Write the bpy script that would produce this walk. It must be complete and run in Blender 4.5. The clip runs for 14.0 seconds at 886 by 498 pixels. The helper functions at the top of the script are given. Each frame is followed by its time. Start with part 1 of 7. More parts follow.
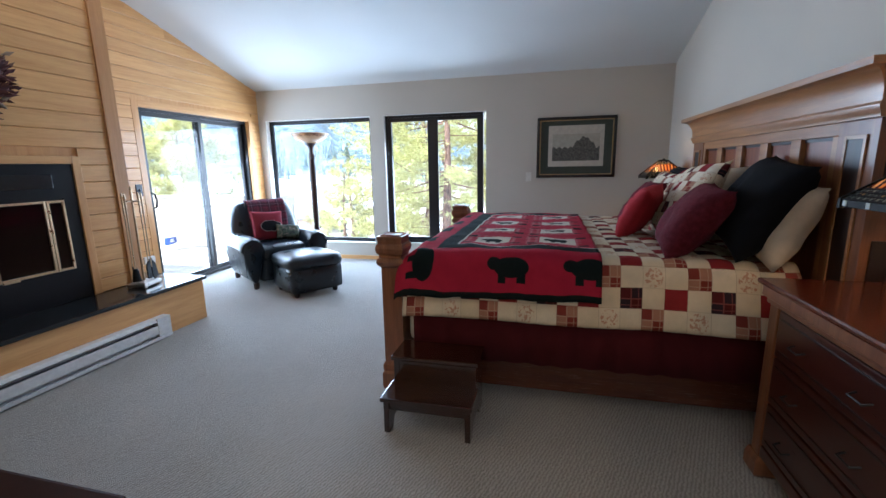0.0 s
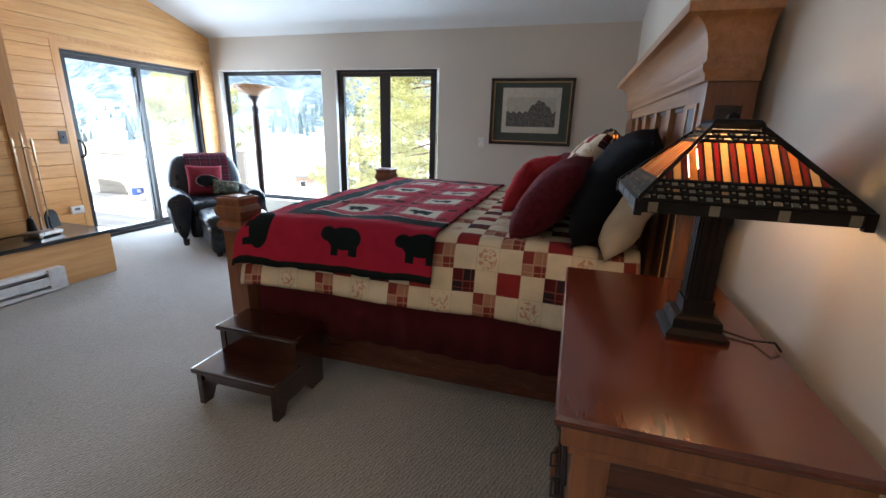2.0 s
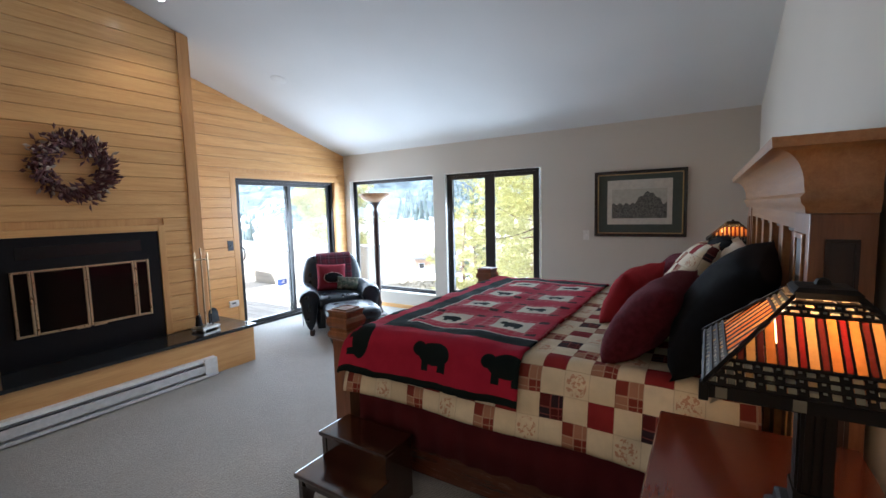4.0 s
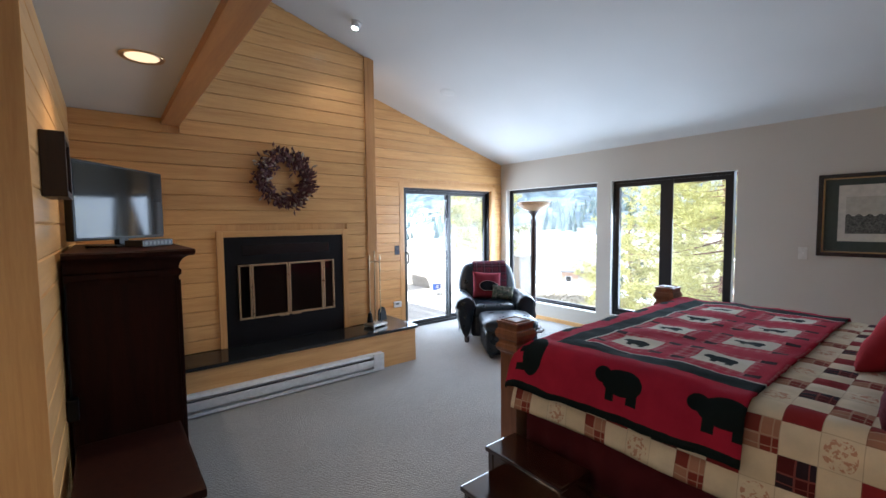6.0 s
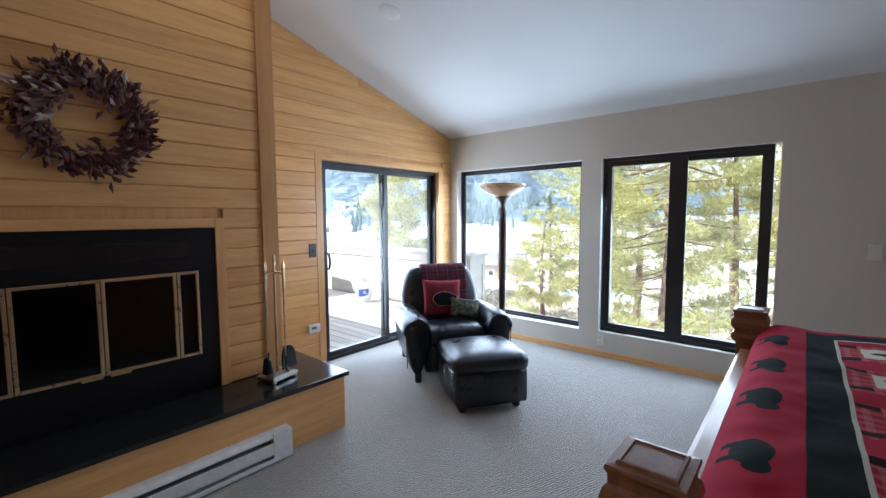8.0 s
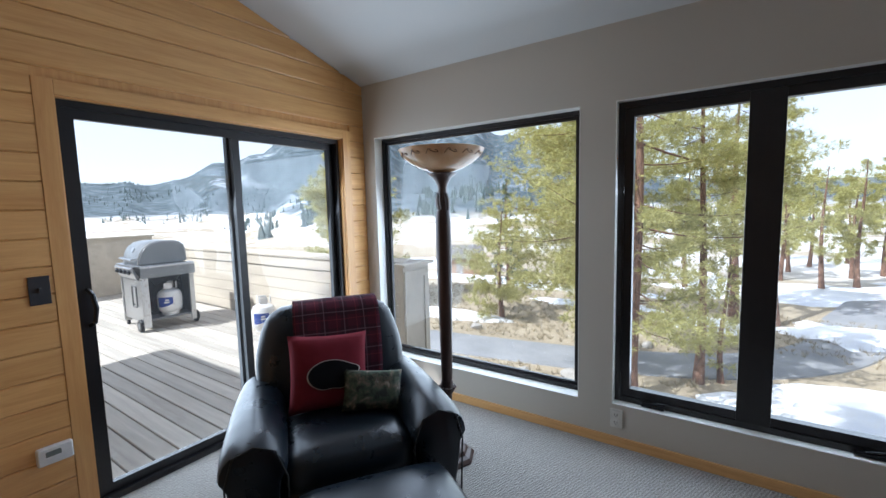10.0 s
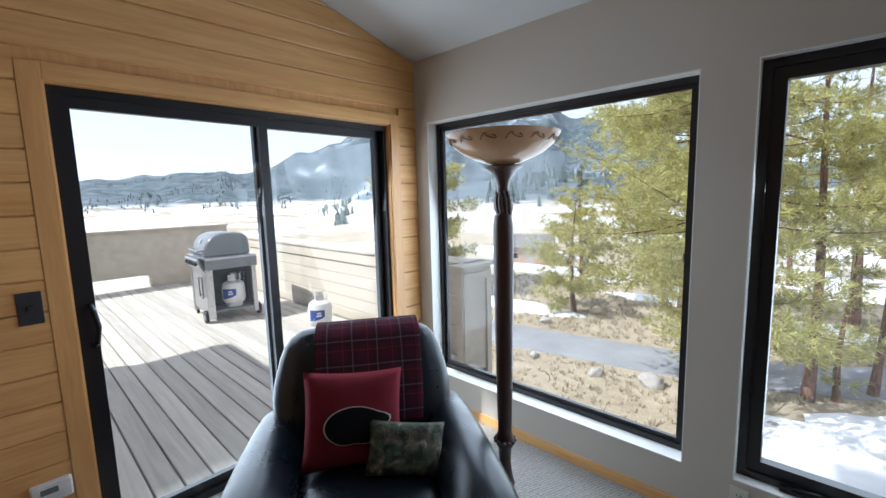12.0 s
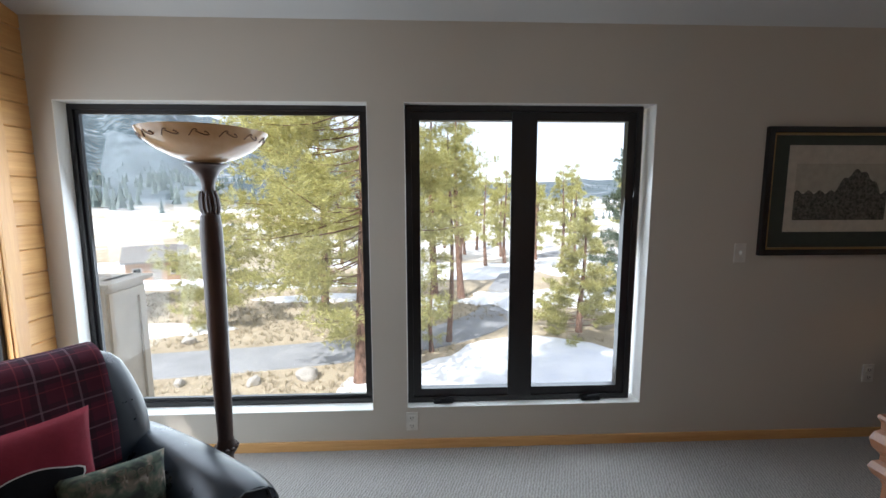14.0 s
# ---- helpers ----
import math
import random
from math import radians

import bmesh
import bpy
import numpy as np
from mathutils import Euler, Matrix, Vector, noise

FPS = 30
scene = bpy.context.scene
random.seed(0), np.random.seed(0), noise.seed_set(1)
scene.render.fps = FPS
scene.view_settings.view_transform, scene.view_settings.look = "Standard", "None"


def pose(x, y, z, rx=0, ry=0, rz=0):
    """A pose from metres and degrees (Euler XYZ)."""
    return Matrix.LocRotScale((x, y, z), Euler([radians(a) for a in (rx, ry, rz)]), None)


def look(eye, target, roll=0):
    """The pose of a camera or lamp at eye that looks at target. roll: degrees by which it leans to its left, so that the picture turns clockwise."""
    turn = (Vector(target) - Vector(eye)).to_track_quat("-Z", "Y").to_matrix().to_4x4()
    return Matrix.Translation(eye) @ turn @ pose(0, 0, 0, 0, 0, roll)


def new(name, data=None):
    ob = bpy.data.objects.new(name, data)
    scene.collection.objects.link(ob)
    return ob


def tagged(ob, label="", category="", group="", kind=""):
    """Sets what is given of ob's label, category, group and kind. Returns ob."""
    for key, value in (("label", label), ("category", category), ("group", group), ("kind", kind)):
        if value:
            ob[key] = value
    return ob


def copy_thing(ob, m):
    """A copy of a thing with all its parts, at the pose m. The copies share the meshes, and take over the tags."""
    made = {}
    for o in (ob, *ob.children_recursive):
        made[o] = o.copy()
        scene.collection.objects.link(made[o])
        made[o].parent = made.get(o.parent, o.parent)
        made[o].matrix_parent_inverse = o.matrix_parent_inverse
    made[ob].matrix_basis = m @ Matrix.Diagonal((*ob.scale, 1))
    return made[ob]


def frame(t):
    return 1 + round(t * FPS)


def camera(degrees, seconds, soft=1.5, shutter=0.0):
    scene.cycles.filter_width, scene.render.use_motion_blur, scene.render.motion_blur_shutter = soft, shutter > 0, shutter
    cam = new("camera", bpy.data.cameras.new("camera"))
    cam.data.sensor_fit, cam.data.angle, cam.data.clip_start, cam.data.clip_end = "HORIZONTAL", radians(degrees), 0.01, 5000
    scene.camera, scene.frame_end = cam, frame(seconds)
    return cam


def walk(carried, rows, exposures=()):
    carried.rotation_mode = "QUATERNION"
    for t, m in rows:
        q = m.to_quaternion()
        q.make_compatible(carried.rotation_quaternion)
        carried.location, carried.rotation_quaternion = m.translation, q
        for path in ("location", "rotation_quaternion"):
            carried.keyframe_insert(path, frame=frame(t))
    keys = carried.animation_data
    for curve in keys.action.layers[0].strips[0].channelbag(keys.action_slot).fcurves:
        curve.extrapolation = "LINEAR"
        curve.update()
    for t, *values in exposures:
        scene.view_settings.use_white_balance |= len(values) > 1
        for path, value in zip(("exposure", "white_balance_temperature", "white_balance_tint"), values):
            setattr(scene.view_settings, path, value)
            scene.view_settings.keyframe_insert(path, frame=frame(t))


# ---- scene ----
cam = camera(92.6, 14.0)
PATH = [
    (0, (0.109, 0.7, 1.343), (-0.369, 2.604, 0.96), -1.0),
    (0.5, (0.306, 0.958, 1.345), (-0.18, 2.857, 0.95), 1.2),
    (1, (0.497, 1.123, 1.322), (-0.024, 3.008, 0.901), 1.0),
    (1.5, (0.812, 1.163, 1.321), (0.253, 3.021, 0.835), 3.7),
    (2, (0.961, 1.145, 1.336), (0.414, 2.99, 0.79), 1.6),
    (2.5, (1.051, 1.159, 1.421), (0.503, 3.012, 0.905), 1.0),
    (3, (1.111, 1.183, 1.515), (0.536, 3.079, 1.239), 0.5),
    (3.5, (1.123, 1.193, 1.533), (0.442, 3.059, 1.297), -0.2),
    (4, (1.096, 1.187, 1.539), (0.035, 2.872, 1.354), -1.5),
    (4.2, (1.08, 1.197, 1.534), (-0.15, 2.764, 1.362), -1.9),
    (6.3, (0.769, 1.18, 1.52), (-0.794, 2.422, 1.395), -0.6),
    (6.5, (0.678, 1.23, 1.487), (-0.877, 2.481, 1.358), -0.5),
    (7, (0.308, 1.421, 1.475), (-1.16, 2.771, 1.329), -0.1),
    (7.5, (-0.08, 1.756, 1.479), (-1.507, 3.148, 1.32), -0.2),
    (8, (-0.554, 2.078, 1.474), (-1.849, 3.594, 1.317), -0.3),
    (8.5, (-0.923, 2.502, 1.476), (-2.116, 4.1, 1.314), -1.3),
    (8.7, (-0.987, 2.707, 1.468), (-2.109, 4.355, 1.308), -1.2),
    (10.8, (-1.815, 4.207, 1.508), (-2.992, 5.806, 1.268), -1.5),
    (11, (-1.823, 4.249, 1.532), (-3.038, 5.816, 1.277), -1.4),
    (11.5, (-1.831, 4.31, 1.571), (-3.173, 5.767, 1.296), -2.1),
    (12, (-1.852, 4.316, 1.545), (-3.232, 5.742, 1.292), -1.5),
    (12.5, (-1.866, 4.312, 1.523), (-3.169, 5.81, 1.281), -0.8),
    (13, (-1.939, 4.265, 1.479), (-2.806, 6.055, 1.262), 0.2),
    (13.5, (-1.989, 4.137, 1.473), (-2.22, 6.112, 1.255), -0.1),
    (14, (-2.039, 4.006, 1.529), (-1.954, 5.989, 1.282), -0.1),
]
walk(cam, [(t, look(eye, target, roll)) for t, eye, target, roll in PATH],
     [(0.0, 2.02, 5150, 10), (0.5, 2.10, 5450, 11), (4.2, 1.94, 5550, 11), (6.5, 1.90, 5480, 12), (7.5, 1.80, 5480, 12), (8.5, 1.04, 5450, 12), (10.8, 0.52, 5800, 12), (12.5, 0.50, 5800, 12), (13.5, 0.42, 6050, 13), (14.0, 0.78, 6100, 13)])

# ---- world and sun ----
SUN_TO = Vector((-0.34, -0.60, 0.72)).normalized()
world = bpy.data.worlds.new("world")
scene.world = world
world.use_nodes = True
wn = world.node_tree
sky = wn.nodes.new("ShaderNodeTexSky")
sky.sky_type, sky.sun_disc = "NISHITA", False
sky.sun_elevation = math.asin(SUN_TO.z)
sky.sun_rotation = math.atan2(SUN_TO.x, SUN_TO.y)
sky.altitude, sky.air_density, sky.dust_density = 2800, 1.0, 1.5
thin_cloud = wn.nodes.new("ShaderNodeMix")
thin_cloud.data_type = "RGBA"
thin_cloud.inputs[0].default_value = 0.65
thin_cloud.inputs[7].default_value = (6.6, 6.7, 6.9, 1)
wn.links.new(sky.outputs[0], thin_cloud.inputs[6])
wn.links.new(thin_cloud.outputs[2], wn.nodes["Background"].inputs[0])
wn.nodes["Background"].inputs[1].default_value = 0.15
sun = new("sun", bpy.data.lights.new("sun", "SUN"))
sun.data.energy, sun.data.angle, sun.data.color = 5.0, radians(0.53), (1.0, 0.95, 0.88)
sun.matrix_world = look(SUN_TO * 60, (0, 0, 0))


def window_light(name, x, y, z, wide, high, rx, rz, power):
    """Daylight of the sky in a window's opening."""
    lamp = new(name, bpy.data.lights.new(name, "AREA"))
    lamp.data.shape, lamp.data.size, lamp.data.size_y = "RECTANGLE", wide, high
    lamp.data.energy, lamp.data.color = power, (0.82, 0.92, 1.0)
    lamp.matrix_world = pose(x, y, z, rx, 0, rz)
    return lamp


window_light("window_daylight", -3.18, 6.60, 1.15, 1.55, 1.7, -75, 0, 19)
window_light("window_daylight", -1.44, 6.60, 1.15, 1.35, 1.7, -75, 0, 17)
window_light("window_daylight", -4.36, 5.34, 1.05, 1.65, 1.9, -75, 90, 24)


def spot_light(name, x, y, z, power, color, size):
    lamp = new(name, bpy.data.lights.new(name, "SPOT"))
    lamp.data.energy, lamp.data.color, lamp.data.spot_size, lamp.data.spot_blend = power, color, radians(size), 0.6
    lamp.data.shadow_soft_size = 0.05
    lamp.matrix_world = pose(x, y, z)
    return lamp


WARM = (1.0, 0.72, 0.42)
spot_light("downlight_and_fill_beam", -1.90, 1.37, 2.38, 6.5, WARM, 140)
# two unseen beams added over the entry to fill the bed's near side
for fill_x in (-0.35, 0.85):
    spot_light("downlight_and_fill_beam", fill_x, -1.0, 2.38, 16, (1.0, 0.82, 0.60), 160)
spot_light("ceiling_spot_beam", -2.90, 3.12, 3.34, 3.5, (1.0, 0.84, 0.62), 120)


# ---- materials ----
class Nodes:
    """A small builder of node materials."""

    def __init__(self, name, color=(0.5, 0.5, 0.5), rough=0.6, metal=0.0):
        self.mat = bpy.data.materials.new(name)
        self.mat.use_nodes = True
        self.nt = self.mat.node_tree
        self.bsdf = self.nt.nodes["Principled BSDF"]
        self.bsdf.inputs["Base Color"].default_value = (*color, 1)
        self.bsdf.inputs["Roughness"].default_value = rough
        self.bsdf.inputs["Metallic"].default_value = metal
        self.mat.diffuse_color = (*color, 1)

    def node(self, kind, **values):
        n = self.nt.nodes.new(kind)
        for key, value in values.items():
            n.inputs[key.replace("_", " ")].default_value = value
        return n

    def link(self, a, b):
        self.nt.links.new(a, b)

    def coords(self, scale=(1, 1, 1), turn=(0, 0, 0), space="Object"):
        tc = self.nt.nodes.new("ShaderNodeTexCoord")
        mp = self.nt.nodes.new("ShaderNodeMapping")
        mp.inputs["Scale"].default_value = scale
        mp.inputs["Rotation"].default_value = turn
        self.link(tc.outputs[space], mp.inputs["Vector"])
        return mp.outputs[0]

    def noise(self, vec, scale, detail=4.0, rough=0.55, distort=0.0):
        n = self.node("ShaderNodeTexNoise", Scale=scale, Detail=detail, Roughness=rough, Distortion=distort)
        self.link(vec, n.inputs["Vector"])
        return n.outputs["Fac"]

    def ramp(self, fac, stops):
        r = self.nt.nodes.new("ShaderNodeValToRGB")
        els = r.color_ramp.elements
        while len(els) < len(stops):
            els.new(0.5)
        for e, (at, c) in zip(els, stops):
            e.position, e.color = at, (*c, 1)
        self.link(fac, r.inputs[0])
        return r.outputs[0]

    def mix(self, fac, a, b, blend="MIX"):
        m = self.nt.nodes.new("ShaderNodeMix")
        m.data_type, m.blend_type = "RGBA", blend
        for value, slot in ((fac, 0), (a, 6), (b, 7)):
            if hasattr(value, "links"):
                self.link(value, m.inputs[slot])
            elif slot:
                m.inputs[slot].default_value = (*value, 1)
            else:
                m.inputs[slot].default_value = value
        return m.outputs[2]

    def math(self, op, a, b=0.0):
        m = self.nt.nodes.new("ShaderNodeMath")
        m.operation = op
        for value, slot in ((a, 0), (b, 1)):
            if hasattr(value, "links"):
                self.link(value, m.inputs[slot])
            else:
                m.inputs[slot].default_value = value
        return m.outputs[0]

    def random(self):
        return self.nt.nodes.new("ShaderNodeObjectInfo").outputs["Random"]

    def island(self):
        return self.nt.nodes.new("ShaderNodeNewGeometry").outputs["Random Per Island"]

    def color(self, out):
        self.link(out, self.bsdf.inputs["Base Color"])
        return self

    def rough(self, out):
        self.link(out, self.bsdf.inputs["Roughness"])
        return self

    def bump(self, height, strength=0.2, distance=0.005):
        b = self.node("ShaderNodeBump", Strength=strength, Distance=distance)
        self.link(height, b.inputs["Height"])
        self.link(b.outputs[0], self.bsdf.inputs["Normal"])
        return self


def paint(name, color, rough=0.75):
    m = Nodes(name, color, rough)
    v = m.coords()
    big, fine = m.noise(v, 0.9, 2), m.noise(v, 160, 3)
    m.color(m.ramp(big, [(0.3, [c * 0.95 for c in color]), (0.7, [min(1, c * 1.03) for c in color])]))
    return m.bump(fine, 0.12, 0.002).mat


def wood(name, dark, light, along="x", rough=0.4, scale=1.0, coat=0.0, vary=0.0, knots=False):
    """Timber with its grain along one axis, and a tone that varies from piece to piece."""
    m = Nodes(name, light, rough)
    s = {"x": (0.6, 9, 9), "y": (9, 0.6, 9), "z": (9, 9, 0.6)}[along]
    v = m.coords([c * scale for c in s])
    shift = m.nt.nodes.new("ShaderNodeVectorMath")
    shift.operation = "ADD"
    m.link(v, shift.inputs[0])
    jump = m.nt.nodes.new("ShaderNodeCombineXYZ")
    for i in range(3):
        m.link(m.math("MULTIPLY", m.random(), 37.0 + 11 * i), jump.inputs[i])
    m.link(jump.outputs[0], shift.inputs[1])
    v = shift.outputs[0]
    grain, streak = m.noise(v, 2.2, 6, 0.6, 0.6), m.noise(v, 14, 3, 0.7)
    both = m.math("ADD", m.math("MULTIPLY", grain, 0.7), m.math("MULTIPLY", streak, 0.3))
    col = m.ramp(both, [(0.32, dark), (0.66, light)])
    if vary:
        tone = m.ramp(m.random(), [(0.0, [1 - vary] * 3), (1.0, [1.0, 1.0, 1.0])])
        col = m.mix(1.0, col, tone, "MULTIPLY")
    m.color(col).rough(m.math("ADD", m.math("MULTIPLY", streak, 0.15), rough - 0.07))
    m.bsdf.inputs["Coat Weight"].default_value = coat
    m.bsdf.inputs["Coat Roughness"].default_value = 0.12
    return m.bump(streak, 0.10, 0.002).mat


def fabric(name, color, scale=900.0, vary=0.12, bump=0.35, sheen=0.25, patch=14.0):
    m = Nodes(name, color, 0.92)
    v = m.coords()
    weave, soft = m.noise(v, scale, 2), m.noise(v, patch, 4)
    m.color(m.ramp(m.math("ADD", m.math("MULTIPLY", weave, 0.4), m.math("MULTIPLY", soft, 0.6)),
                   [(0.3, [c * (1 - vary * 1.6) for c in color]), (0.7, [min(1, c * (1 + vary)) for c in color])]))
    m.bsdf.inputs["Specular IOR Level"].default_value = 0.15
    m.bsdf.inputs["Sheen Weight"].default_value = sheen
    m.bsdf.inputs["Sheen Tint"].default_value = (*[min(1, c * 1.5 + 0.05) for c in color], 1)
    return m.bump(m.math("ADD", weave, m.math("MULTIPLY", soft, 2.0)), bump, 0.003).mat


def metal(name, color, rough=0.3, scratch=40.0):
    m = Nodes(name, color, rough, 1.0)
    f = m.noise(m.coords(), scratch, 4)
    m.rough(m.ramp(f, [(0.3, [rough * 0.7] * 3), (0.7, [min(1, rough * 1.4)] * 3)]))
    return m.mat


def plain(name, color, rough=0.5, spec=0.5):
    m = Nodes(name, color, rough)
    f = m.noise(m.coords(), 25, 4)
    m.color(m.ramp(f, [(0.3, [c * 0.88 for c in color]), (0.7, [min(1, c * 1.06) for c in color])]))
    m.bsdf.inputs["Specular IOR Level"].default_value = spec
    return m.mat


def glass_mat(name, tint=(1, 1, 1), gloss=0.5, veil=0.0):
    """A thin pane: clear, with a mirror's share that grows at a slant."""
    m = Nodes(name)
    clear, shine = m.nt.nodes.new("ShaderNodeBsdfTransparent"), m.nt.nodes.new("ShaderNodeBsdfGlossy")
    clear.inputs[0].default_value = (*tint, 1)
    shine.inputs["Roughness"].default_value = 0.02
    slant, both = m.node("ShaderNodeLayerWeight", Blend=0.5), m.nt.nodes.new("ShaderNodeMixShader")
    share = m.math("ADD", m.math("MULTIPLY", m.math("POWER", slant.outputs["Facing"], 5.0), gloss), 0.025)
    m.link(share, both.inputs[0])
    m.link(clear.outputs[0], both.inputs[1])
    m.link(shine.outputs[0], both.inputs[2])
    # a pale translucent share stands in for glare and haze at the pane
    film, veiled = m.node("ShaderNodeBsdfTranslucent", Color=(0.9, 0.9, 0.9, 1)), m.nt.nodes.new("ShaderNodeMixShader")
    veiled.inputs[0].default_value = veil
    m.link(both.outputs[0], veiled.inputs[1]), m.link(film.outputs[0], veiled.inputs[2])
    m.link(veiled.outputs[0], m.nt.nodes["Material Output"].inputs[0])
    return m.mat


def glowing(name, color, strength):
    m = Nodes(name, color, 0.5)
    m.bsdf.inputs["Emission Color"].default_value = (*color, 1)
    m.bsdf.inputs["Emission Strength"].default_value = strength
    return m.mat


WALL = paint("wall_paint", (0.51, 0.468, 0.398))
CEIL = paint("ceiling_paint", (0.60, 0.615, 0.605), 0.85)
REVEAL = paint("reveal_paint", (0.80, 0.80, 0.76))
FIR = wood("fir_panelling", (0.60, 0.300, 0.095), (0.79, 0.465, 0.178), "y", 0.38, 1.0, 0.25, 0.10)
FIR_X = wood("fir_panelling_across", (0.60, 0.300, 0.095), (0.79, 0.465, 0.178), "x", 0.38, 1.0, 0.25, 0.10)
FIR_Z = wood("fir_trim", (0.57, 0.28, 0.092), (0.73, 0.42, 0.155), "z", 0.38, 1.0, 0.25, 0.05)
BEAM = wood("beam_timber", (0.38, 0.17, 0.060), (0.54, 0.27, 0.10), "x", 0.45)
FIR_RED = wood("redder_fir_trim", (0.42, 0.19, 0.062), (0.57, 0.30, 0.105), "z", 0.38, 1.0, 0.25)
CHERRY = wood("cherry_wood", (0.080, 0.015, 0.006), (0.122, 0.026, 0.010), "y", 0.22, 0.5, 0.6)
CHERRY_X = wood("cherry_wood_along", (0.040, 0.011, 0.007), (0.090, 0.027, 0.013), "x", 0.25, 1.2, 0.5)
CHERRY_Z = wood("cherry_wood_upright", (0.13, 0.046, 0.019), (0.26, 0.106, 0.044), "z", 0.38, 1.2, 0.18)
HONEY = wood("honey_wood", (0.225, 0.095, 0.034), (0.41, 0.205, 0.080), "y", 0.35, 1.2, 0.35)
# darker copy of the cherry: shade on the chest fronts is in the colour
CHERRY_SHADED = wood("shaded_red_cherry_wood", (0.036, 0.008, 0.005), (0.070, 0.016, 0.008), "y", 0.3, 0.6, 0.4)
PANEL_RED = wood("red_panel_wood", (0.13, 0.035, 0.014), (0.27, 0.085, 0.032), "z", 0.3, 1.2, 0.4)
DARKWOOD = wood("dark_glossy_wood", (0.010, 0.004, 0.003), (0.048, 0.014, 0.008), "x", 0.16, 1.6, 0.8)
BLACKWOOD = wood("near_black_wood", (0.012, 0.007, 0.006), (0.035, 0.016, 0.010), "z", 0.4, 1.4)
DRESSER = wood("dark_cherry_wood", (0.014, 0.004, 0.003), (0.030, 0.008, 0.005), "z", 0.5, 1.0, 0.05)
DRESSER.node_tree.nodes["Principled BSDF"].inputs["Specular IOR Level"].default_value = 0.12
BRONZE = plain("dark_bronze_frame", (0.013, 0.012, 0.013), 0.35)
BLACK = plain("black_steel", (0.006, 0.006, 0.007), 0.38, 0.25)
GLASS = glass_mat("window_glass", (0.97, 0.985, 0.98), veil=0.005)
DARKGLASS = plain("smoked_glass", (0.014, 0.012, 0.011), 0.06, 0.6)
BRASS = metal("antique_brass", (0.58, 0.44, 0.27), 0.34)
NICKEL = metal("pewter", (0.50, 0.47, 0.43), 0.35)
WHITE = plain("white_enamel", (0.72, 0.73, 0.73), 0.35)
IVORY = plain("ivory_plastic", (0.62, 0.60, 0.54), 0.4)


def carpet_mat():
    m = Nodes("ribbed_carpet", (0.4, 0.37, 0.33), 0.95)
    v = m.coords()
    wav = m.node("ShaderNodeTexWave", Scale=20.0, Distortion=5.5, Detail=3.0)
    wav.inputs["Detail Scale"].default_value = 2.4
    turn = m.coords((1, 1, 1), (0, 0, radians(20)))
    m.link(turn, wav.inputs["Vector"])
    loops, big, speck = m.noise(v, 230, 3), m.noise(v, 1.3, 4), m.noise(v, 75, 3, 0.7)
    tone = m.math("ADD", m.math("MULTIPLY", speck, 0.65), m.math("MULTIPLY", big, 0.35))
    col = m.ramp(tone, [(0.34, (0.26, 0.242, 0.215)), (0.66, (0.51, 0.48, 0.44))])
    m.color(m.mix(0.42, col, m.ramp(wav.outputs["Fac"], [(0.1, (0.17, 0.16, 0.14)), (0.9, (0.53, 0.505, 0.46))])))
    m.bsdf.inputs["Sheen Weight"].default_value = 0.2
    h = m.math("ADD", m.math("MULTIPLY", wav.outputs["Fac"], 0.6), m.math("MULTIPLY", loops, 1.0))
    return m.bump(h, 0.9, 0.009).mat


def granite_mat():
    m = Nodes("black_granite", (0.01, 0.011, 0.012), 0.10)
    v = m.coords()
    f = m.noise(v, 420, 3, 0.7)
    m.color(m.ramp(f, [(0.52, (0.008, 0.009, 0.010)), (0.72, (0.06, 0.062, 0.065))]))
    m.rough(m.ramp(m.noise(v, 3, 4), [(0.3, (0.06,) * 3), (0.7, (0.16,) * 3)]))
    return m.mat


def leather_mat():
    m = Nodes("black_leather_sky_sheen", (0.012, 0.014, 0.018), 0.33)
    v = m.coords()
    vor = m.node("ShaderNodeTexVoronoi", Scale=260.0)
    m.link(v, vor.inputs["Vector"])
    # bluish base colour stands in for the sky's sheen on the black leather
    m.color(m.ramp(m.noise(v, 5, 4), [(0.3, (0.0045, 0.008, 0.013)), (0.75, (0.008, 0.014, 0.022))]))
    m.rough(m.ramp(m.noise(v, 9, 4), [(0.3, (0.25,) * 3), (0.7, (0.37,) * 3)]))
    m.bsdf.inputs["Specular IOR Level"].default_value = 0.42
    h = m.math("ADD", m.math("MULTIPLY", vor.outputs[0], 0.25), m.math("MULTIPLY", m.noise(v, 7, 2), 1.4))
    return m.bump(h, 0.07, 0.005).mat


CARPET, GRANITE, LEATHER = carpet_mat(), granite_mat(), leather_mat()


# ---- mesh helpers ----
def box(bm, x0, y0, z0, x1, y1, z1, bevel=0.0, seg=2):
    """Adds a box, its edges rounded, to bm. Returns its vertices."""
    made = bmesh.ops.create_cube(bm, size=1.0)["verts"]
    for v in made:
        v.co = Vector(((x0 + x1) / 2 + v.co.x * (x1 - x0), (y0 + y1) / 2 + v.co.y * (y1 - y0), (z0 + z1) / 2 + v.co.z * (z1 - z0)))
    if bevel:
        edges = list({e for v in made for e in v.link_edges})
        out = bmesh.ops.bevel(bm, geom=edges, offset=bevel, segments=seg, profile=0.7, affect="EDGES", clamp_overlap=True)
        made = out["verts"]
    return made


def boxes(*rows, bevel=0.0, seg=2):
    bm = bmesh.new()
    for r in rows:
        box(bm, *r, bevel=bevel, seg=seg)
    return bm


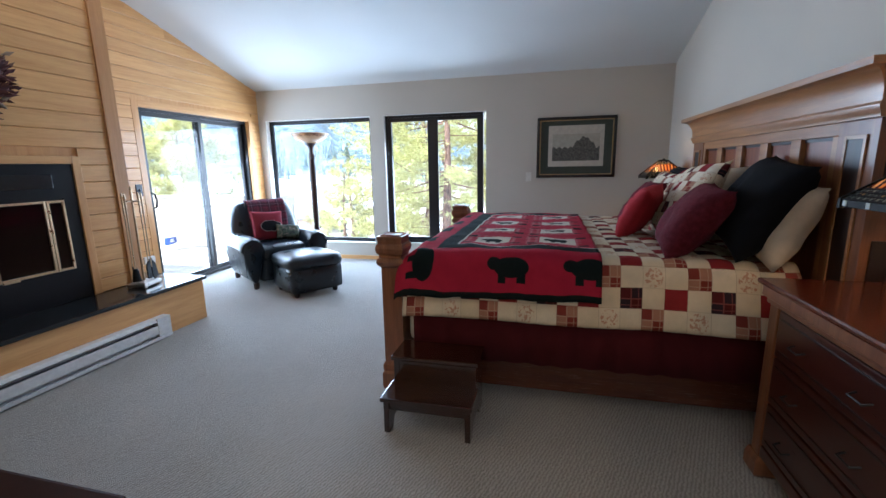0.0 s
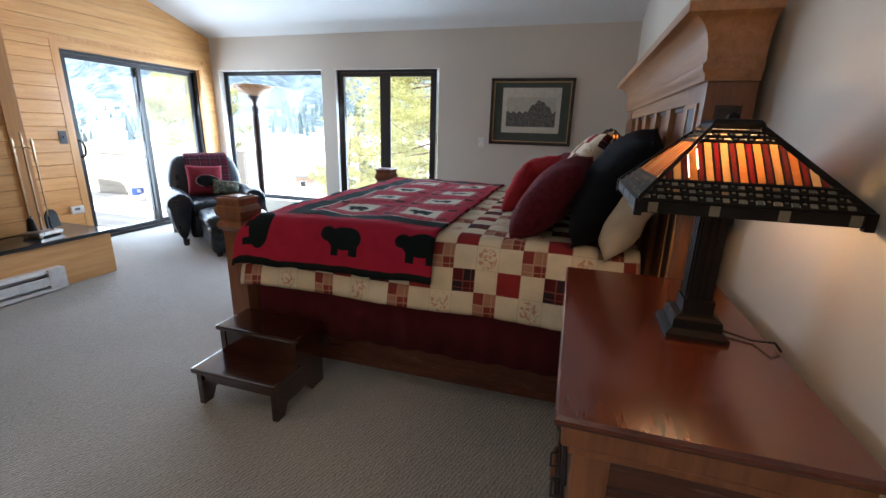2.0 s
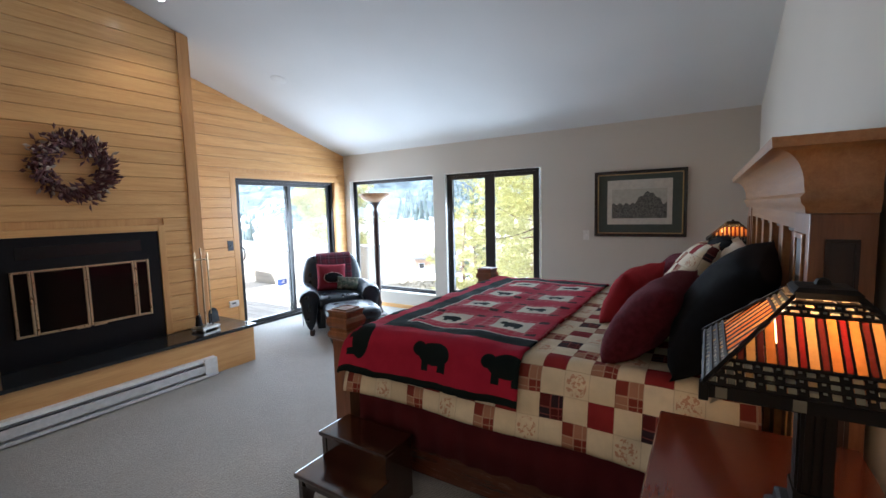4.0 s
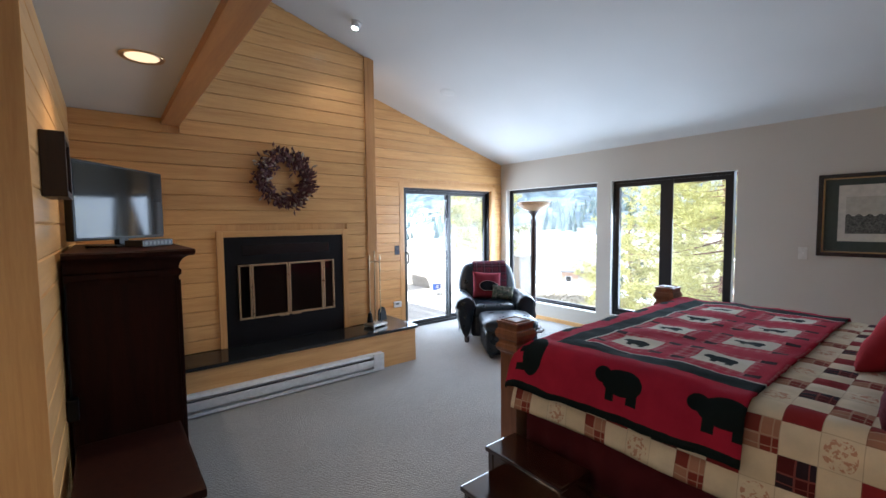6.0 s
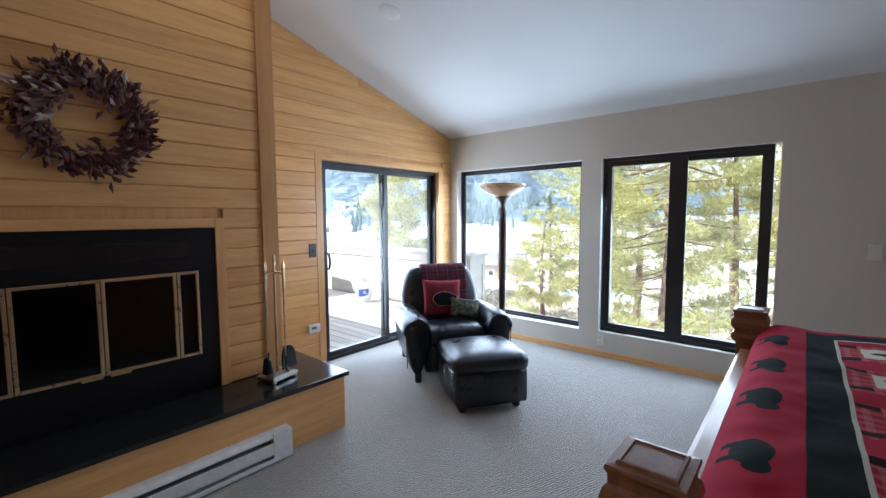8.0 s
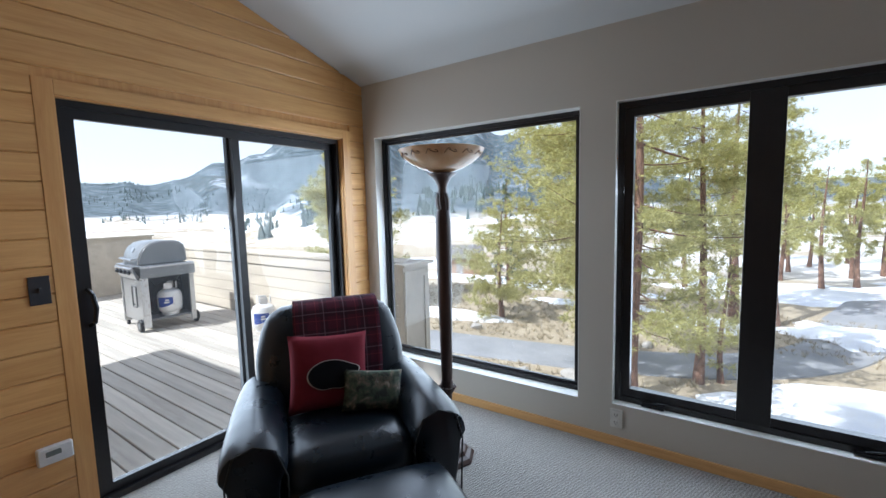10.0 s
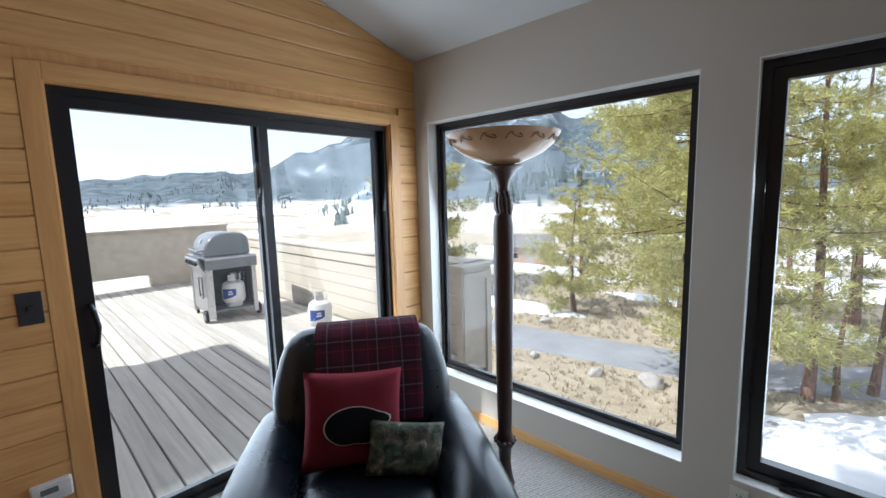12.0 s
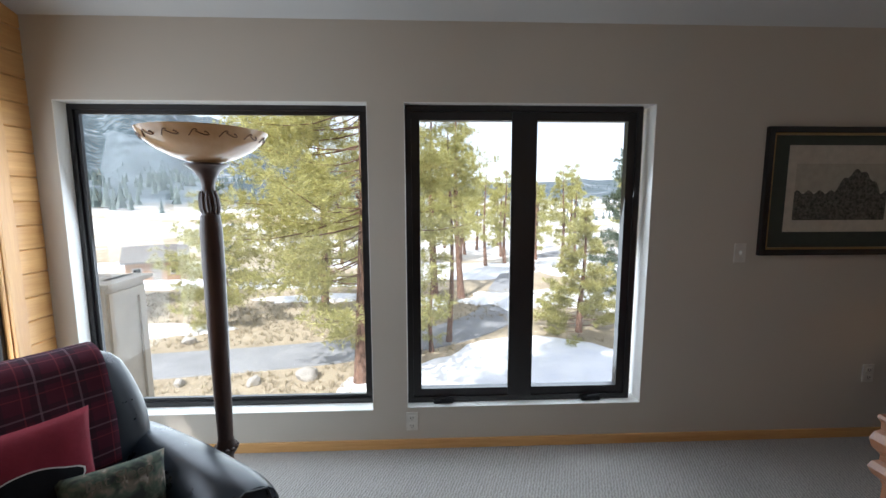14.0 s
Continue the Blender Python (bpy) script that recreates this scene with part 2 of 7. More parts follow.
def lathe(profile, steps=24):
    """A turned solid from (radius, height) pairs."""
    bm = bmesh.new()
    rings = []
    for r, z in profile:
        rings.append([bm.verts.new((r * math.cos(2 * math.pi * i / steps), r * math.sin(2 * math.pi * i / steps), z)) for i in range(steps)])
    for a, b in zip(rings, rings[1:]):
        for i in range(steps):
            bm.faces.new((a[i], a[(i + 1) % steps], b[(i + 1) % steps], b[i]))
    bm.faces.new(list(reversed(rings[0])))
    bm.faces.new(rings[-1])
    return bm


def square_stack(profile, sx=1.0, sy=1.0):
    """A square-plan moulded solid from (half width, height) pairs; sx, sy stretch its plan."""
    bm = bmesh.new()
    rings = []
    for w, z in profile:
        rings.append([bm.verts.new((w * sx * a, w * sy * b, z)) for a, b in ((-1, -1), (1, -1), (1, 1), (-1, 1))])
    for a, b in zip(rings, rings[1:]):
        for i in range(4):
            bm.faces.new((a[i], a[(i + 1) % 4], b[(i + 1) % 4], b[i]))
    bm.faces.new(list(reversed(rings[0])))
    bm.faces.new(rings[-1])
    return bm


def moulding(profile, length):
    """A profile of (out, up) pairs drawn along y from 0 to length; ends capped."""
    bm = bmesh.new()
    a = [bm.verts.new((u, 0, z)) for u, z in profile]
    b = [bm.verts.new((u, length, z)) for u, z in profile]
    n = len(profile)
    for i in range(n):
        bm.faces.new((a[i], a[(i + 1) % n], b[(i + 1) % n], b[i]))
    bm.faces.new(list(reversed(a)))
    bm.faces.new(b)
    bmesh.ops.recalc_face_normals(bm, faces=bm.faces)
    return bm


def tube(points, radius, steps=8):
    """A round rod through the points."""
    bm = bmesh.new()
    rings = []
    pts = [Vector(p) for p in points]
    for i, p in enumerate(pts):
        way = (pts[min(i + 1, len(pts) - 1)] - pts[max(i - 1, 0)]).normalized()
        side = way.orthogonal().normalized() if i == 0 else (side - way * side.dot(way)).normalized()
        up = way.cross(side)
        r = radius[i] if isinstance(radius, (list, tuple)) else radius
        rings.append([bm.verts.new(p + r * (math.cos(2 * math.pi * k / steps) * side + math.sin(2 * math.pi * k / steps) * up)) for k in range(steps)])
    for a, b in zip(rings, rings[1:]):
        for i in range(steps):
            bm.faces.new((a[i], a[(i + 1) % steps], b[(i + 1) % steps], b[i]))
    bm.faces.new(list(reversed(rings[0])))
    bm.faces.new(rings[-1])
    return bm


def cushion(w, h, t, cuts=12, power=2.6, wrinkle=0.006, seed=0):
    """A stuffed cushion: w by h, t thick at its middle, lying in the xz plane about its centre."""
    bm = bmesh.new()
    grid = {}
    for side in (1, -1):
        for i in range(cuts + 1):
            for j in range(cuts + 1):
                u, v = 2 * i / cuts - 1, 2 * j / cuts - 1
                edge = i in (0, cuts) or j in (0, cuts)
                if edge and side < 0:
                    grid[side, i, j] = grid[1, i, j]
                    continue
                full = max(0.0, (1 - abs(u) ** power) * (1 - abs(v) ** power)) ** 0.5
                pinch = 1 - 0.07 * (1 - v * v) * abs(u) ** 4 - 0.0
                pinch2 = 1 - 0.07 * (1 - u * u) * abs(v) ** 4
                n = noise.noise(Vector((u * 2.3 + seed, v * 2.3, side * 1.7)))
                grid[side, i, j] = bm.verts.new((w / 2 * u * pinch, side * (t / 2 * full + wrinkle * n * full), h / 2 * v * pinch2))
    for side in (1, -1):
        for i in range(cuts):
            for j in range(cuts):
                q = [grid[side, i, j], grid[side, i + 1, j], grid[side, i + 1, j + 1], grid[side, i, j + 1]]
                bm.faces.new(q if side < 0 else list(reversed(q)))
    return bm


def moved(bm, m):
    bmesh.ops.transform(bm, matrix=m, verts=bm.verts)
    return bm


def joined(*meshes):
    """One bmesh out of several."""
    out = meshes[0]
    for other in meshes[1:]:
        data = bpy.data.meshes.new("joint")
        other.to_mesh(data)
        out.from_mesh(data)
        bpy.data.meshes.remove(data)
        other.free()
    return out


def rounded(bm, width=0.006, seg=2):
    bmesh.ops.bevel(bm, geom=list(bm.edges), offset=width, segments=seg, profile=0.7, affect="EDGES", clamp_overlap=True)
    return bm


def mesh_of(name, bm, material, smooth=False):
    data = bpy.data.meshes.new(name)
    bm.to_mesh(data)
    bm.free()
    for m in material if isinstance(material, (list, tuple)) else [material]:
        data.materials.append(m)
    if smooth:
        for p in data.polygons:
            p.use_smooth = True
        if smooth != "all":
            data.set_sharp_from_angle(angle=radians(38))
    return data


def part(name, bm, material, parent, label="", smooth=False):
    """Links a bmesh as one mesh object under a thing or a part."""
    ob = new(name, mesh_of(name, bm, material, smooth))
    ob.parent = parent
    return tagged(ob, label)


def thing(name, label, category, m=None, group="", kind=""):
    """An Empty at a thing's base, which its parts hang from."""
    ob = new(name)
    ob.empty_display_size = 0.1
    if m is not None:
        ob.matrix_basis = m
    return tagged(ob, label, category, group, kind)


def single(name, bm, material, label, category, m=None, group="", kind="", smooth=False):
    """A thing of one mesh."""
    ob = new(name, mesh_of(name, bm, material, smooth))
    if m is not None:
        ob.matrix_basis = m
    return tagged(ob, label, category, group, kind)


def structure(name, bm, material, label, category="", smooth=False):
    return single(name, bm, material, label, category or name.split("_")[0], kind="structure", smooth=smooth)


def piece(name, data, parent, m):
    """One of many alike pieces on a shared mesh."""
    ob = new(name, data)
    ob.parent = parent
    ob.matrix_basis = m
    return ob


# ---- the room ----
LEFT, RIGHT, FAR, BREAST = -4.17, 1.50, 6.44, -3.38
EAVE, SLOPE, LOW = 2.475, 0.292, 2.41
BEAM0, BEAM1 = 1.58, 1.71
NOOK_Y, NOOK_X, BACK = 0.98, -0.97, -1.6
CORNER = 3.56


def ceiling_z(y):
    return EAVE + SLOPE * (FAR - y)


def wall_x(name, x0, x1, y0, y1, top0, top1, holes, material, label):
    """A wall in a plane of constant x from y0 to y1, with tops at both ends, and holes (y0, y1, z0, z1)."""
    bm = bmesh.new()
    cuts = sorted({y0, y1, *[h[0] for h in holes], *[h[1] for h in holes]})
    for a, b in zip(cuts, cuts[1:]):
        ta, tb = [top0 + (top1 - top0) * (c - y0) / (y1 - y0) for c in (a, b)]
        spans, low = [], -0.12
        for h in sorted((h for h in holes if h[0] <= a and h[1] >= b), key=lambda h: h[2]):
            if h[2] > low:
                spans.append((low, h[2], h[2]))
            low = h[3]
        spans.append((low, ta, tb))
        for z, za, zb in spans:
            v = [bm.verts.new(c) for c in ((x0, a, z), (x1, a, z), (x1, b, z), (x0, b, z), (x0, a, za), (x1, a, za), (x1, b, zb), (x0, b, zb))]
            for f in ((3, 2, 1, 0), (4, 5, 6, 7), (0, 1, 5, 4), (1, 2, 6, 5), (2, 3, 7, 6), (3, 0, 4, 7)):
                bm.faces.new([v[i] for i in f])
    return structure(name, bm, material, label)


floor = structure("floor", boxes((LEFT - 0.02, BACK, -0.12, RIGHT + 0.15, FAR + 0.02, 0.0)), CARPET, "grey-beige ribbed loop-pile carpet", "carpet floor")

W1 = (-4.03, -2.355, 0.248, 2.048)
W2 = (-2.152, -0.715, 0.26, 2.048)
bm = bmesh.new()
TOP = EAVE + 0.0
for x0, x1, z0, z1 in ((LEFT - 0.15, W1[0], -5.6, TOP), (W1[0], W1[1], -5.6, W1[2]), (W1[0], W1[1], W1[3], TOP), (W1[1], W2[0], -5.6, TOP),
                       (W2[0], W2[1], -5.6, W2[2]), (W2[0], W2[1], W2[3], TOP), (W2[1], RIGHT + 0.15, -5.6, TOP)):
    box(bm, x0, FAR, z0, x1, FAR + 0.17, z1)
wall_far = structure("wall_north", bm, WALL, "greige painted wall with two large window openings", "wall")
DOOR = (4.48, 6.21, -0.02, 2.03)
wall_door = wall_x("wall_west", LEFT - 0.16, LEFT, CORNER, FAR, ceiling_z(CORNER), EAVE, [DOOR], FIR_Z, "wall behind fir boarding with a sliding door opening")
wall_right = wall_x("wall_east", RIGHT, RIGHT + 0.15, BACK, FAR, ceiling_z(BACK), EAVE, [], WALL, "greige painted wall behind the bed")
FP = (2.05, 3.12, 0.40, 1.19)
wall_breast = wall_x("wall_chimney_breast", LEFT - 0.16, BREAST, NOOK_Y - 0.15, CORNER, ceiling_z(NOOK_Y - 0.15), ceiling_z(CORNER), [(2.10, 3.07, 0.42, 1.16)], FIR_Z,
                     "chimney breast behind fir boarding")
wall_nook = structure("wall_south", boxes((BREAST, NOOK_Y - 0.15, -0.12, NOOK_X, NOOK_Y, LOW)), FIR_X, "wall behind horizontal fir boarding", "wall")
wall_hall = structure("wall_hall", boxes((NOOK_X - 0.15, BACK, -0.12, NOOK_X, NOOK_Y - 0.15, LOW)), WALL, "greige painted wall beside the entry", "wall")
wall_back = structure("wall_entry", boxes((NOOK_X - 0.15, BACK - 0.15, -0.12, RIGHT + 0.15, BACK, LOW + 0.02)), WALL, "greige painted wall behind the entry", "wall")

bm = bmesh.new()
y0, y1, t = BEAM1, FAR + 0.17, 0.18
v = [bm.verts.new(c) for c in ((LEFT - 0.16, y0, ceiling_z(y0)), (RIGHT + 0.15, y0, ceiling_z(y0)), (RIGHT + 0.15, y1, ceiling_z(y1)), (LEFT - 0.16, y1, ceiling_z(y1)))]
w = [bm.verts.new(a.co + Vector((0, 0, t))) for a in v]
bm.faces.new(list(reversed(v)))
bm.faces.new(w)
for i in range(4):
    bm.faces.new((v[i], v[(i + 1) % 4], w[(i + 1) % 4], w[i]))
ceiling_main = structure("ceiling", bm, CEIL, "sloping white painted plaster ceiling")
ceiling_low = structure("ceiling_low", boxes((LEFT, BACK, LOW, RIGHT, BEAM0, LOW + 0.15)), CEIL, "low white painted plaster ceiling", "ceiling")
drop = structure("wall_above_beam", boxes((BREAST, BEAM0, 2.60, RIGHT, BEAM1, ceiling_z(BEAM1) + 0.1)), CEIL, "white painted wall above the timber beam", "wall")
beam = single("ceiling_beam", boxes((BREAST + 0.001, BEAM0, 2.36, RIGHT - 0.001, BEAM1, 2.60), bevel=0.006), BEAM, "brown-stained timber ceiling beam", "beam", kind="structure")

# outer roof
bm = bmesh.new()
ridge = 0.6
for a, b in ((ridge, FAR + 0.6), (ridge, -6.0)):
    pts = []
    for x in (LEFT - 0.5, RIGHT + 4.0):
        for y in (a, b):
            pts.append((x, y, EAVE + SLOPE * (FAR - ridge) - SLOPE * abs(y - ridge) + 0.22))
    lo = [bm.verts.new(p) for p in (pts[0], pts[2], pts[3], pts[1])]
    hi = [bm.verts.new(Vector(p) + Vector((0, 0, 0.18))) for p in (pts[0], pts[2], pts[3], pts[1])]
    bm.faces.new(lo), bm.faces.new(hi)
    for i in range(4):
        bm.faces.new((lo[i], lo[(i + 1) % 4], hi[(i + 1) % 4], hi[i]))
bmesh.ops.recalc_face_normals(bm, faces=bm.faces)
roof = structure("roof", bm, plain("roof_shingle", (0.10, 0.09, 0.085), 0.9), "dark shingled gable roof over the room", "roof")

# skirting
base = structure("baseboard_north", boxes((LEFT + 0.001, FAR - 0.016, 0, RIGHT - 0.001, FAR, 0.058), bevel=0.004), FIR_X, "narrow clear-finished fir skirting", "baseboard")
base2 = structure("baseboard_east", boxes((RIGHT - 0.016, BACK, 0, RIGHT, FAR - 0.02, 0.075), bevel=0.004), FIR, "narrow clear-finished fir skirting", "baseboard")


# ---- windows ----
def window_frame(parent, name, x0, x1, z0, z1, y0, y1, bar, material):
    bm = boxes((x0, y0, z0, x0 + bar, y1, z1), (x1 - bar, y0, z0, x1, y1, z1), (x0 + bar, y0, z0, x1 - bar, y1, z0 + bar), (x0 + bar, y0, z1 - bar, x1 - bar, y1, z1))
    return part(name, bm, material, parent, smooth=False)


def lining(parent, w, depth, t=0.004):
    """Painted plaster lining of an opening."""
    bm = boxes((w[0], FAR - 0.001, w[2], w[0] + t, FAR + depth, w[3]), (w[1] - t, FAR - 0.001, w[2], w[1], FAR + depth, w[3]),
               (w[0] + t, FAR - 0.001, w[3] - t, w[1] - t, FAR + depth, w[3]))
    part("reveal", bm, REVEAL, parent)
    part("window_sill", boxes((w[0] + t, FAR - 0.006, w[2] - 0.001, w[1] - t, FAR + depth, w[2] + t)), REVEAL, parent)


win1 = thing("window_1", "large fixed window in a slim black frame", "window", kind="structure")
lining(win1, W1, 0.13)
window_frame(win1, "window_frame", W1[0] + 0.004, W1[1] - 0.004, W1[2] + 0.005, W1[3] - 0.004, FAR + 0.085, FAR + 0.125, 0.030, BRONZE)
window_frame(win1, "inner_frame", W1[0] + 0.034, W1[1] - 0.034, W1[2] + 0.035, W1[3] - 0.034, FAR + 0.100, FAR + 0.122, 0.022, BRONZE)
pane1 = part("pane", boxes((W1[0] + 0.05, FAR + 0.112, W1[2] + 0.05, W1[1] - 0.05, FAR + 0.117, W1[3] - 0.05)), GLASS, win1)
pane1.visible_shadow = False

win2 = thing("window_2", "black-framed casement window of two sashes", "window", kind="structure")
lining(win2, W2, 0.13)
window_frame(win2, "window_frame", W2[0] + 0.004, W2[1] - 0.05, W2[2] + 0.005, W2[3] - 0.004, FAR + 0.050, FAR + 0.125, 0.034, BRONZE)
mid = -1.460
for a, b in ((W2[0] + 0.038, mid - 0.002), (mid + 0.002, W2[1] - 0.084)):
    sash = window_frame(win2, "sash", a, b, W2[2] + 0.040, W2[3] - 0.039, FAR + 0.060, FAR + 0.110, 0.048, BRONZE)
    g = part("pane", boxes((a + 0.04, FAR + 0.085, W2[2] + 0.08, b - 0.04, FAR + 0.09, W2[3] - 0.08)), GLASS, sash)
    g.visible_shadow = False
bm = boxes((mid - 0.074, FAR + 0.044, W2[2] + 0.04, mid + 0.074, FAR + 0.060, W2[3] - 0.04), bevel=0.004)
part("mullion", bm, BRONZE, win2)
for x in (W2[0] + 0.22, W2[1] - 0.30):
    crank = part("crank", joined(boxes((x - 0.06, FAR + 0.022, W2[2] + 0.008, x + 0.06, FAR + 0.05, W2[2] + 0.028), bevel=0.005),
                                 tube([(x - 0.02, FAR + 0.03, W2[2] + 0.03), (x + 0.03, FAR + 0.02, W2[2] + 0.045), (x + 0.07, FAR + 0.02, W2[2] + 0.05)], 0.006)), BLACK, win2, "small black casement crank")

# ---- sliding door ----
door = thing("door_1", "black-framed sliding glass patio door, closed", "patio door", kind="structure")
a, b, z0, z1 = DOOR[0] + 0.004, DOOR[1] - 0.004, 0.0, DOOR[3] - 0.004
part("frame", boxes((LEFT - 0.13, a, z0, LEFT - 0.03, a + 0.024, z1), (LEFT - 0.13, b - 0.024, z0, LEFT - 0.03, b, z1),
                    (LEFT - 0.13, a + 0.024, z1 - 0.036, LEFT - 0.03, b - 0.024, z1), (LEFT - 0.15, a + 0.024, z0, LEFT - 0.01, b - 0.024, z0 + 0.035)), BRONZE, door)
mid_y = 5.35
for y0, y1, x0, hand in ((a + 0.024, mid_y + 0.03, LEFT - 0.070, True), (mid_y - 0.03, b - 0.024, LEFT - 0.118, False)):
    x1, s = x0 + 0.034, 0.048
    leaf = part("door_leaf", boxes((x0, y0, z0 + 0.036, x1, y0 + s, z1 - 0.037), (x0, y1 - s, z0 + 0.036, x1, y1, z1 - 0.037),
                                   (x0, y0 + s, z0 + 0.036, x1, y1 - s, z0 + 0.036 + s), (x0, y0 + s, z1 - 0.037 - s, x1, y1 - s, z1 - 0.037)), BRONZE, door)
    g = part("pane", boxes((x0 + 0.015, y0 + s - 0.008, z0 + 0.09, x0 + 0.020, y1 - s + 0.008, z1 - 0.078)), GLASS, leaf)
    g.visible_shadow = False
    if hand:
        part("door_handle", tube([(x1, y0 + 0.03, 0.93), (x1 + 0.045, y0 + 0.035, 0.95), (x1 + 0.05, y0 + 0.045, 1.02), (x1 + 0.045, y0 + 0.035, 1.09), (x1, y0 + 0.03, 1.11)], 0.011), BLACK, leaf)
casing = structure("trim_door", boxes((LEFT, DOOR[0] - 0.075, 0, LEFT + 0.022, DOOR[0], DOOR[3] + 0.068), (LEFT, DOOR[1], 0, LEFT + 0.022, DOOR[1] + 0.075, DOOR[3] + 0.068), bevel=0.004), FIR_Z, "fir casing beside the sliding door", "trim")
casing_head = structure("trim_door_head", boxes((LEFT, DOOR[0], DOOR[3], LEFT + 0.022, DOOR[1], DOOR[3] + 0.068), bevel=0.004), FIR, "fir head casing over the sliding door", "trim")
jamb = structure("trim_door_jamb", boxes((LEFT - 0.03, DOOR[0] - 0.001, 0, LEFT + 0.003, DOOR[0] + 0.006, DOOR[3]), (LEFT - 0.03, DOOR[1] - 0.006, 0, LEFT + 0.003, DOOR[1] + 0.001, DOOR[3]),
                                         (LEFT - 0.03, DOOR[0] + 0.006, DOOR[3] - 0.006, LEFT + 0.003, DOOR[1] - 0.006, DOOR[3] + 0.001)), FIR_Z, "fir door lining", "trim")


# ---- chimney breast, hearth and fire ----
hearth = thing("hearth", "raised fir-clad hearth with a black granite top", "hearth", kind="structure")
part("body", boxes((BREAST, NOOK_Y, 0, -2.965, 3.825, 0.362), (LEFT, CORNER + 0.025, 0, BREAST, 3.825, 0.362)), FIR, hearth, "clear-finished fir front")
part("slab", boxes((BREAST, NOOK_Y, 0.362, -2.94, 3.85, 0.392), (LEFT + 0.001, CORNER + 0.026, 0.3622, BREAST - 0.0005, 3.85, 0.3918), bevel=0.004), GRANITE, hearth, "polished black granite slab")

fire = thing("fireplace", "black steel fireplace with brass-framed glass doors", "fireplace")
X = BREAST + 0.024
for r in ((X - 0.02, 2.01, 0.393, X, 2.105, 1.408), (X - 0.02, 3.065, 0.393, X, 3.16, 1.408), (X - 0.02, 2.105, 1.16, X, 3.065, 1.408), (X - 0.02, 2.105, 0.393, X, 3.065, 0.630)):
    part("surround_plate", boxes(r), BLACK, fire, "matt black steel plate")
part("air_slot", boxes((X, 2.16, 1.235, X + 0.006, 3.01, 1.335), bevel=0.003), plain("slot_black", (0.006, 0.006, 0.007), 0.25), fire)
part("firebox", boxes((BREAST - 0.45, 2.11, 0.42, BREAST - 0.43, 3.06, 1.16), (BREAST - 0.43, 2.10, 0.42, BREAST, 2.115, 1.16), (BREAST - 0.43, 3.055, 0.42, BREAST, 3.07, 1.16),
                      (BREAST - 0.43, 2.115, 0.42, BREAST, 3.055, 0.435), (BREAST - 0.43, 2.115, 1.145, BREAST, 3.055, 1.16)), plain("sooty_firebrick", (0.03, 0.026, 0.024), 0.9), fire, "sooty firebox lining")
for k in range(3):
    part("log", moved(tube([(0, -0.24, 0), (0.02, 0.0, 0.01), (0, 0.26, 0)], [0.05, 0.055, 0.045], 10), pose(BREAST - 0.22 + 0.07 * (k == 1), 2.58 + 0.03 * k, 0.49 + 0.08 * (k == 2), 0, 0, 12 * k - 10)), plain("charred_log", (0.035, 0.025, 0.02), 0.9), fire, "charred log")


def glass_door(y0, y1):
    b, z0, z1 = 0.017, 0.636, 1.150
    leaf = part("glass_door", boxes((X, y0, z0, X + 0.022, y0 + b, z1), (X, y1 - b, z0, X + 0.022, y1, z1), (X, y0 + b, z0, X + 0.022, y1 - b, z0 + b), (X, y0 + b, z1 - b, X + 0.022, y1 - b, z1), bevel=0.003), BRASS, fire, "brass door frame")
    part("pane", boxes((X + 0.006, y0 + b - 0.003, z0 + b - 0.003, X + 0.010, y1 - b + 0.003, z1 - b + 0.003)), SMOKED, leaf, "smoked glass")
    return leaf


# the strong pale share stands in for grey reflections on the fire doors
SMOKED = glass_mat("smoked_pane", (0.36, 0.34, 0.32), veil=0.12)
for y0, y1 in ((2.117, 2.232), (2.236, 2.576), (2.580, 2.930), (2.934, 3.052)):
    glass_door(y0, y1)
for y in (2.52, 2.64):
    part("pull", boxes((X + 0.022, y - 0.045, 0.628, X + 0.04, y + 0.045, 0.642), bevel=0.004), BRASS, fire)
fire_trim = structure("trim_fireplace", boxes((BREAST, 1.95, 0.393, BREAST + 0.034, 2.008, 1.465), (BREAST, 3.162, 0.393, BREAST + 0.034, 3.22, 1.465), bevel=0.004), FIR_Z, "fir casing beside the fireplace", "trim")
fire_head = structure("trim_fireplace_head", boxes((BREAST, 2.008, 1.409, BREAST + 0.034, 3.162, 1.465), bevel=0.004), FIR, "fir head casing over the fireplace", "trim")

# electric heater along the hearth
heater = thing("baseboard_heater", "long white enamelled electric baseboard heater", "heater")
hx = -2.965
part("back", boxes((hx, 1.0, 0.012, hx + 0.016, 3.38, 0.185)), WHITE, heater)
prof = [(0.016, 0.185), (0.052, 0.182), (0.070, 0.160), (0.066, 0.157), (0.050, 0.172), (0.016, 0.176)]
part("top_cover", moved(moulding(prof, 2.26), pose(hx, 1.0, 0)), WHITE, heater)
part("front_plate", boxes((hx + 0.062, 1.0, 0.060, hx + 0.070, 3.26, 0.130), bevel=0.002), WHITE, heater)
part("lower_lip", moved(moulding([(0.016, 0.012), (0.074, 0.012), (0.074, 0.034), (0.068, 0.036), (0.066, 0.020), (0.016, 0.020)], 2.38), pose(hx, 1.0, 0)), WHITE, heater)
part("element", boxes((hx + 0.018, 1.0, 0.085, hx + 0.056, 3.26, 0.125)), plain("heater_fins", (0.12, 0.12, 0.13), 0.5), heater, "grey finned heating element")
part("end_box", boxes((hx + 0.016, 3.26, 0.036, hx + 0.072, 3.38, 0.184), bevel=0.004), WHITE, heater)

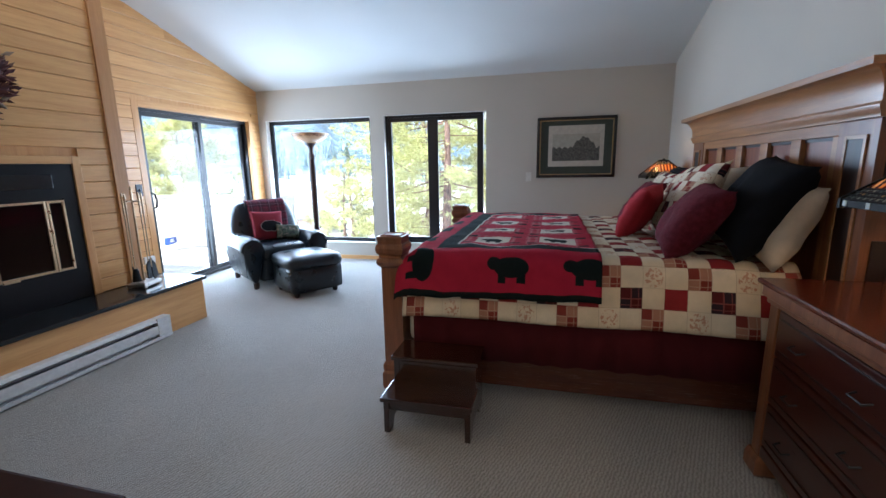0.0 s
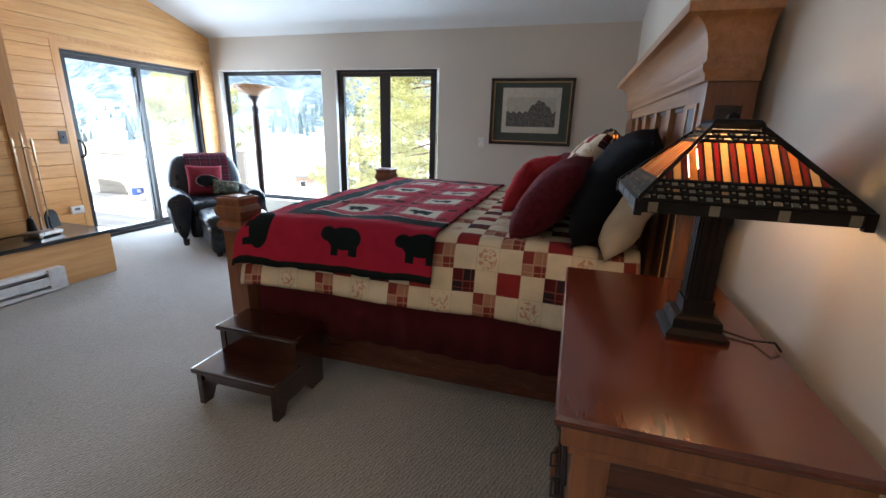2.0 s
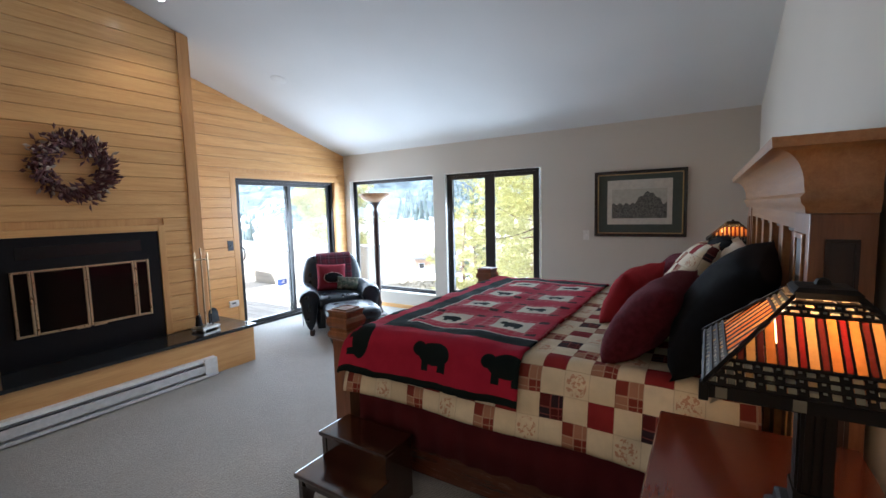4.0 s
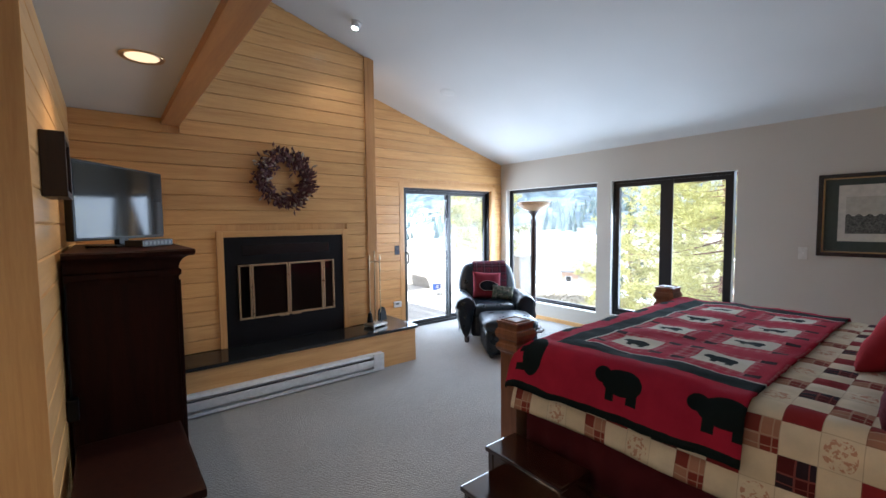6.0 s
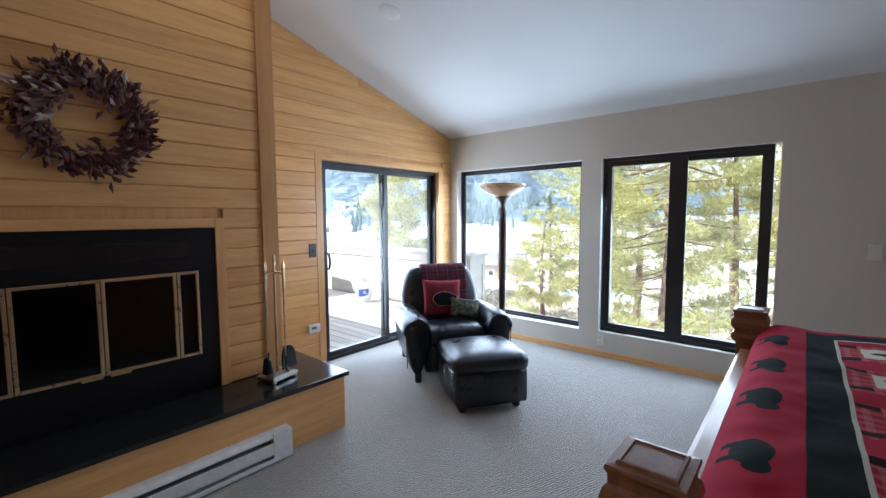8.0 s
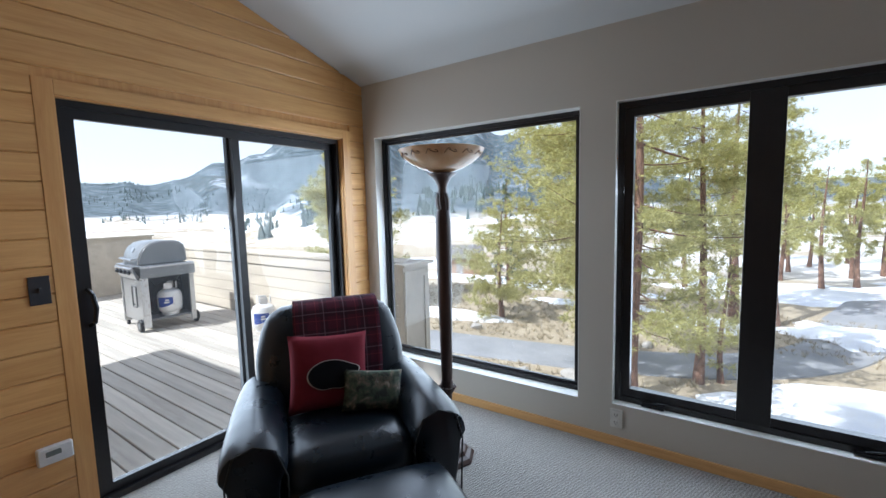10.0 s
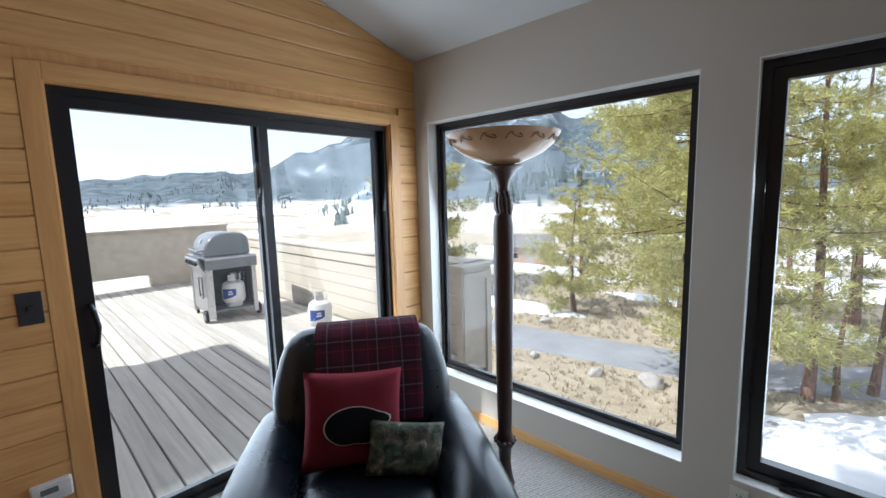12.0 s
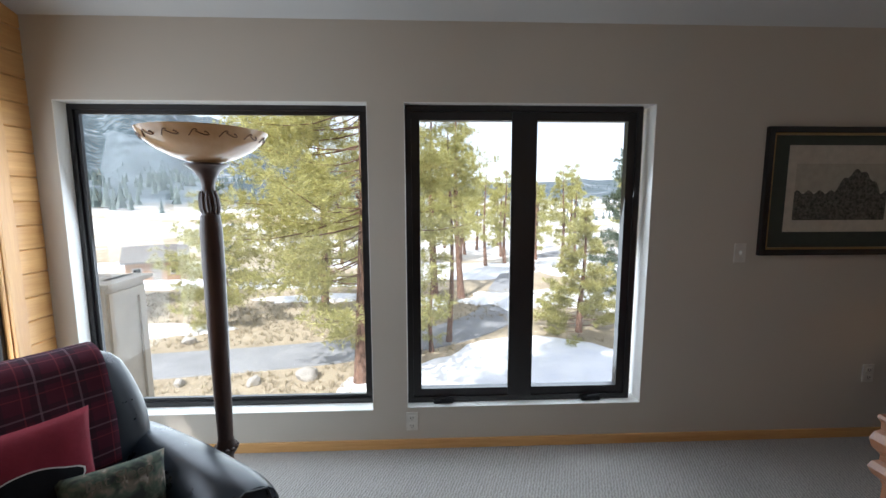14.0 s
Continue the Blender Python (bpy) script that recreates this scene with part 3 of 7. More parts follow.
# fire irons on the hearth
irons = thing("fire_tool_set", "stand of brass and iron fire tools on the hearth", "fire tools", pose(-3.20, 3.46, 0.392, 0, 0, 14))
part("base", joined(square_stack([(0.075, 0.012), (0.078, 0.018), (0.078, 0.034), (0.066, 0.044), (0.030, 0.050)], 1.0, 1.35)), NICKEL, irons, "pewter-toned footed base")
for sx in (-1, 1):
    for sy in (-1, 1):
        part("foot", moved(lathe([(0.006, 0.0), (0.016, 0.003), (0.014, 0.014), (0.008, 0.018)], 10), pose(0.062 * sx, 0.086 * sy, 0)), NICKEL, irons)
part("post", lathe([(0.012, 0.05), (0.009, 0.08), (0.007, 0.70), (0.013, 0.72), (0.006, 0.74), (0.011, 0.775), (0.005, 0.80), (0.010, 0.815), (0.002, 0.835)], 12), BRASS, irons, smooth=True)
part("crossbar", joined(tube([(-0.085, 0, 0.70), (-0.05, 0, 0.715), (0.05, 0, 0.715), (0.085, 0, 0.70)], 0.005), tube([(0, -0.085, 0.70), (0, -0.05, 0.715), (0, 0.05, 0.715), (0, 0.085, 0.70)], 0.005)), BRASS, irons)
for k, (dx, dy) in enumerate(((-0.08, 0), (0.08, 0), (0, -0.08), (0, 0.08))):
    rod = part("tool_rod", moved(lathe([(0.004, 0.16), (0.005, 0.60), (0.009, 0.62), (0.006, 0.66), (0.009, 0.69), (0.006, 0.715), (0.011, 0.745), (0.003, 0.785)], 10), pose(dx, dy, 0)), BRASS, irons, smooth=True)
    if k == 3:
        bm = bmesh.new()
        pan = [bm.verts.new((dx + 0.018 * math.sin(a) ** 2 * 0 + 0.012, dy + 0.055 * math.cos(a), 0.14 + 0.065 * math.sin(a))) for a in [math.pi * i / 10 for i in range(11)]]
        low = [bm.verts.new((dx + 0.022, dy + y, 0.055)) for y in (-0.062, 0.062)]
        bm.faces.new(pan + low)
        ext = bmesh.ops.extrude_face_region(bm, geom=list(bm.faces))
        bmesh.ops.translate(bm, vec=(0.012, 0, 0), verts=[v for v in ext["geom"] if isinstance(v, bmesh.types.BMVert)])
        bmesh.ops.recalc_face_normals(bm, faces=bm.faces)
        part("shovel_pan", bm, BLACK, rod, "black shovel pan")
    elif k == 2:
        bm = lathe([(0.012, 0.165), (0.022, 0.15), (0.034, 0.06)], 14)
        part("brush_head", moved(bm, pose(dx, dy, 0)), BLACK, rod, "dark bristle brush")
    else:
        part("tool_tip", moved(tube([(0, 0, 0.165), (0, 0, 0.09), (0.02, 0, 0.06)], 0.006), pose(dx, dy, 0)), BLACK, rod)

# wreath above the fire
wreath = thing("wreath", "round wreath of dried plum-coloured leaves", "wreath", pose(BREAST + 0.02, 2.575, 1.965, 0, 0, 0))
LEAF = Nodes("dried_leaf", (0.10, 0.05, 0.06), 0.7)
LEAF.color(LEAF.ramp(LEAF.island(), [(0.0, (0.055, 0.014, 0.018)), (0.60, (0.120, 0.036, 0.036)), (0.86, (0.20, 0.090, 0.072)), (0.93, (0.36, 0.27, 0.20)), (1.0, (0.52, 0.43, 0.33))]))
ring = [(0.03, 0.205 * math.cos(a), 0.205 * math.sin(a)) for a in [2 * math.pi * i / 32 for i in range(33)]]
part("twig_ring", tube(ring, 0.022, 8), BLACKWOOD, wreath, "twisted twig ring")
rnd = random.Random(4)
bm = bmesh.new()
for k in range(820):
    a, tw = rnd.uniform(0, 2 * math.pi), rnd.uniform(-0.4, 1.9)
    rr = rnd.gauss(0.205, 0.040)
    base_p = Vector((0.022 + rnd.uniform(0, 0.055), rr * math.cos(a), rr * math.sin(a)))
    out = Vector((rnd.uniform(0.1, 0.9), math.cos(a + tw) , math.sin(a + tw))).normalized()
    side = out.cross(Vector((1, rnd.uniform(-.6, .6), rnd.uniform(-.6, .6)))).normalized()
    ln, wd = rnd.uniform(0.045, 0.078), rnd.uniform(0.010, 0.017)
    nrm = out.cross(side) * 0.007
    q = [base_p, base_p + out * ln * 0.5 + side * wd + nrm, base_p + out * ln, base_p + out * ln * 0.5 - side * wd + nrm]
    bm.faces.new([bm.verts.new(c) for c in q])
leaves = part("leaves", bm, LEAF.mat, wreath)
tagged(leaves, kind="stuff")


# ---- small fittings on the walls ----
def wall_plate(name, label, x, y, z, rz, kind, wide=0.07, high=0.115, material=IVORY):
    plate = thing(name, label, name.replace("_", " "), pose(x, y, z, 0, 0, rz))
    part("plate", boxes((-wide / 2, -0.007, -high / 2, wide / 2, 0, high / 2), bevel=0.003), material, plate)
    if kind == "outlet":
        for s in (-1, 1):
            sock = part("socket", boxes((-0.017, -0.011, s * 0.024 - 0.015, 0.017, -0.0065, s * 0.024 + 0.015), bevel=0.003), material, plate)
            part("slots", boxes((-0.009, -0.0125, s * 0.024 - 0.004, -0.006, -0.0105, s * 0.024 + 0.007), (0.006, -0.0125, s * 0.024 - 0.004, 0.009, -0.0105, s * 0.024 + 0.007), (-0.002, -0.0125, s * 0.024 - 0.011, 0.002, -0.0105, s * 0.024 - 0.007)), BLACK, sock)
    elif kind == "switch":
        part("toggle", boxes((-0.006, -0.022, -0.008, 0.006, -0.007, 0.012), bevel=0.002), material, plate)
    return plate


wall_plate("wall_outlet", "ivory duplex outlet low on the greige wall", -2.125, FAR, 0.172, 0, "outlet")
wall_plate("light_switch", "ivory toggle switch beside the framed print", -0.158, FAR, 1.19, 0, "switch")
wall_plate("wall_outlet", "ivory outlet on the greige wall behind the bed table", 0.74, FAR, 0.42, 0, "outlet")
wall_plate("light_switch", "dark plastic switch plate on the fir boarding", LEFT + 0.019, 4.352, 1.145, 90, "switch", 0.075, 0.13, plain("dark_plate", (0.035, 0.035, 0.04), 0.4))
th = thing("thermostat", "white plastic thermostat low on the fir boarding", "thermostat", pose(LEFT + 0.019, 4.335, 0.385, 0, 0, 90))
part("case", boxes((-0.065, -0.032, -0.042, 0.065, 0, 0.042), bevel=0.016, seg=3), WHITE, th, smooth=True)
part("display", boxes((-0.035, -0.034, -0.002, 0.020, -0.0315, 0.022), bevel=0.001), plain("grey_display", (0.16, 0.18, 0.17), 0.2), th, "grey display")

def downlight(x, y):
    return thing("recessed_downlight", "lit recessed ceiling light with a brass ring, with added fill copies by the entry", "downlight", pose(x, y, LOW), "recessed downlights")


can = downlight(-1.90, 1.375)
ringbm = lathe([(0.078, -0.002), (0.098, -0.008), (0.104, -0.001), (0.104, 0.0), (0.078, 0.0)], 32)
part("ring", ringbm, BRASS, can, smooth=True)
part("lamp", lathe([(0.02, -0.001), (0.077, -0.001), (0.077, -0.0035), (0.02, -0.006)], 32), glowing("warm_lamp_face", (1.0, 0.74, 0.40), 0.32), can, "glowing warm lamp face")
# unseen downlight copies added to go with the entry's fill beams
for fill_x in (-0.35, 0.85):
    copy_thing(can, pose(fill_x, -1.0, LOW))
sz = ceiling_z(3.15)
plate_y = 4.43
cp = thing("ceiling_plate", "flat white round cover plate on the sloping ceiling", "cover plate", pose(-3.10, plate_y, ceiling_z(plate_y), -16.3, 0, 0))
part("plate", lathe([(0.02, -0.003), (0.085, -0.003), (0.088, -0.0015), (0.088, 0.0), (0.02, 0.0)], 32), CEIL, cp, smooth=True)
spot = thing("ceiling_spot", "small lit spotlight on the sloping ceiling", "spotlight", pose(-2.90, 3.15, sz, -16.3, 0, 0))
part("collar", lathe([(0.045, -0.012), (0.055, -0.012), (0.055, 0.0), (0.045, 0.0)], 24), WHITE, spot, smooth=True)
part("housing", lathe([(0.030, -0.055), (0.042, -0.055), (0.038, -0.012), (0.010, -0.010)], 24), WHITE, spot, smooth=True)
part("lamp", lathe([(0.004, -0.0575), (0.029, -0.057), (0.029, -0.054), (0.004, -0.054)], 20), glowing("spot_lamp_face", (1.0, 0.93, 0.80), 10.0), spot, "glowing lamp")


# ---- the bed ----
def uv_nodes(m):
    uv = m.nt.nodes.new("ShaderNodeUVMap")
    sep = m.nt.nodes.new("ShaderNodeSeparateXYZ")
    m.link(uv.outputs[0], sep.inputs[0])
    return sep.outputs[0], sep.outputs[1]


def between(m, value, a, b):
    return m.math("MULTIPLY", m.math("GREATER_THAN", value, a), m.math("LESS_THAN", value, b))


def rect(m, u, v, u0, u1, v0, v1):
    return m.math("MULTIPLY", between(m, u, u0, u1), between(m, v, v0, v1))


def oval(m, u, v, cu, cv, ru, rv):
    a = m.math("DIVIDE", m.math("SUBTRACT", u, cu), ru)
    b = m.math("DIVIDE", m.math("SUBTRACT", v, cv), rv)
    return m.math("LESS_THAN", m.math("ADD", m.math("MULTIPLY", a, a), m.math("MULTIPLY", b, b)), 1.0)


def either(m, *masks):
    out = masks[0]
    for k in masks[1:]:
        out = m.math("MAXIMUM", out, k)
    return out


def cell(m, value, size, offset=0.0):
    """The place within a repeating cell, and the cell's number."""
    s = m.math("DIVIDE", m.math("ADD", value, offset), size)
    n = m.math("FLOOR", s)
    return m.math("MULTIPLY", m.math("SUBTRACT", s, n), size), n


def blob(m, u, v, cu, cv, k):
    """A plain rounded motif: a long body on stubby supports."""
    return either(m, oval(m, u, v, cu, cv, 0.095 * k, 0.056 * k), oval(m, u, v, cu - 0.095 * k, cv + 0.018 * k, 0.040 * k, 0.034 * k),
                  rect(m, u, v, cu - 0.072 * k, cu - 0.030 * k, cv - 0.088 * k, cv), rect(m, u, v, cu + 0.030 * k, cu + 0.078 * k, cv - 0.088 * k, cv))


def woolly(m, col, strength=0.4):
    v = m.coords()
    f = m.noise(v, 700, 3)
    soft = m.noise(v, 12, 3)
    m.color(m.mix(1.0, col, m.ramp(m.math("ADD", m.math("MULTIPLY", f, 0.5), m.math("MULTIPLY", soft, 0.5)), [(0.3, (0.72,) * 3), (0.7, (1.0,) * 3)]), "MULTIPLY"))
    m.bsdf.inputs["Roughness"].default_value = 0.95
    m.bsdf.inputs["Sheen Weight"].default_value = 0.0
    m.bsdf.inputs["Specular IOR Level"].default_value = 0.12
    m.bsdf.inputs["Sheen Roughness"].default_value = 0.5
    return m.bump(m.math("ADD", f, m.math("MULTIPLY", soft, 1.5)), strength, 0.003).mat


PATCH = 0.104


def quilt_mat(name="patchwork_quilt", size=PATCH):
    m = Nodes(name, (0.6, 0.5, 0.36), 0.95)
    u, v = uv_nodes(m)
    pu, nu = cell(m, u, size)
    pv, nv = cell(m, v, size)
    odd = m.math("GREATER_THAN", m.math("FLOORED_MODULO", m.math("ADD", nu, nv), 2.0), 0.5)
    comb = m.nt.nodes.new("ShaderNodeCombineXYZ")
    m.link(nu, comb.inputs[0]), m.link(nv, comb.inputs[1])
    wn_ = m.nt.nodes.new("ShaderNodeTexWhiteNoise")
    m.link(comb.outputs[0], wn_.inputs[0])
    r = wn_.outputs[0]
    cream = m.ramp(r, [(0.0, (0.72, 0.61, 0.43)), (1.0, (0.82, 0.73, 0.57))])
    # floral print on some cream patches
    fl = m.noise(m.coords(), 60, 3, 0.7)
    bloom = m.math("MULTIPLY", m.math("GREATER_THAN", fl, 0.53), oval(m, pu, pv, size / 2, size / 2, size * 0.40, size * 0.45))
    flowers = m.mix(m.math("MULTIPLY", bloom, 0.8), (0.76, 0.66, 0.49), (0.50, 0.22, 0.14))
    row = m.math("FLOORED_MODULO", nv, 4.0)
    turn = m.math("GREATER_THAN", m.math("FLOORED_MODULO", nu, 4.0), 1.5)
    red = (0.27, 0.028, 0.032)
    stripes = either(m, between(m, pu, size * 0.46, size * 0.52), between(m, pv, size * 0.46, size * 0.52), between(m, pu, size * 0.80, size * 0.84), between(m, pv, size * 0.18, size * 0.22))
    quarter = m.math("ABSOLUTE", m.math("SUBTRACT", m.math("GREATER_THAN", pu, size / 2), m.math("GREATER_THAN", pv, size / 2)))
    tan_plaid = m.mix(quarter, (0.40, 0.20, 0.13), (0.23, 0.045, 0.035))
    tan_plaid = m.mix(m.math("MULTIPLY", stripes, 0.5), tan_plaid, (0.60, 0.45, 0.32))
    dark_plaid = m.mix(quarter, (0.035, 0.022, 0.030), (0.10, 0.018, 0.020))
    dark_plaid = m.mix(m.math("MULTIPLY", stripes, 0.6), dark_plaid, (0.33, 0.10, 0.08))
    # four rows in turn: red and plaid, print and plaid, dark plaid and red, plaid and print
    mixed = m.mix(turn, tan_plaid, flowers)
    mixed = m.mix(between(m, row, 0.5, 1.5), mixed, m.mix(turn, dark_plaid, red))
    mixed = m.mix(between(m, row, 1.5, 2.5), mixed, m.mix(turn, flowers, tan_plaid))
    mixed = m.mix(m.math("GREATER_THAN", row, 2.5), mixed, m.mix(turn, red, tan_plaid))
    seam = either(m, m.math("LESS_THAN", pu, 0.003), m.math("LESS_THAN", pv, 0.003))
    col = m.mix(odd, cream, mixed)
    col = m.mix(m.math("MULTIPLY", seam, 0.35), col, (0.20, 0.13, 0.08))
    return woolly(m, col, 0.35)


QUILT = quilt_mat()
RED_CLOTH = (0.42, 0.020, 0.050)


def throw_mat():
    """Red fleece: motif border, dark band, white piping, and a plaid field of white blocks."""
    m = Nodes("red_motif_throw", RED_CLOTH, 0.95)
    u, v = uv_nodes(m)          # u: from the foot edge towards the head; v: from the near hem across
    dark = (0.010, 0.016, 0.016)
    U0, V0, B = 0.300, 0.325, 0.115
    V1 = 2.48 - V0
    field = m.math("MULTIPLY", m.math("GREATER_THAN", u, U0 + B), between(m, v, V0 + B, V1 - B))
    band = m.math("MULTIPLY", m.math("GREATER_THAN", u, U0), between(m, v, V0, V1))
    pipe = m.math("MULTIPLY", m.math("GREATER_THAN", u, U0 + B - 0.012), between(m, v, V0 + B - 0.012, V1 - B + 0.012))
    su, nu = cell(m, u, 0.40, -0.400)
    sv, nv = cell(m, v, 0.405, -0.425)
    st_u = between(m, m.math("FLOORED_MODULO", m.math("MULTIPLY", u, 42.0), 2.0), 0.0, 0.8)
    st_v = between(m, m.math("FLOORED_MODULO", m.math("MULTIPLY", v, 42.0), 2.0), 0.0, 0.8)
    weave_ = m.math("MULTIPLY", m.math("ADD", st_u, st_v), 0.20)
    plaid = m.mix(weave_, (0.40, 0.025, 0.05), (0.66, 0.36, 0.34))
    plain_red = either(m, between(m, su, 0.335, 0.40), between(m, sv, 0.345, 0.42), between(m, sv, 0.0, 0.06))
    plaid = m.mix(plain_red, plaid, (0.42, 0.022, 0.05))
    white = rect(m, su, sv, 0.085, 0.300, 0.120, 0.300)
    corner = either(m, rect(m, su, sv, 0.015, 0.075, 0.075, 0.115), rect(m, su, sv, 0.310, 0.37, 0.075, 0.115), rect(m, su, sv, 0.015, 0.075, 0.305, 0.345), rect(m, su, sv, 0.310, 0.37, 0.305, 0.345))
    block = m.mix(white, m.mix(corner, plaid, (0.03, 0.012, 0.016)), (0.70, 0.64, 0.54))
    block = m.mix(blob(m, su, sv, 0.195, 0.218, 0.62), block, dark)
    # border motifs along the near and far hems, then along the foot
    hu, _ = cell(m, u, 0.40, -0.15)
    side = m.math("MULTIPLY", blob(m, hu, v, 0.20, 0.170, 0.98), m.math("GREATER_THAN", u, 0.52))
    fv, _ = cell(m, v, 0.42, -0.42)
    foot = m.math("MULTIPLY", blob(m, fv, u, 0.21, 0.195, 0.85), between(m, v, 0.42, 2.10))
    first = either(m, oval(m, u, v, 0.255, 0.185, 0.062, 0.108), oval(m, u, v, 0.230, 0.285, 0.036, 0.040), rect(m, u, v, 0.155, 0.24, 0.092, 0.132), rect(m, u, v, 0.160, 0.24, 0.185, 0.226))
    col = m.mix(either(m, side, foot, first), RED_CLOTH, dark)
    hem = either(m, m.math("LESS_THAN", v, 0.035), m.math("GREATER_THAN", v, 2.445), m.math("LESS_THAN", u, 0.035))
    col = m.mix(hem, col, dark)
    col = m.mix(band, col, dark)
    col = m.mix(pipe, col, (0.62, 0.58, 0.50))
    col = m.mix(field, col, block)
    return woolly(m, col, 0.5)


THROW = throw_mat()
MAROON = fabric("maroon_bed_skirt", (0.075, 0.010, 0.014), 600, 0.15, 0.3, 0.1, 8)

BX0, BX1, BY0, BY1, BTOP = -0.70, 1.28, 3.02, 4.95, 0.825     # mattress
BMID = (BY0 + BY1) / 2
bed = thing("bed", "king-size bed with a tall honey and cherry wood frame", "bed", pose(0, 0, 0))


def bed_post(x, y):
    p_ = part("post", moved(square_stack([(0.072, 0.0), (0.076, 0.02), (0.076, 0.10), (0.068, 0.115), (0.071, 0.13), (0.071, 0.155), (0.060, 0.175), (0.060, 0.76), (0.064, 0.77)]), pose(x, y, 0)), CHERRY_Z, bed, "square honey-toned post")
    part("cap", moved(square_stack([(0.062, 0.77), (0.076, 0.782), (0.083, 0.800), (0.077, 0.818), (0.068, 0.826), (0.068, 0.842), (0.080, 0.856), (0.085, 0.880), (0.079, 0.902), (0.071, 0.910), (0.072, 0.932), (0.078, 0.942), (0.076, 0.951), (0.060, 0.953), (0.058, 0.959), (0.052, 0.960), (0.050, 0.956), (0.004, 0.9565)]), pose(x, y, 0)), CHERRY_Z, p_, "moulded cap with a shallow raised top")


bed_post(-0.775, 3.022)
bed_post(-0.757, 4.945)
part("footboard_panel", boxes((-0.775, 3.085, 0.14, -0.715, 4.893, 0.66)), PANEL_RED, bed, "dark red footboard panel")
part("footboard_rail", moved(rounded(boxes((-0.81, 3.083, 0.66, -0.70, 4.895, 0.705)), 0.008), pose(0, 0, 0)), HONEY, bed, "honey-toned top rail")
part("footboard_cap", boxes((-0.795, 3.083, 0.706, -0.715, 4.895, 0.735), bevel=0.010), HONEY, bed)
part("footboard_base", boxes((-0.795, 3.088, 0.075, -0.705, 4.890, 0.19), bevel=0.006), HONEY, bed)
for y in (3.00, 4.93):
    part("side_rail", boxes((-0.665, y, 0.075, 1.33, y + 0.035, 0.26), bevel=0.005), CHERRY_X, bed, "dark cherry side rail")
part("slats", boxes((-0.66, 3.04, 0.28, 1.30, 4.925, 0.30)), BLACKWOOD, bed)

# headboard
HX0, HX1, HY0, HY1 = 1.335, 1.475, 2.735, 4.950
hb = part("headboard", boxes((HX0 + 0.03, HY0 + 0.24, 0.10, HX1 - 0.02, HY1 - 0.24, 1.50)), PANEL_RED, bed, "panelled headboard")
for y0, y1 in ((HY0, HY0 + 0.245), (HY1 - 0.245, HY1)):
    pil = part("pilaster", boxes((HX0, y0, 0.0, HX1, y1, 1.50), bevel=0.003), CHERRY_Z, hb, "square end pilaster")
    a, b = y0 + 0.055, y1 - 0.055
    part("frame_moulding", boxes((HX0 - 0.008, a, 0.16, HX0, a + 0.016, 1.44), (HX0 - 0.008, b - 0.016, 0.16, HX0, b, 1.44), (HX0 - 0.008, a + 0.016, 1.424, HX0, b - 0.016, 1.44), (HX0 - 0.008, a + 0.016, 0.16, HX0, b - 0.016, 0.176), bevel=0.002), HONEY, pil)
    part("inset", boxes((HX0 - 0.003, a + 0.016, 0.176, HX0 + 0.001, b - 0.016, 1.424)), BLACKWOOD, pil, "dark inset panel")
    end = y0 if y0 == HY0 else y1
    s = -1 if y0 == HY0 else 1
    for z0, z1 in ((0.20, 1.02), (1.14, 1.43)):
        lo, hi = sorted((end, end + s * 0.008))
        part("frame_moulding", boxes((HX0 + 0.034, lo, z0, HX0 + 0.044, hi, z1), (HX1 - 0.044, lo, z0, HX1 - 0.034, hi, z1), (HX0 + 0.044, lo, z0, HX1 - 0.044, hi, z0 + 0.01), (HX0 + 0.044, lo, z1 - 0.01, HX1 - 0.044, hi, z1), bevel=0.002), BLACKWOOD, pil)
        lo, hi = sorted((end - s * 0.001, end + s * 0.003))
        part("inset", boxes((HX0 + 0.044, lo, z0 + 0.01, HX1 - 0.044, hi, z1 - 0.01)), BLACKWOOD, pil, "dark inset panel")
n_field = 5
fy0, fy1 = HY0 + 0.246, HY1 - 0.246
part("top_rail", boxes((HX0 + 0.004, fy0, 1.445, HX0 + 0.034, fy1, 1.50), bevel=0.003), HONEY, hb, "honey-toned top rail")
part("lower_rail", boxes((HX0 + 0.004, fy0, 0.12, HX0 + 0.034, fy1, 0.36), bevel=0.003), HONEY, hb)
step = (fy1 - fy0) / n_field
for k in range(n_field + 1):
    w = 0.09
    lo = max(fy0, fy0 + k * step - w / 2)
    part("stile", boxes((HX0 + 0.005, lo, 0.361, HX0 + 0.033, min(fy1, fy0 + k * step + w / 2), 1.444), bevel=0.003), HONEY, hb)
for k in range(n_field):
    part("panel_bead", boxes((HX0 + 0.022, fy0 + k * step + 0.046, 1.427, HX0 + 0.030, fy0 + (k + 1) * step - 0.046, 1.443), bevel=0.003), BLACKWOOD, hb)


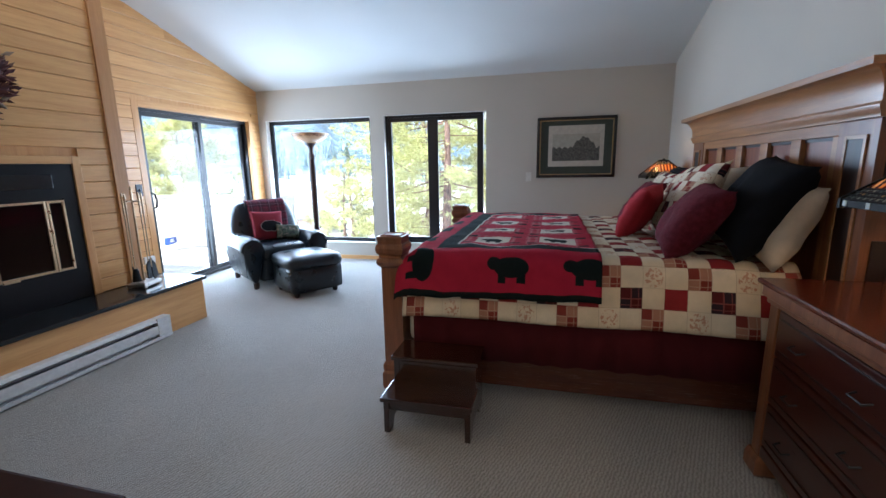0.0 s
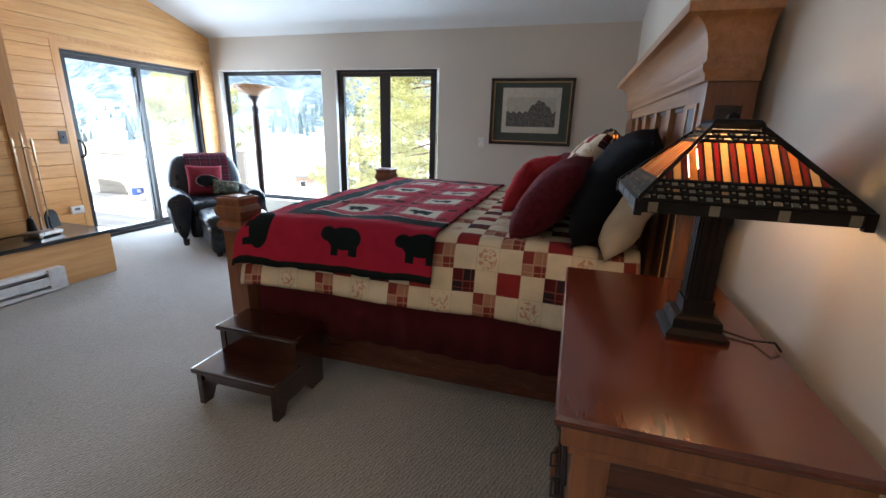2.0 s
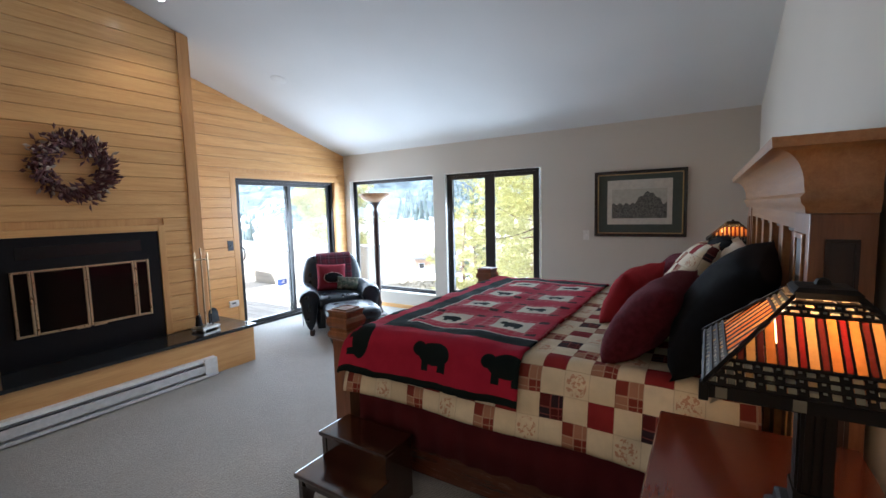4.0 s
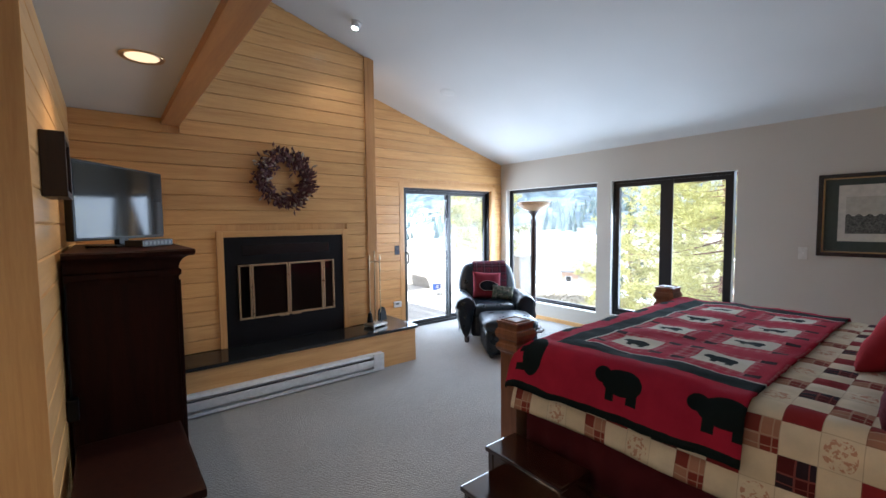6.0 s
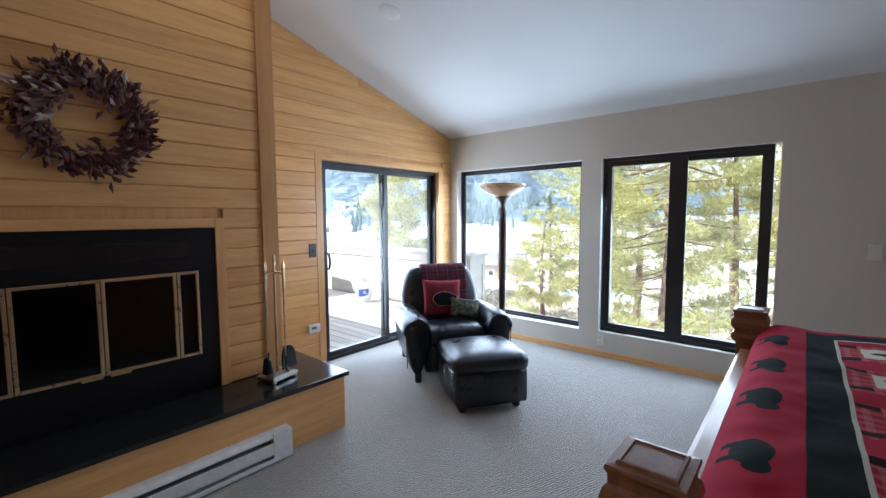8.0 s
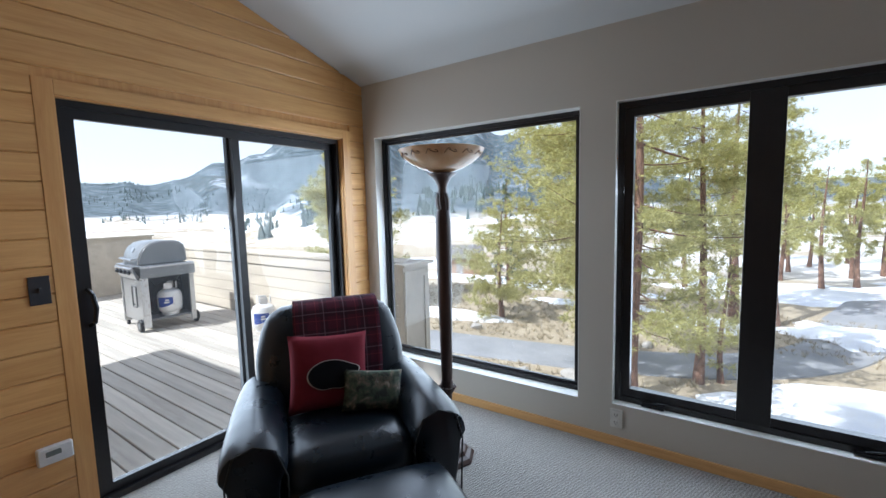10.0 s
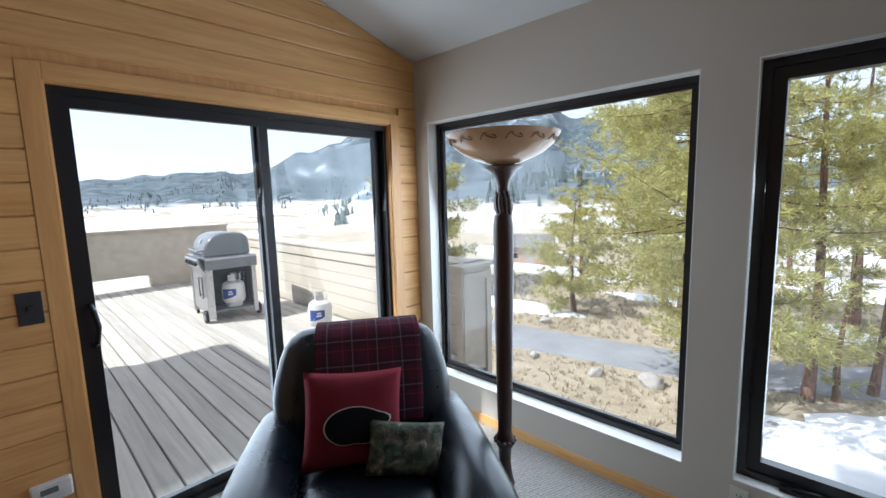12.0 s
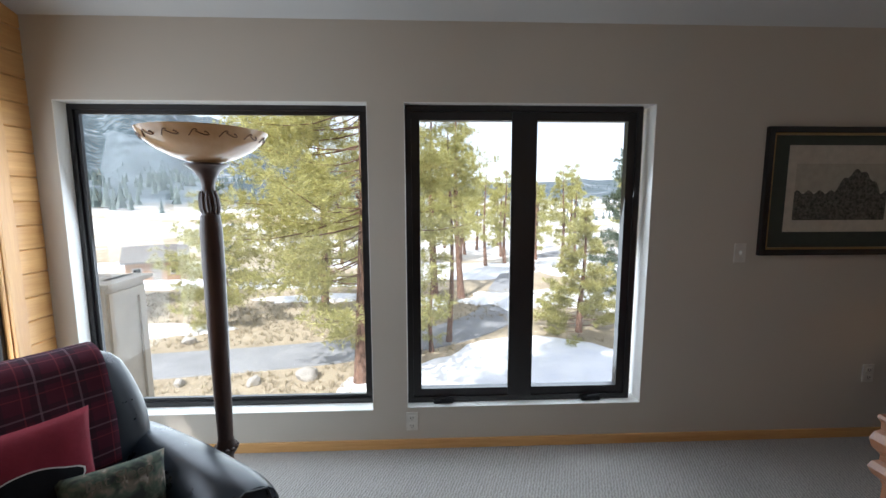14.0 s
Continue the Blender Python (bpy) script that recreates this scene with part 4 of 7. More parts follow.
def crown(y0, y1):
    """A cove crown that runs round the front and both ends."""
    steps = [(0.000, 1.500), (0.012, 1.502), (0.014, 1.520), (0.024, 1.532), (0.026, 1.548), (0.016, 1.560), (0.018, 1.575)]
    steps += [(0.018 + 0.070 * (1 - math.cos(a)), 1.575 + 0.105 * math.sin(a)) for a in [math.pi / 2 * i / 8 for i in range(1, 9)]]
    steps += [(0.098, 1.684), (0.100, 1.712), (0.0, 1.716)]
    bm = bmesh.new()
    rings = []
    for o, z in steps:
        rings.append([bm.verts.new(c) for c in ((HX1, y0 - o * 0.72, z), (HX0 - o, y0 - o * 0.72, z), (HX0 - o, y1 + o * 0.72, z), (HX1, y1 + o * 0.72, z))])
    for a, b in zip(rings, rings[1:]):
        for i in range(4):
            bm.faces.new((a[i], b[i], b[(i + 1) % 4], a[(i + 1) % 4]))
    bm.faces.new(rings[0]), bm.faces.new(list(reversed(rings[-1])))
    bmesh.ops.recalc_face_normals(bm, faces=bm.faces)
    return bm


part("crown", crown(HY0, HY1), HONEY, hb, "deep cove crown moulding", smooth=True)

mattress = single("mattress", boxes((BX0, BY0, 0.30, BX1, BY1, BTOP - 0.02), bevel=0.06, seg=4), fabric("ticking", (0.62, 0.58, 0.50)), "thick mattress and box spring on the bed", "mattress", smooth=True)


def drape_line(s, half, top, radius):
    """A cross-section over the bed by arc length s from its middle: (across, height)."""
    flat = half - radius
    bend = radius * math.pi / 2
    a = abs(s)
    if a <= flat:
        return s, top
    if a <= flat + bend:
        w = (a - flat) / radius
        return math.copysign(flat + radius * math.sin(w), s), top - radius * (1 - math.cos(w))
    return math.copysign(half + 0.03 * min(1, (a - flat - bend) / 0.25), s), top - radius - (a - flat - bend)


def cloth(u0, u1, s0, s1, step, place, uv_shift=(0, 0)):
    """A cloth sheet: a grid over (u, s) put in place by place(u, s); its UV map is in metres."""
    bm = bmesh.new()
    layer = bm.loops.layers.uv.new("UVMap")
    nu, ns = max(2, round((u1 - u0) / step)), max(2, round((s1 - s0) / step))
    us, ss = [u0 + (u1 - u0) * i / nu for i in range(nu + 1)], [s0 + (s1 - s0) * j / ns for j in range(ns + 1)]
    verts = [[bm.verts.new(place(u, s)) for s in ss] for u in us]
    for i in range(nu):
        for j in range(ns):
            f = bm.faces.new((verts[i][j], verts[i + 1][j], verts[i + 1][j + 1], verts[i][j + 1]))
            for loop, (a, b) in zip(f.loops, ((i, j), (i + 1, j), (i + 1, j + 1), (i, j + 1))):
                loop[layer].uv = (us[a] - u0 + uv_shift[0], ss[b] - s0 + uv_shift[1])
    return bm


HALF = (BY1 - BY0) / 2 + 0.045


def quilt_place(u, s):
    y, z = drape_line(s, HALF, BTOP + 0.015, 0.075)
    a, b = ((u + 0.769) / PATCH) % 1, ((s + HALF + 0.300) / PATCH) % 1
    puff = 0.009 * (math.sin(math.pi * a) * math.sin(math.pi * b)) ** 0.5
    n = noise.noise(Vector((u * 3, s * 3, 1)))
    hang = max(0.0, (abs(s) - HALF + 0.04))
    y += math.copysign(hang * (0.09 + 0.07 * math.sin(u * 7.5) * hang * 2), s) + math.copysign(puff * min(1, hang * 9), s)
    z += puff * (1 - min(1, hang * 9)) + 0.009 * n
    if u < -0.60:
        w = min(1.0, (-0.60 - u) / 0.10)
        z -= 0.03 * w * (1 if abs(s) < HALF else 0.3)
    return (u, BMID + y, z)


quilt = single("quilt", cloth(-0.69, 1.27, -HALF - 0.300, HALF + 0.300, PATCH / 5, quilt_place, (0.079, 0.0)), QUILT, "cream and red patchwork quilt spread over the bed", "quilt", smooth="all")
sol = quilt.modifiers.new("thickness", "SOLIDIFY")
sol.thickness, sol.offset = 0.012, 1


def throw_place(u, s):
    """u from the foot edge: it hangs inside the footboard, bends over, then lies flat."""
    y, z = drape_line(s, HALF + 0.035, BTOP + 0.042, 0.09)
    n = noise.noise(Vector((u * 4, s * 4, 5))) + 0.5 * noise.noise(Vector((u * 9, s * 9, 2)))
    hang = max(0.0, abs(s) - HALF + 0.02)
    x = 0.385 - (1.21 - u)
    bend = max(0.0, -0.60 - x)
    if bend:
        w = min(bend / 0.13, math.pi / 2)
        x = -0.60 - 0.13 * math.sin(w)
        low = 0.13 * (1 - math.cos(w)) + max(0.0, bend - 0.13 * math.pi / 2)
        z -= low * (1 - min(1, hang * 4) * 0.75)
    y += math.copysign(hang * (0.10 + 0.05 * math.sin(u * 8)), s)
    z += 0.014 * n + 0.004 * noise.noise(Vector((u * 22, s * 22, 9))) - 0.02 * hang * math.sin(u * 5.0)
    return (x, BMID + y, z)


T_HALF = 1.24
throw = single("throw_blanket", cloth(0.0, 1.21, -T_HALF, T_HALF, 0.022, throw_place), THROW, "red and black fleece throw over the foot of the bed", "throw blanket", smooth="all")
sol = throw.modifiers.new("thickness", "SOLIDIFY")
sol.thickness, sol.offset = 0.010, 1

# bed skirt: gathered cloth behind the side rails
for y, s in ((BY0 - 0.035, -1), (BY1 + 0.035, 1)):
    bm = bmesh.new()
    prev = None
    for i in range(161):
        x = -0.65 + 1.96 * i / 160
        wave = 0.010 * math.sin(i * 0.55) + 0.006 * math.sin(i * 0.21)
        cur = [bm.verts.new((x, y + s * (wave * k + 0.004), z)) for k, z in ((0.2, 0.56), (0.6, 0.40), (1.0, 0.235))]
        if prev:
            for k in range(2):
                bm.faces.new((prev[k], cur[k], cur[k + 1], prev[k + 1]))
        prev = cur
    sk = single("bed_skirt", bm, MAROON, "dark maroon gathered bed skirt under the quilt", "bed skirt", smooth="all")
    sol = sk.modifiers.new("thickness", "SOLIDIFY")
    sol.thickness = 0.004


# ---- cushions on the bed ----
def pillow(label, w, h, t, material, x, y, z, lean, turn, roll=0.0, seed=0, power=2.6, name="pillow", uv=False):
    bm = cushion(w, h, t, 16, power, 0.02, seed)
    if uv:
        layer = bm.loops.layers.uv.new("UVMap")
        for f in bm.faces:
            for loop in f.loops:
                loop[layer].uv = (loop.vert.co.x + w, loop.vert.co.z + h)
    ob = single(name, bm, material, label, "pillow", pose(x, y, z, 0, 0, -90 + turn) @ pose(0, 0, 0, lean, 0, 0) @ pose(0, 0, 0, 0, roll, 0), group="pillows on the bed", smooth="all")
    return ob


FUR_BLACK = fabric("black_plush", (0.006, 0.006, 0.0075), 500, 0.3, 0.8, 0.02)
FUR_MAROON = fabric("maroon_plush", (0.105, 0.012, 0.020), 420, 0.3, 0.9, 0.35, 40)
CREAM = fabric("cream_cotton", (0.62, 0.53, 0.41), 800)
REDFLEECE = fabric("red_fleece", (0.33, 0.022, 0.030), 500, 0.15, 0.5, 0.3)
SHAM = quilt_mat("patchwork_sham", 0.075)
pillow("cream cotton bed pillow against the headboard", 0.66, 0.42, 0.20, CREAM, 1.225, 3.20, 1.05, -22, -4, 4, 1)
pillow("cream cotton bed pillow against the headboard", 0.66, 0.50, 0.20, CREAM, 1.19, 3.98, 1.08, -20, 2, 0, 7)
pillow("cream cotton bed pillow against the headboard", 0.66, 0.48, 0.20, CREAM, 1.20, 4.68, 1.06, -20, 0, 0, 9)
pillow("black plush pillow leaning on the headboard", 0.66, 0.52, 0.26, FUR_BLACK, 1.16, 3.23, 1.12, -30, -6, 6, 2)
pillow("black plush pillow leaning on the headboard", 0.60, 0.52, 0.20, FUR_BLACK, 1.10, 4.62, 1.08, -28, 0, 0, 3)
pillow("patchwork quilted sham on the bed", 0.62, 0.52, 0.20, SHAM, 0.99, 3.82, 1.10, -30, 2, -6, 4, uv=True)
pillow("patchwork quilted sham on the bed", 0.62, 0.50, 0.18, SHAM, 0.98, 4.52, 1.05, -30, 3, 2, 5, uv=True)
pillow("maroon plush cushion on the quilt", 0.54, 0.46, 0.22, FUR_MAROON, 0.88, 3.30, 1.03, -38, -6, 3, 6)
red1 = pillow("red fleece cushion with a dark motif", 0.40, 0.38, 0.17, REDFLEECE, 0.72, 3.86, 1.02, -30, -22, 6, 8)
pillow("maroon plush cushion on the quilt", 0.44, 0.44, 0.18, FUR_MAROON, 0.84, 4.45, 1.01, -34, 4, 0, 11)


# ---- bed tables ----
def bed_table(y0, y1, group):
    """A wide chest: moulded top, corner posts, drawers towards the room, bracket feet."""
    x0, x1, top = 0.985, 1.455, 0.862
    t = thing("bedside_chest", "cherry wood bedside chest with a polished moulded top", "bedside table", pose(0, 0, 0), group)
    bm = bmesh.new()
    prof = [(0.006, 0.838), (-0.006, 0.841), (-0.009, 0.848), (-0.009, 0.855), (-0.004, 0.862)]
    rings = [[bm.verts.new(c) for c in ((x0 + o, y0 + o, z), (x1, y0 + o, z), (x1, y1 - o, z), (x0 + o, y1 - o, z))] for o, z in prof]
    for a, b in zip(rings, rings[1:]):
        for i in range(4):
            bm.faces.new((a[i], a[(i + 1) % 4], b[(i + 1) % 4], b[i]))
    bm.faces.new(list(reversed(rings[0]))), bm.faces.new(rings[-1])
    part("top", bm, CHERRY, t, "polished red-brown top with a moulded edge")
    bx, by0, by1 = x0 + 0.05, y0 + 0.05, y1 - 0.05
    part("frieze", boxes((x0 + 0.006, y0 + 0.006, 0.790, x1 - 0.004, y1 - 0.006, 0.837), (x0 + 0.020, y0 + 0.020, 0.765, x1 - 0.005, y1 - 0.020, 0.789), bevel=0.010, seg=3), CHERRY_Z, t, "brown rounded frieze")
    part("carcass", boxes((bx, by0, 0.10, x1 - 0.008, by1, 0.764)), CHERRY_X, t)
    for y in (y0 + 0.03, y1 - 0.095):
        part("corner_post", boxes((x0 + 0.032, y, 0.098, x0 + 0.098, y + 0.065, 0.764), bevel=0.006), CHERRY_Z, t)
        part("foot", moved(square_stack([(0.040, 0.0), (0.052, 0.015), (0.050, 0.07), (0.042, 0.0975)]), pose(x0 + 0.067, y + 0.033, 0)), CHERRY_Z, t)
        part("foot", moved(square_stack([(0.034, 0.0), (0.040, 0.015), (0.038, 0.0975)]), pose(x1 - 0.06, y + 0.033, 0)), CHERRY_Z, t)
    part("plinth", boxes((x0 + 0.034, y0 + 0.098, 0.098, bx, y1 - 0.098, 0.150), bevel=0.006), CHERRY_SHADED, t)
    for z0, z1 in ((0.160, 0.350), (0.360, 0.555), (0.565, 0.755)):
        d = part("drawer", boxes((bx - 0.016, y0 + 0.104, z0, bx, y1 - 0.104, z1), bevel=0.006), CHERRY_SHADED, t)
        part("panel_bead", boxes((bx - 0.022, y0 + 0.130, z0 + 0.026, bx - 0.016, y1 - 0.130, z0 + 0.034), (bx - 0.022, y0 + 0.130, z1 - 0.034, bx - 0.016, y1 - 0.130, z1 - 0.026), bevel=0.002), BLACKWOOD, d)
        for y in (y0 + 0.27, y1 - 0.27):
            part("pull", tube([(bx - 0.017, y - 0.035, (z0 + z1) / 2), (bx - 0.042, y - 0.030, (z0 + z1) / 2 - 0.008), (bx - 0.042, y + 0.030, (z0 + z1) / 2 - 0.008), (bx - 0.017, y + 0.035, (z0 + z1) / 2)], 0.004), BRONZE, d, "dark bronze pull")
    return t


bed_table(1.815, 2.690, "bedside chests")
bed_table(5.280, 6.155, "bedside chests")

# ---- stained-glass table lamps ----
LEAD = plain("dark_bronze_leading", (0.010, 0.007, 0.005), 0.6)
LEAD.node_tree.nodes["Principled BSDF"].inputs["Specular IOR Level"].default_value = 0.2


def stained(name, stops):
    m = Nodes(name, (0.6, 0.35, 0.1), 0.25)
    v = m.coords((1, 1, 1))
    col = m.mix(0.15, m.ramp(m.island(), stops), m.ramp(m.noise(v, 45, 4, 0.6, 1.0), [(0.3, (0.25, 0.10, 0.03)), (0.7, (0.95, 0.75, 0.42))]), "OVERLAY")
    tr = m.nt.nodes.new("ShaderNodeBsdfTranslucent")
    m.link(col, tr.inputs[0])
    m.color(col)
    both = m.nt.nodes.new("ShaderNodeMixShader")
    both.inputs[0].default_value = 0.34
    m.link(m.bsdf.outputs[0], both.inputs[1]), m.link(tr.outputs[0], both.inputs[2])
    m.link(both.outputs[0], m.nt.nodes["Material Output"].inputs[0])
    return m.mat


AMBER = stained("amber_art_glass", [(0.0, (0.47, 0.33, 0.15)), (0.45, (0.45, 0.25, 0.075)), (0.75, (0.43, 0.17, 0.030)), (1.0, (0.38, 0.11, 0.018))])
RUBY = stained("ruby_brown_art_glass", [(0.0, (0.050, 0.014, 0.009)), (0.6, (0.085, 0.012, 0.008)), (1.0, (0.17, 0.010, 0.008))])
MOSAIC = stained("mosaic_art_glass", [(0.0, (0.11, 0.12, 0.105)), (0.6, (0.17, 0.185, 0.16)), (0.85, (0.23, 0.23, 0.18)), (1.0, (0.36, 0.22, 0.09))])


def shade_side(parent, w0, z0, w1, z1, turn):
    """One sloping side: strips of glass between bands of small squares, with leading between them."""
    def at(a, h):
        w = w0 + (w1 - w0) * h
        return Vector((a, -w, z0 + (z1 - z0) * h)), w

    def quad(bm, a0, a1, h0, h1, gap, out=0.0):
        pts = []
        for a, h in ((a0 + gap, h0), (a1 - gap, h0), (a1 - gap, h1), (a0 + gap, h1)):
            w = w0 + (w1 - w0) * h
            a = max(-w + 0.006, min(w - 0.006, a))
            pts.append(Vector((a, -w - out, z0 + (z1 - z0) * h)))
        if (pts[1] - pts[0]).length < 0.004 and (pts[2] - pts[3]).length < 0.004:
            return
        bm.faces.new([bm.verts.new(p_) for p_ in pts])

    m = pose(0, 0, 0, 0, 0, turn)
    strips, rubies, squares, lead = bmesh.new(), bmesh.new(), bmesh.new(), bmesh.new()
    n, wide = 13, 0.58
    edges = []
    for k in range(n):
        for field, f0, f1 in ((strips, 0.0, wide), (rubies, wide, 1.0)):
            a0, a1 = [-w0 + 2 * w0 * (k + 0.2 + f) / n for f in (f0, f1)]
            edges.append(a0)
            rim = w0 + (w1 - w0) * 0.265 - 0.004
            a0, a1 = max(-rim, a0 + 0.0012), min(rim, a1 - 0.0012)
            if a1 - a0 < 0.003:
                continue
            tops = [max(0.266, min(0.80, (w0 - abs(a)) / (w0 - w1))) for a in (a0, a1)]
            bend = w0 + (w1 - w0) * 0.80
            corners = [(a0, 0.265), (a1, 0.265), (a1, tops[1])] + [(q, 0.80) for q in (bend, -bend) if a0 < q < a1] + [(a0, tops[0])]
            field.faces.new([field.verts.new((a, -(w0 + (w1 - w0) * h), z0 + (z1 - z0) * h)) for a, h in corners])
    for j, (h0, h1) in enumerate(((0.02, 0.095), (0.105, 0.175), (0.185, 0.255), (0.81, 0.865), (0.875, 0.93))):
        w = w0 + (w1 - w0) * (h0 + h1) / 2
        count = round(2 * w / 0.0145)
        for k in range(j % 2, count, 2):
            quad(squares, -w + 2 * w * k / count, -w + 2 * w * (k + 1) / count, h0, h1, 0.0012)
        for k in range(1 - j % 2, count, 2):
            mid_a = -w + 2 * w * (k + 0.5) / count
            quad(lead, -w + 2 * w * k / count, -w + 2 * w * (k + 1) / count, h0, h1, 0.0)
            quad(squares, mid_a - 0.0028, mid_a + 0.0028, h1 - 0.028, h1 - 0.004, 0.0, 0.0012)
    slope = Vector((0, -(z1 - z0), -(w0 - w1))).normalized()
    g = part("glass_strip_field", moved(strips, m), AMBER, parent, "cream and amber glass strips")
    tagged(g, kind="stuff")
    g = part("ruby_strip_field", moved(rubies, m), RUBY, parent, "narrow ruby-brown glass strips")
    tagged(g, kind="stuff")
    g = part("glass_mosaic_band", moved(squares, m), MOSAIC, parent, "bands of small glass squares")
    tagged(g, kind="stuff")
    # leading: bars between the strips and rows, as real bars
    def bar(p0, p1, r):
        way = (p1 - p0)
        side = way.cross(slope).normalized() * r
        up = slope * r
        a = [lead.verts.new(p0 + s * side + t * up) for s, t in ((-1, -1), (1, -1), (1, 1), (-1, 1))]
        b = [lead.verts.new(p1 + s * side + t * up) for s, t in ((-1, -1), (1, -1), (1, 1), (-1, 1))]
        for i in range(4):
            lead.faces.new((a[i], a[(i + 1) % 4], b[(i + 1) % 4], b[i]))
        lead.faces.new(a), lead.faces.new(list(reversed(b)))
    for a in edges:
        reach = min(0.80, (w0 - abs(a)) / (w0 - w1) if abs(a) > w1 else 1.0)
        if reach > 0.27:
            bar(at(a, 0.26)[0], at(a, reach)[0], 0.0020)
    for h in (0.01, 0.10, 0.18, 0.26, 0.805, 0.87, 0.935):
        p0, w = at(0, h)
        bar(Vector((-w, p0.y, p0.z)), Vector((w, p0.y, p0.z)), 0.0030)
    bar(Vector((-w0, -w0, z0)), Vector((-w1, -w1, z1)), 0.006)
    bmesh.ops.recalc_face_normals(lead, faces=lead.faces)
    part("leading", moved(lead, m), LEAD, parent, "dark metal leading")


def table_lamp(x, y, z, power):
    lamp = thing("table_lamp", "lit stained-glass table lamp with a dark bronze base", "table lamp", pose(x, y, z), "table lamps")
    part("base", square_stack([(0.069, 0.0), (0.069, 0.010), (0.060, 0.018), (0.055, 0.022), (0.053, 0.044), (0.047, 0.050), (0.034, 0.056), (0.034, 0.090)]), LEAD, lamp, "stepped square bronze base")
    part("column", square_stack([(0.026, 0.090), (0.026, 0.40)]), LEAD, lamp)
    for s in range(4):
        for k in (-1, 0, 1):
            part("reed", moved(boxes((k * 0.015 - 0.005, -0.031, 0.092, k * 0.015 + 0.005, -0.026, 0.395), bevel=0.002), pose(0, 0, 0, 0, 0, 90 * s)), LEAD, lamp)
    shade = part("shade", square_stack([(0.040, 0.490), (0.046, 0.490), (0.050, 0.502), (0.042, 0.510), (0.012, 0.513), (0.009, 0.522), (0.002, 0.526)]), LEAD, lamp, "square stained-glass shade")
    for s in range(4):
        shade_side(shade, 0.194, 0.346, 0.048, 0.492, 90 * s)
        part("skirt", moved(boxes((-0.193, -0.196, 0.322, 0.193, -0.191, 0.345)), pose(0, 0, 0, 0, 0, 90 * s)), LEAD, shade)
        for k in (-0.165, -0.055, 0.06, 0.17):
            part("skirt_tile", moved(boxes((k - 0.009, -0.1975, 0.324, k + 0.009, -0.1955, 0.344)), pose(0, 0, 0, 0, 0, 90 * s)), MOSAIC, shade)
        part("corner_tip", moved(boxes((-0.200, -0.200, 0.315, -0.184, -0.184, 0.350), bevel=0.003), pose(0, 0, 0, 0, 0, 90 * s)), LEAD, shade)
    part("pull_chain", tube([(0.03, -0.05, 0.40), (0.032, -0.052, 0.34), (0.031, -0.051, 0.29)], 0.0018, 6), BRASS, lamp)
    part("harp", tube([(0, 0, 0.40), (0.05, 0, 0.45), (0.0, 0, 0.500)], 0.003, 6), LEAD, lamp)
    for dx in (-0.06, 0.06):
        bulb = part("bulb", moved(lathe([(0.008, -0.035), (0.013, -0.02), (0.026, 0.005), (0.022, 0.022), (0.004, 0.030)], 14), pose(dx, 0.02, 0.415)), glowing("bulb_glow", (1.0, 0.56, 0.20), 2.0), lamp, "glowing bulb", smooth=True)
        bulb.visible_shadow = False
    light = new("lamp_light", bpy.data.lights.new("lamp_light", "POINT"))
    light.data.energy, light.data.color, light.data.shadow_soft_size = power, (1.0, 0.58, 0.25), 0.035
    light.matrix_world = pose(x, y - 0.005, z + 0.42)
    part("cord", tube([(0.07, 0.0, 0.008), (0.13, -0.03, 0.005), (0.16, -0.06, 0.02), (0.172, -0.07, 0.004)], 0.003, 6), BLACK, lamp)
    return lamp


table_lamp(1.288, 2.272, 0.862, 1.65)
table_lamp(1.275, 5.70, 0.862, 1.65)

# ---- bed steps ----
steps_ = thing("bed_steps", "glossy dark-stained two-step wooden bed stool", "step stool", pose(-0.455, 2.515, 0))
W = 0.225
for z, y0, y1 in ((0.176, 0.0, 0.205), (0.322, 0.175, 0.410)):
    part("tread", boxes((-W - 0.012, y0, z, W + 0.012, y1, z + 0.024), bevel=0.008), DARKWOOD, steps_, "polished tread")
for x in (-W, W - 0.028):
    bm = bmesh.new()
    prof = [(0.02, 0.0), (0.075, 0.0), (0.10, 0.055), (0.25, 0.055), (0.30, 0.0), (0.405, 0.0), (0.405, 0.322), (0.19, 0.322), (0.19, 0.176), (0.02, 0.176)]
    a = [bm.verts.new((x, y, z)) for y, z in prof]
    b = [bm.verts.new((x + 0.028, y, z)) for y, z in prof]
    bm.faces.new(a), bm.faces.new(list(reversed(b)))
    for i in range(len(prof)):
        bm.faces.new((a[i], a[(i + 1) % len(prof)], b[(i + 1) % len(prof)], b[i]))
    bmesh.ops.recalc_face_normals(bm, faces=bm.faces)
    part("side", bm, DARKWOOD, steps_)
part("riser", boxes((-W + 0.028, 0.195, 0.200, W - 0.028, 0.210, 0.322)), DARKWOOD, steps_)
part("apron", boxes((-W + 0.028, 0.030, 0.125, W - 0.028, 0.045, 0.176)), DARKWOOD, steps_)


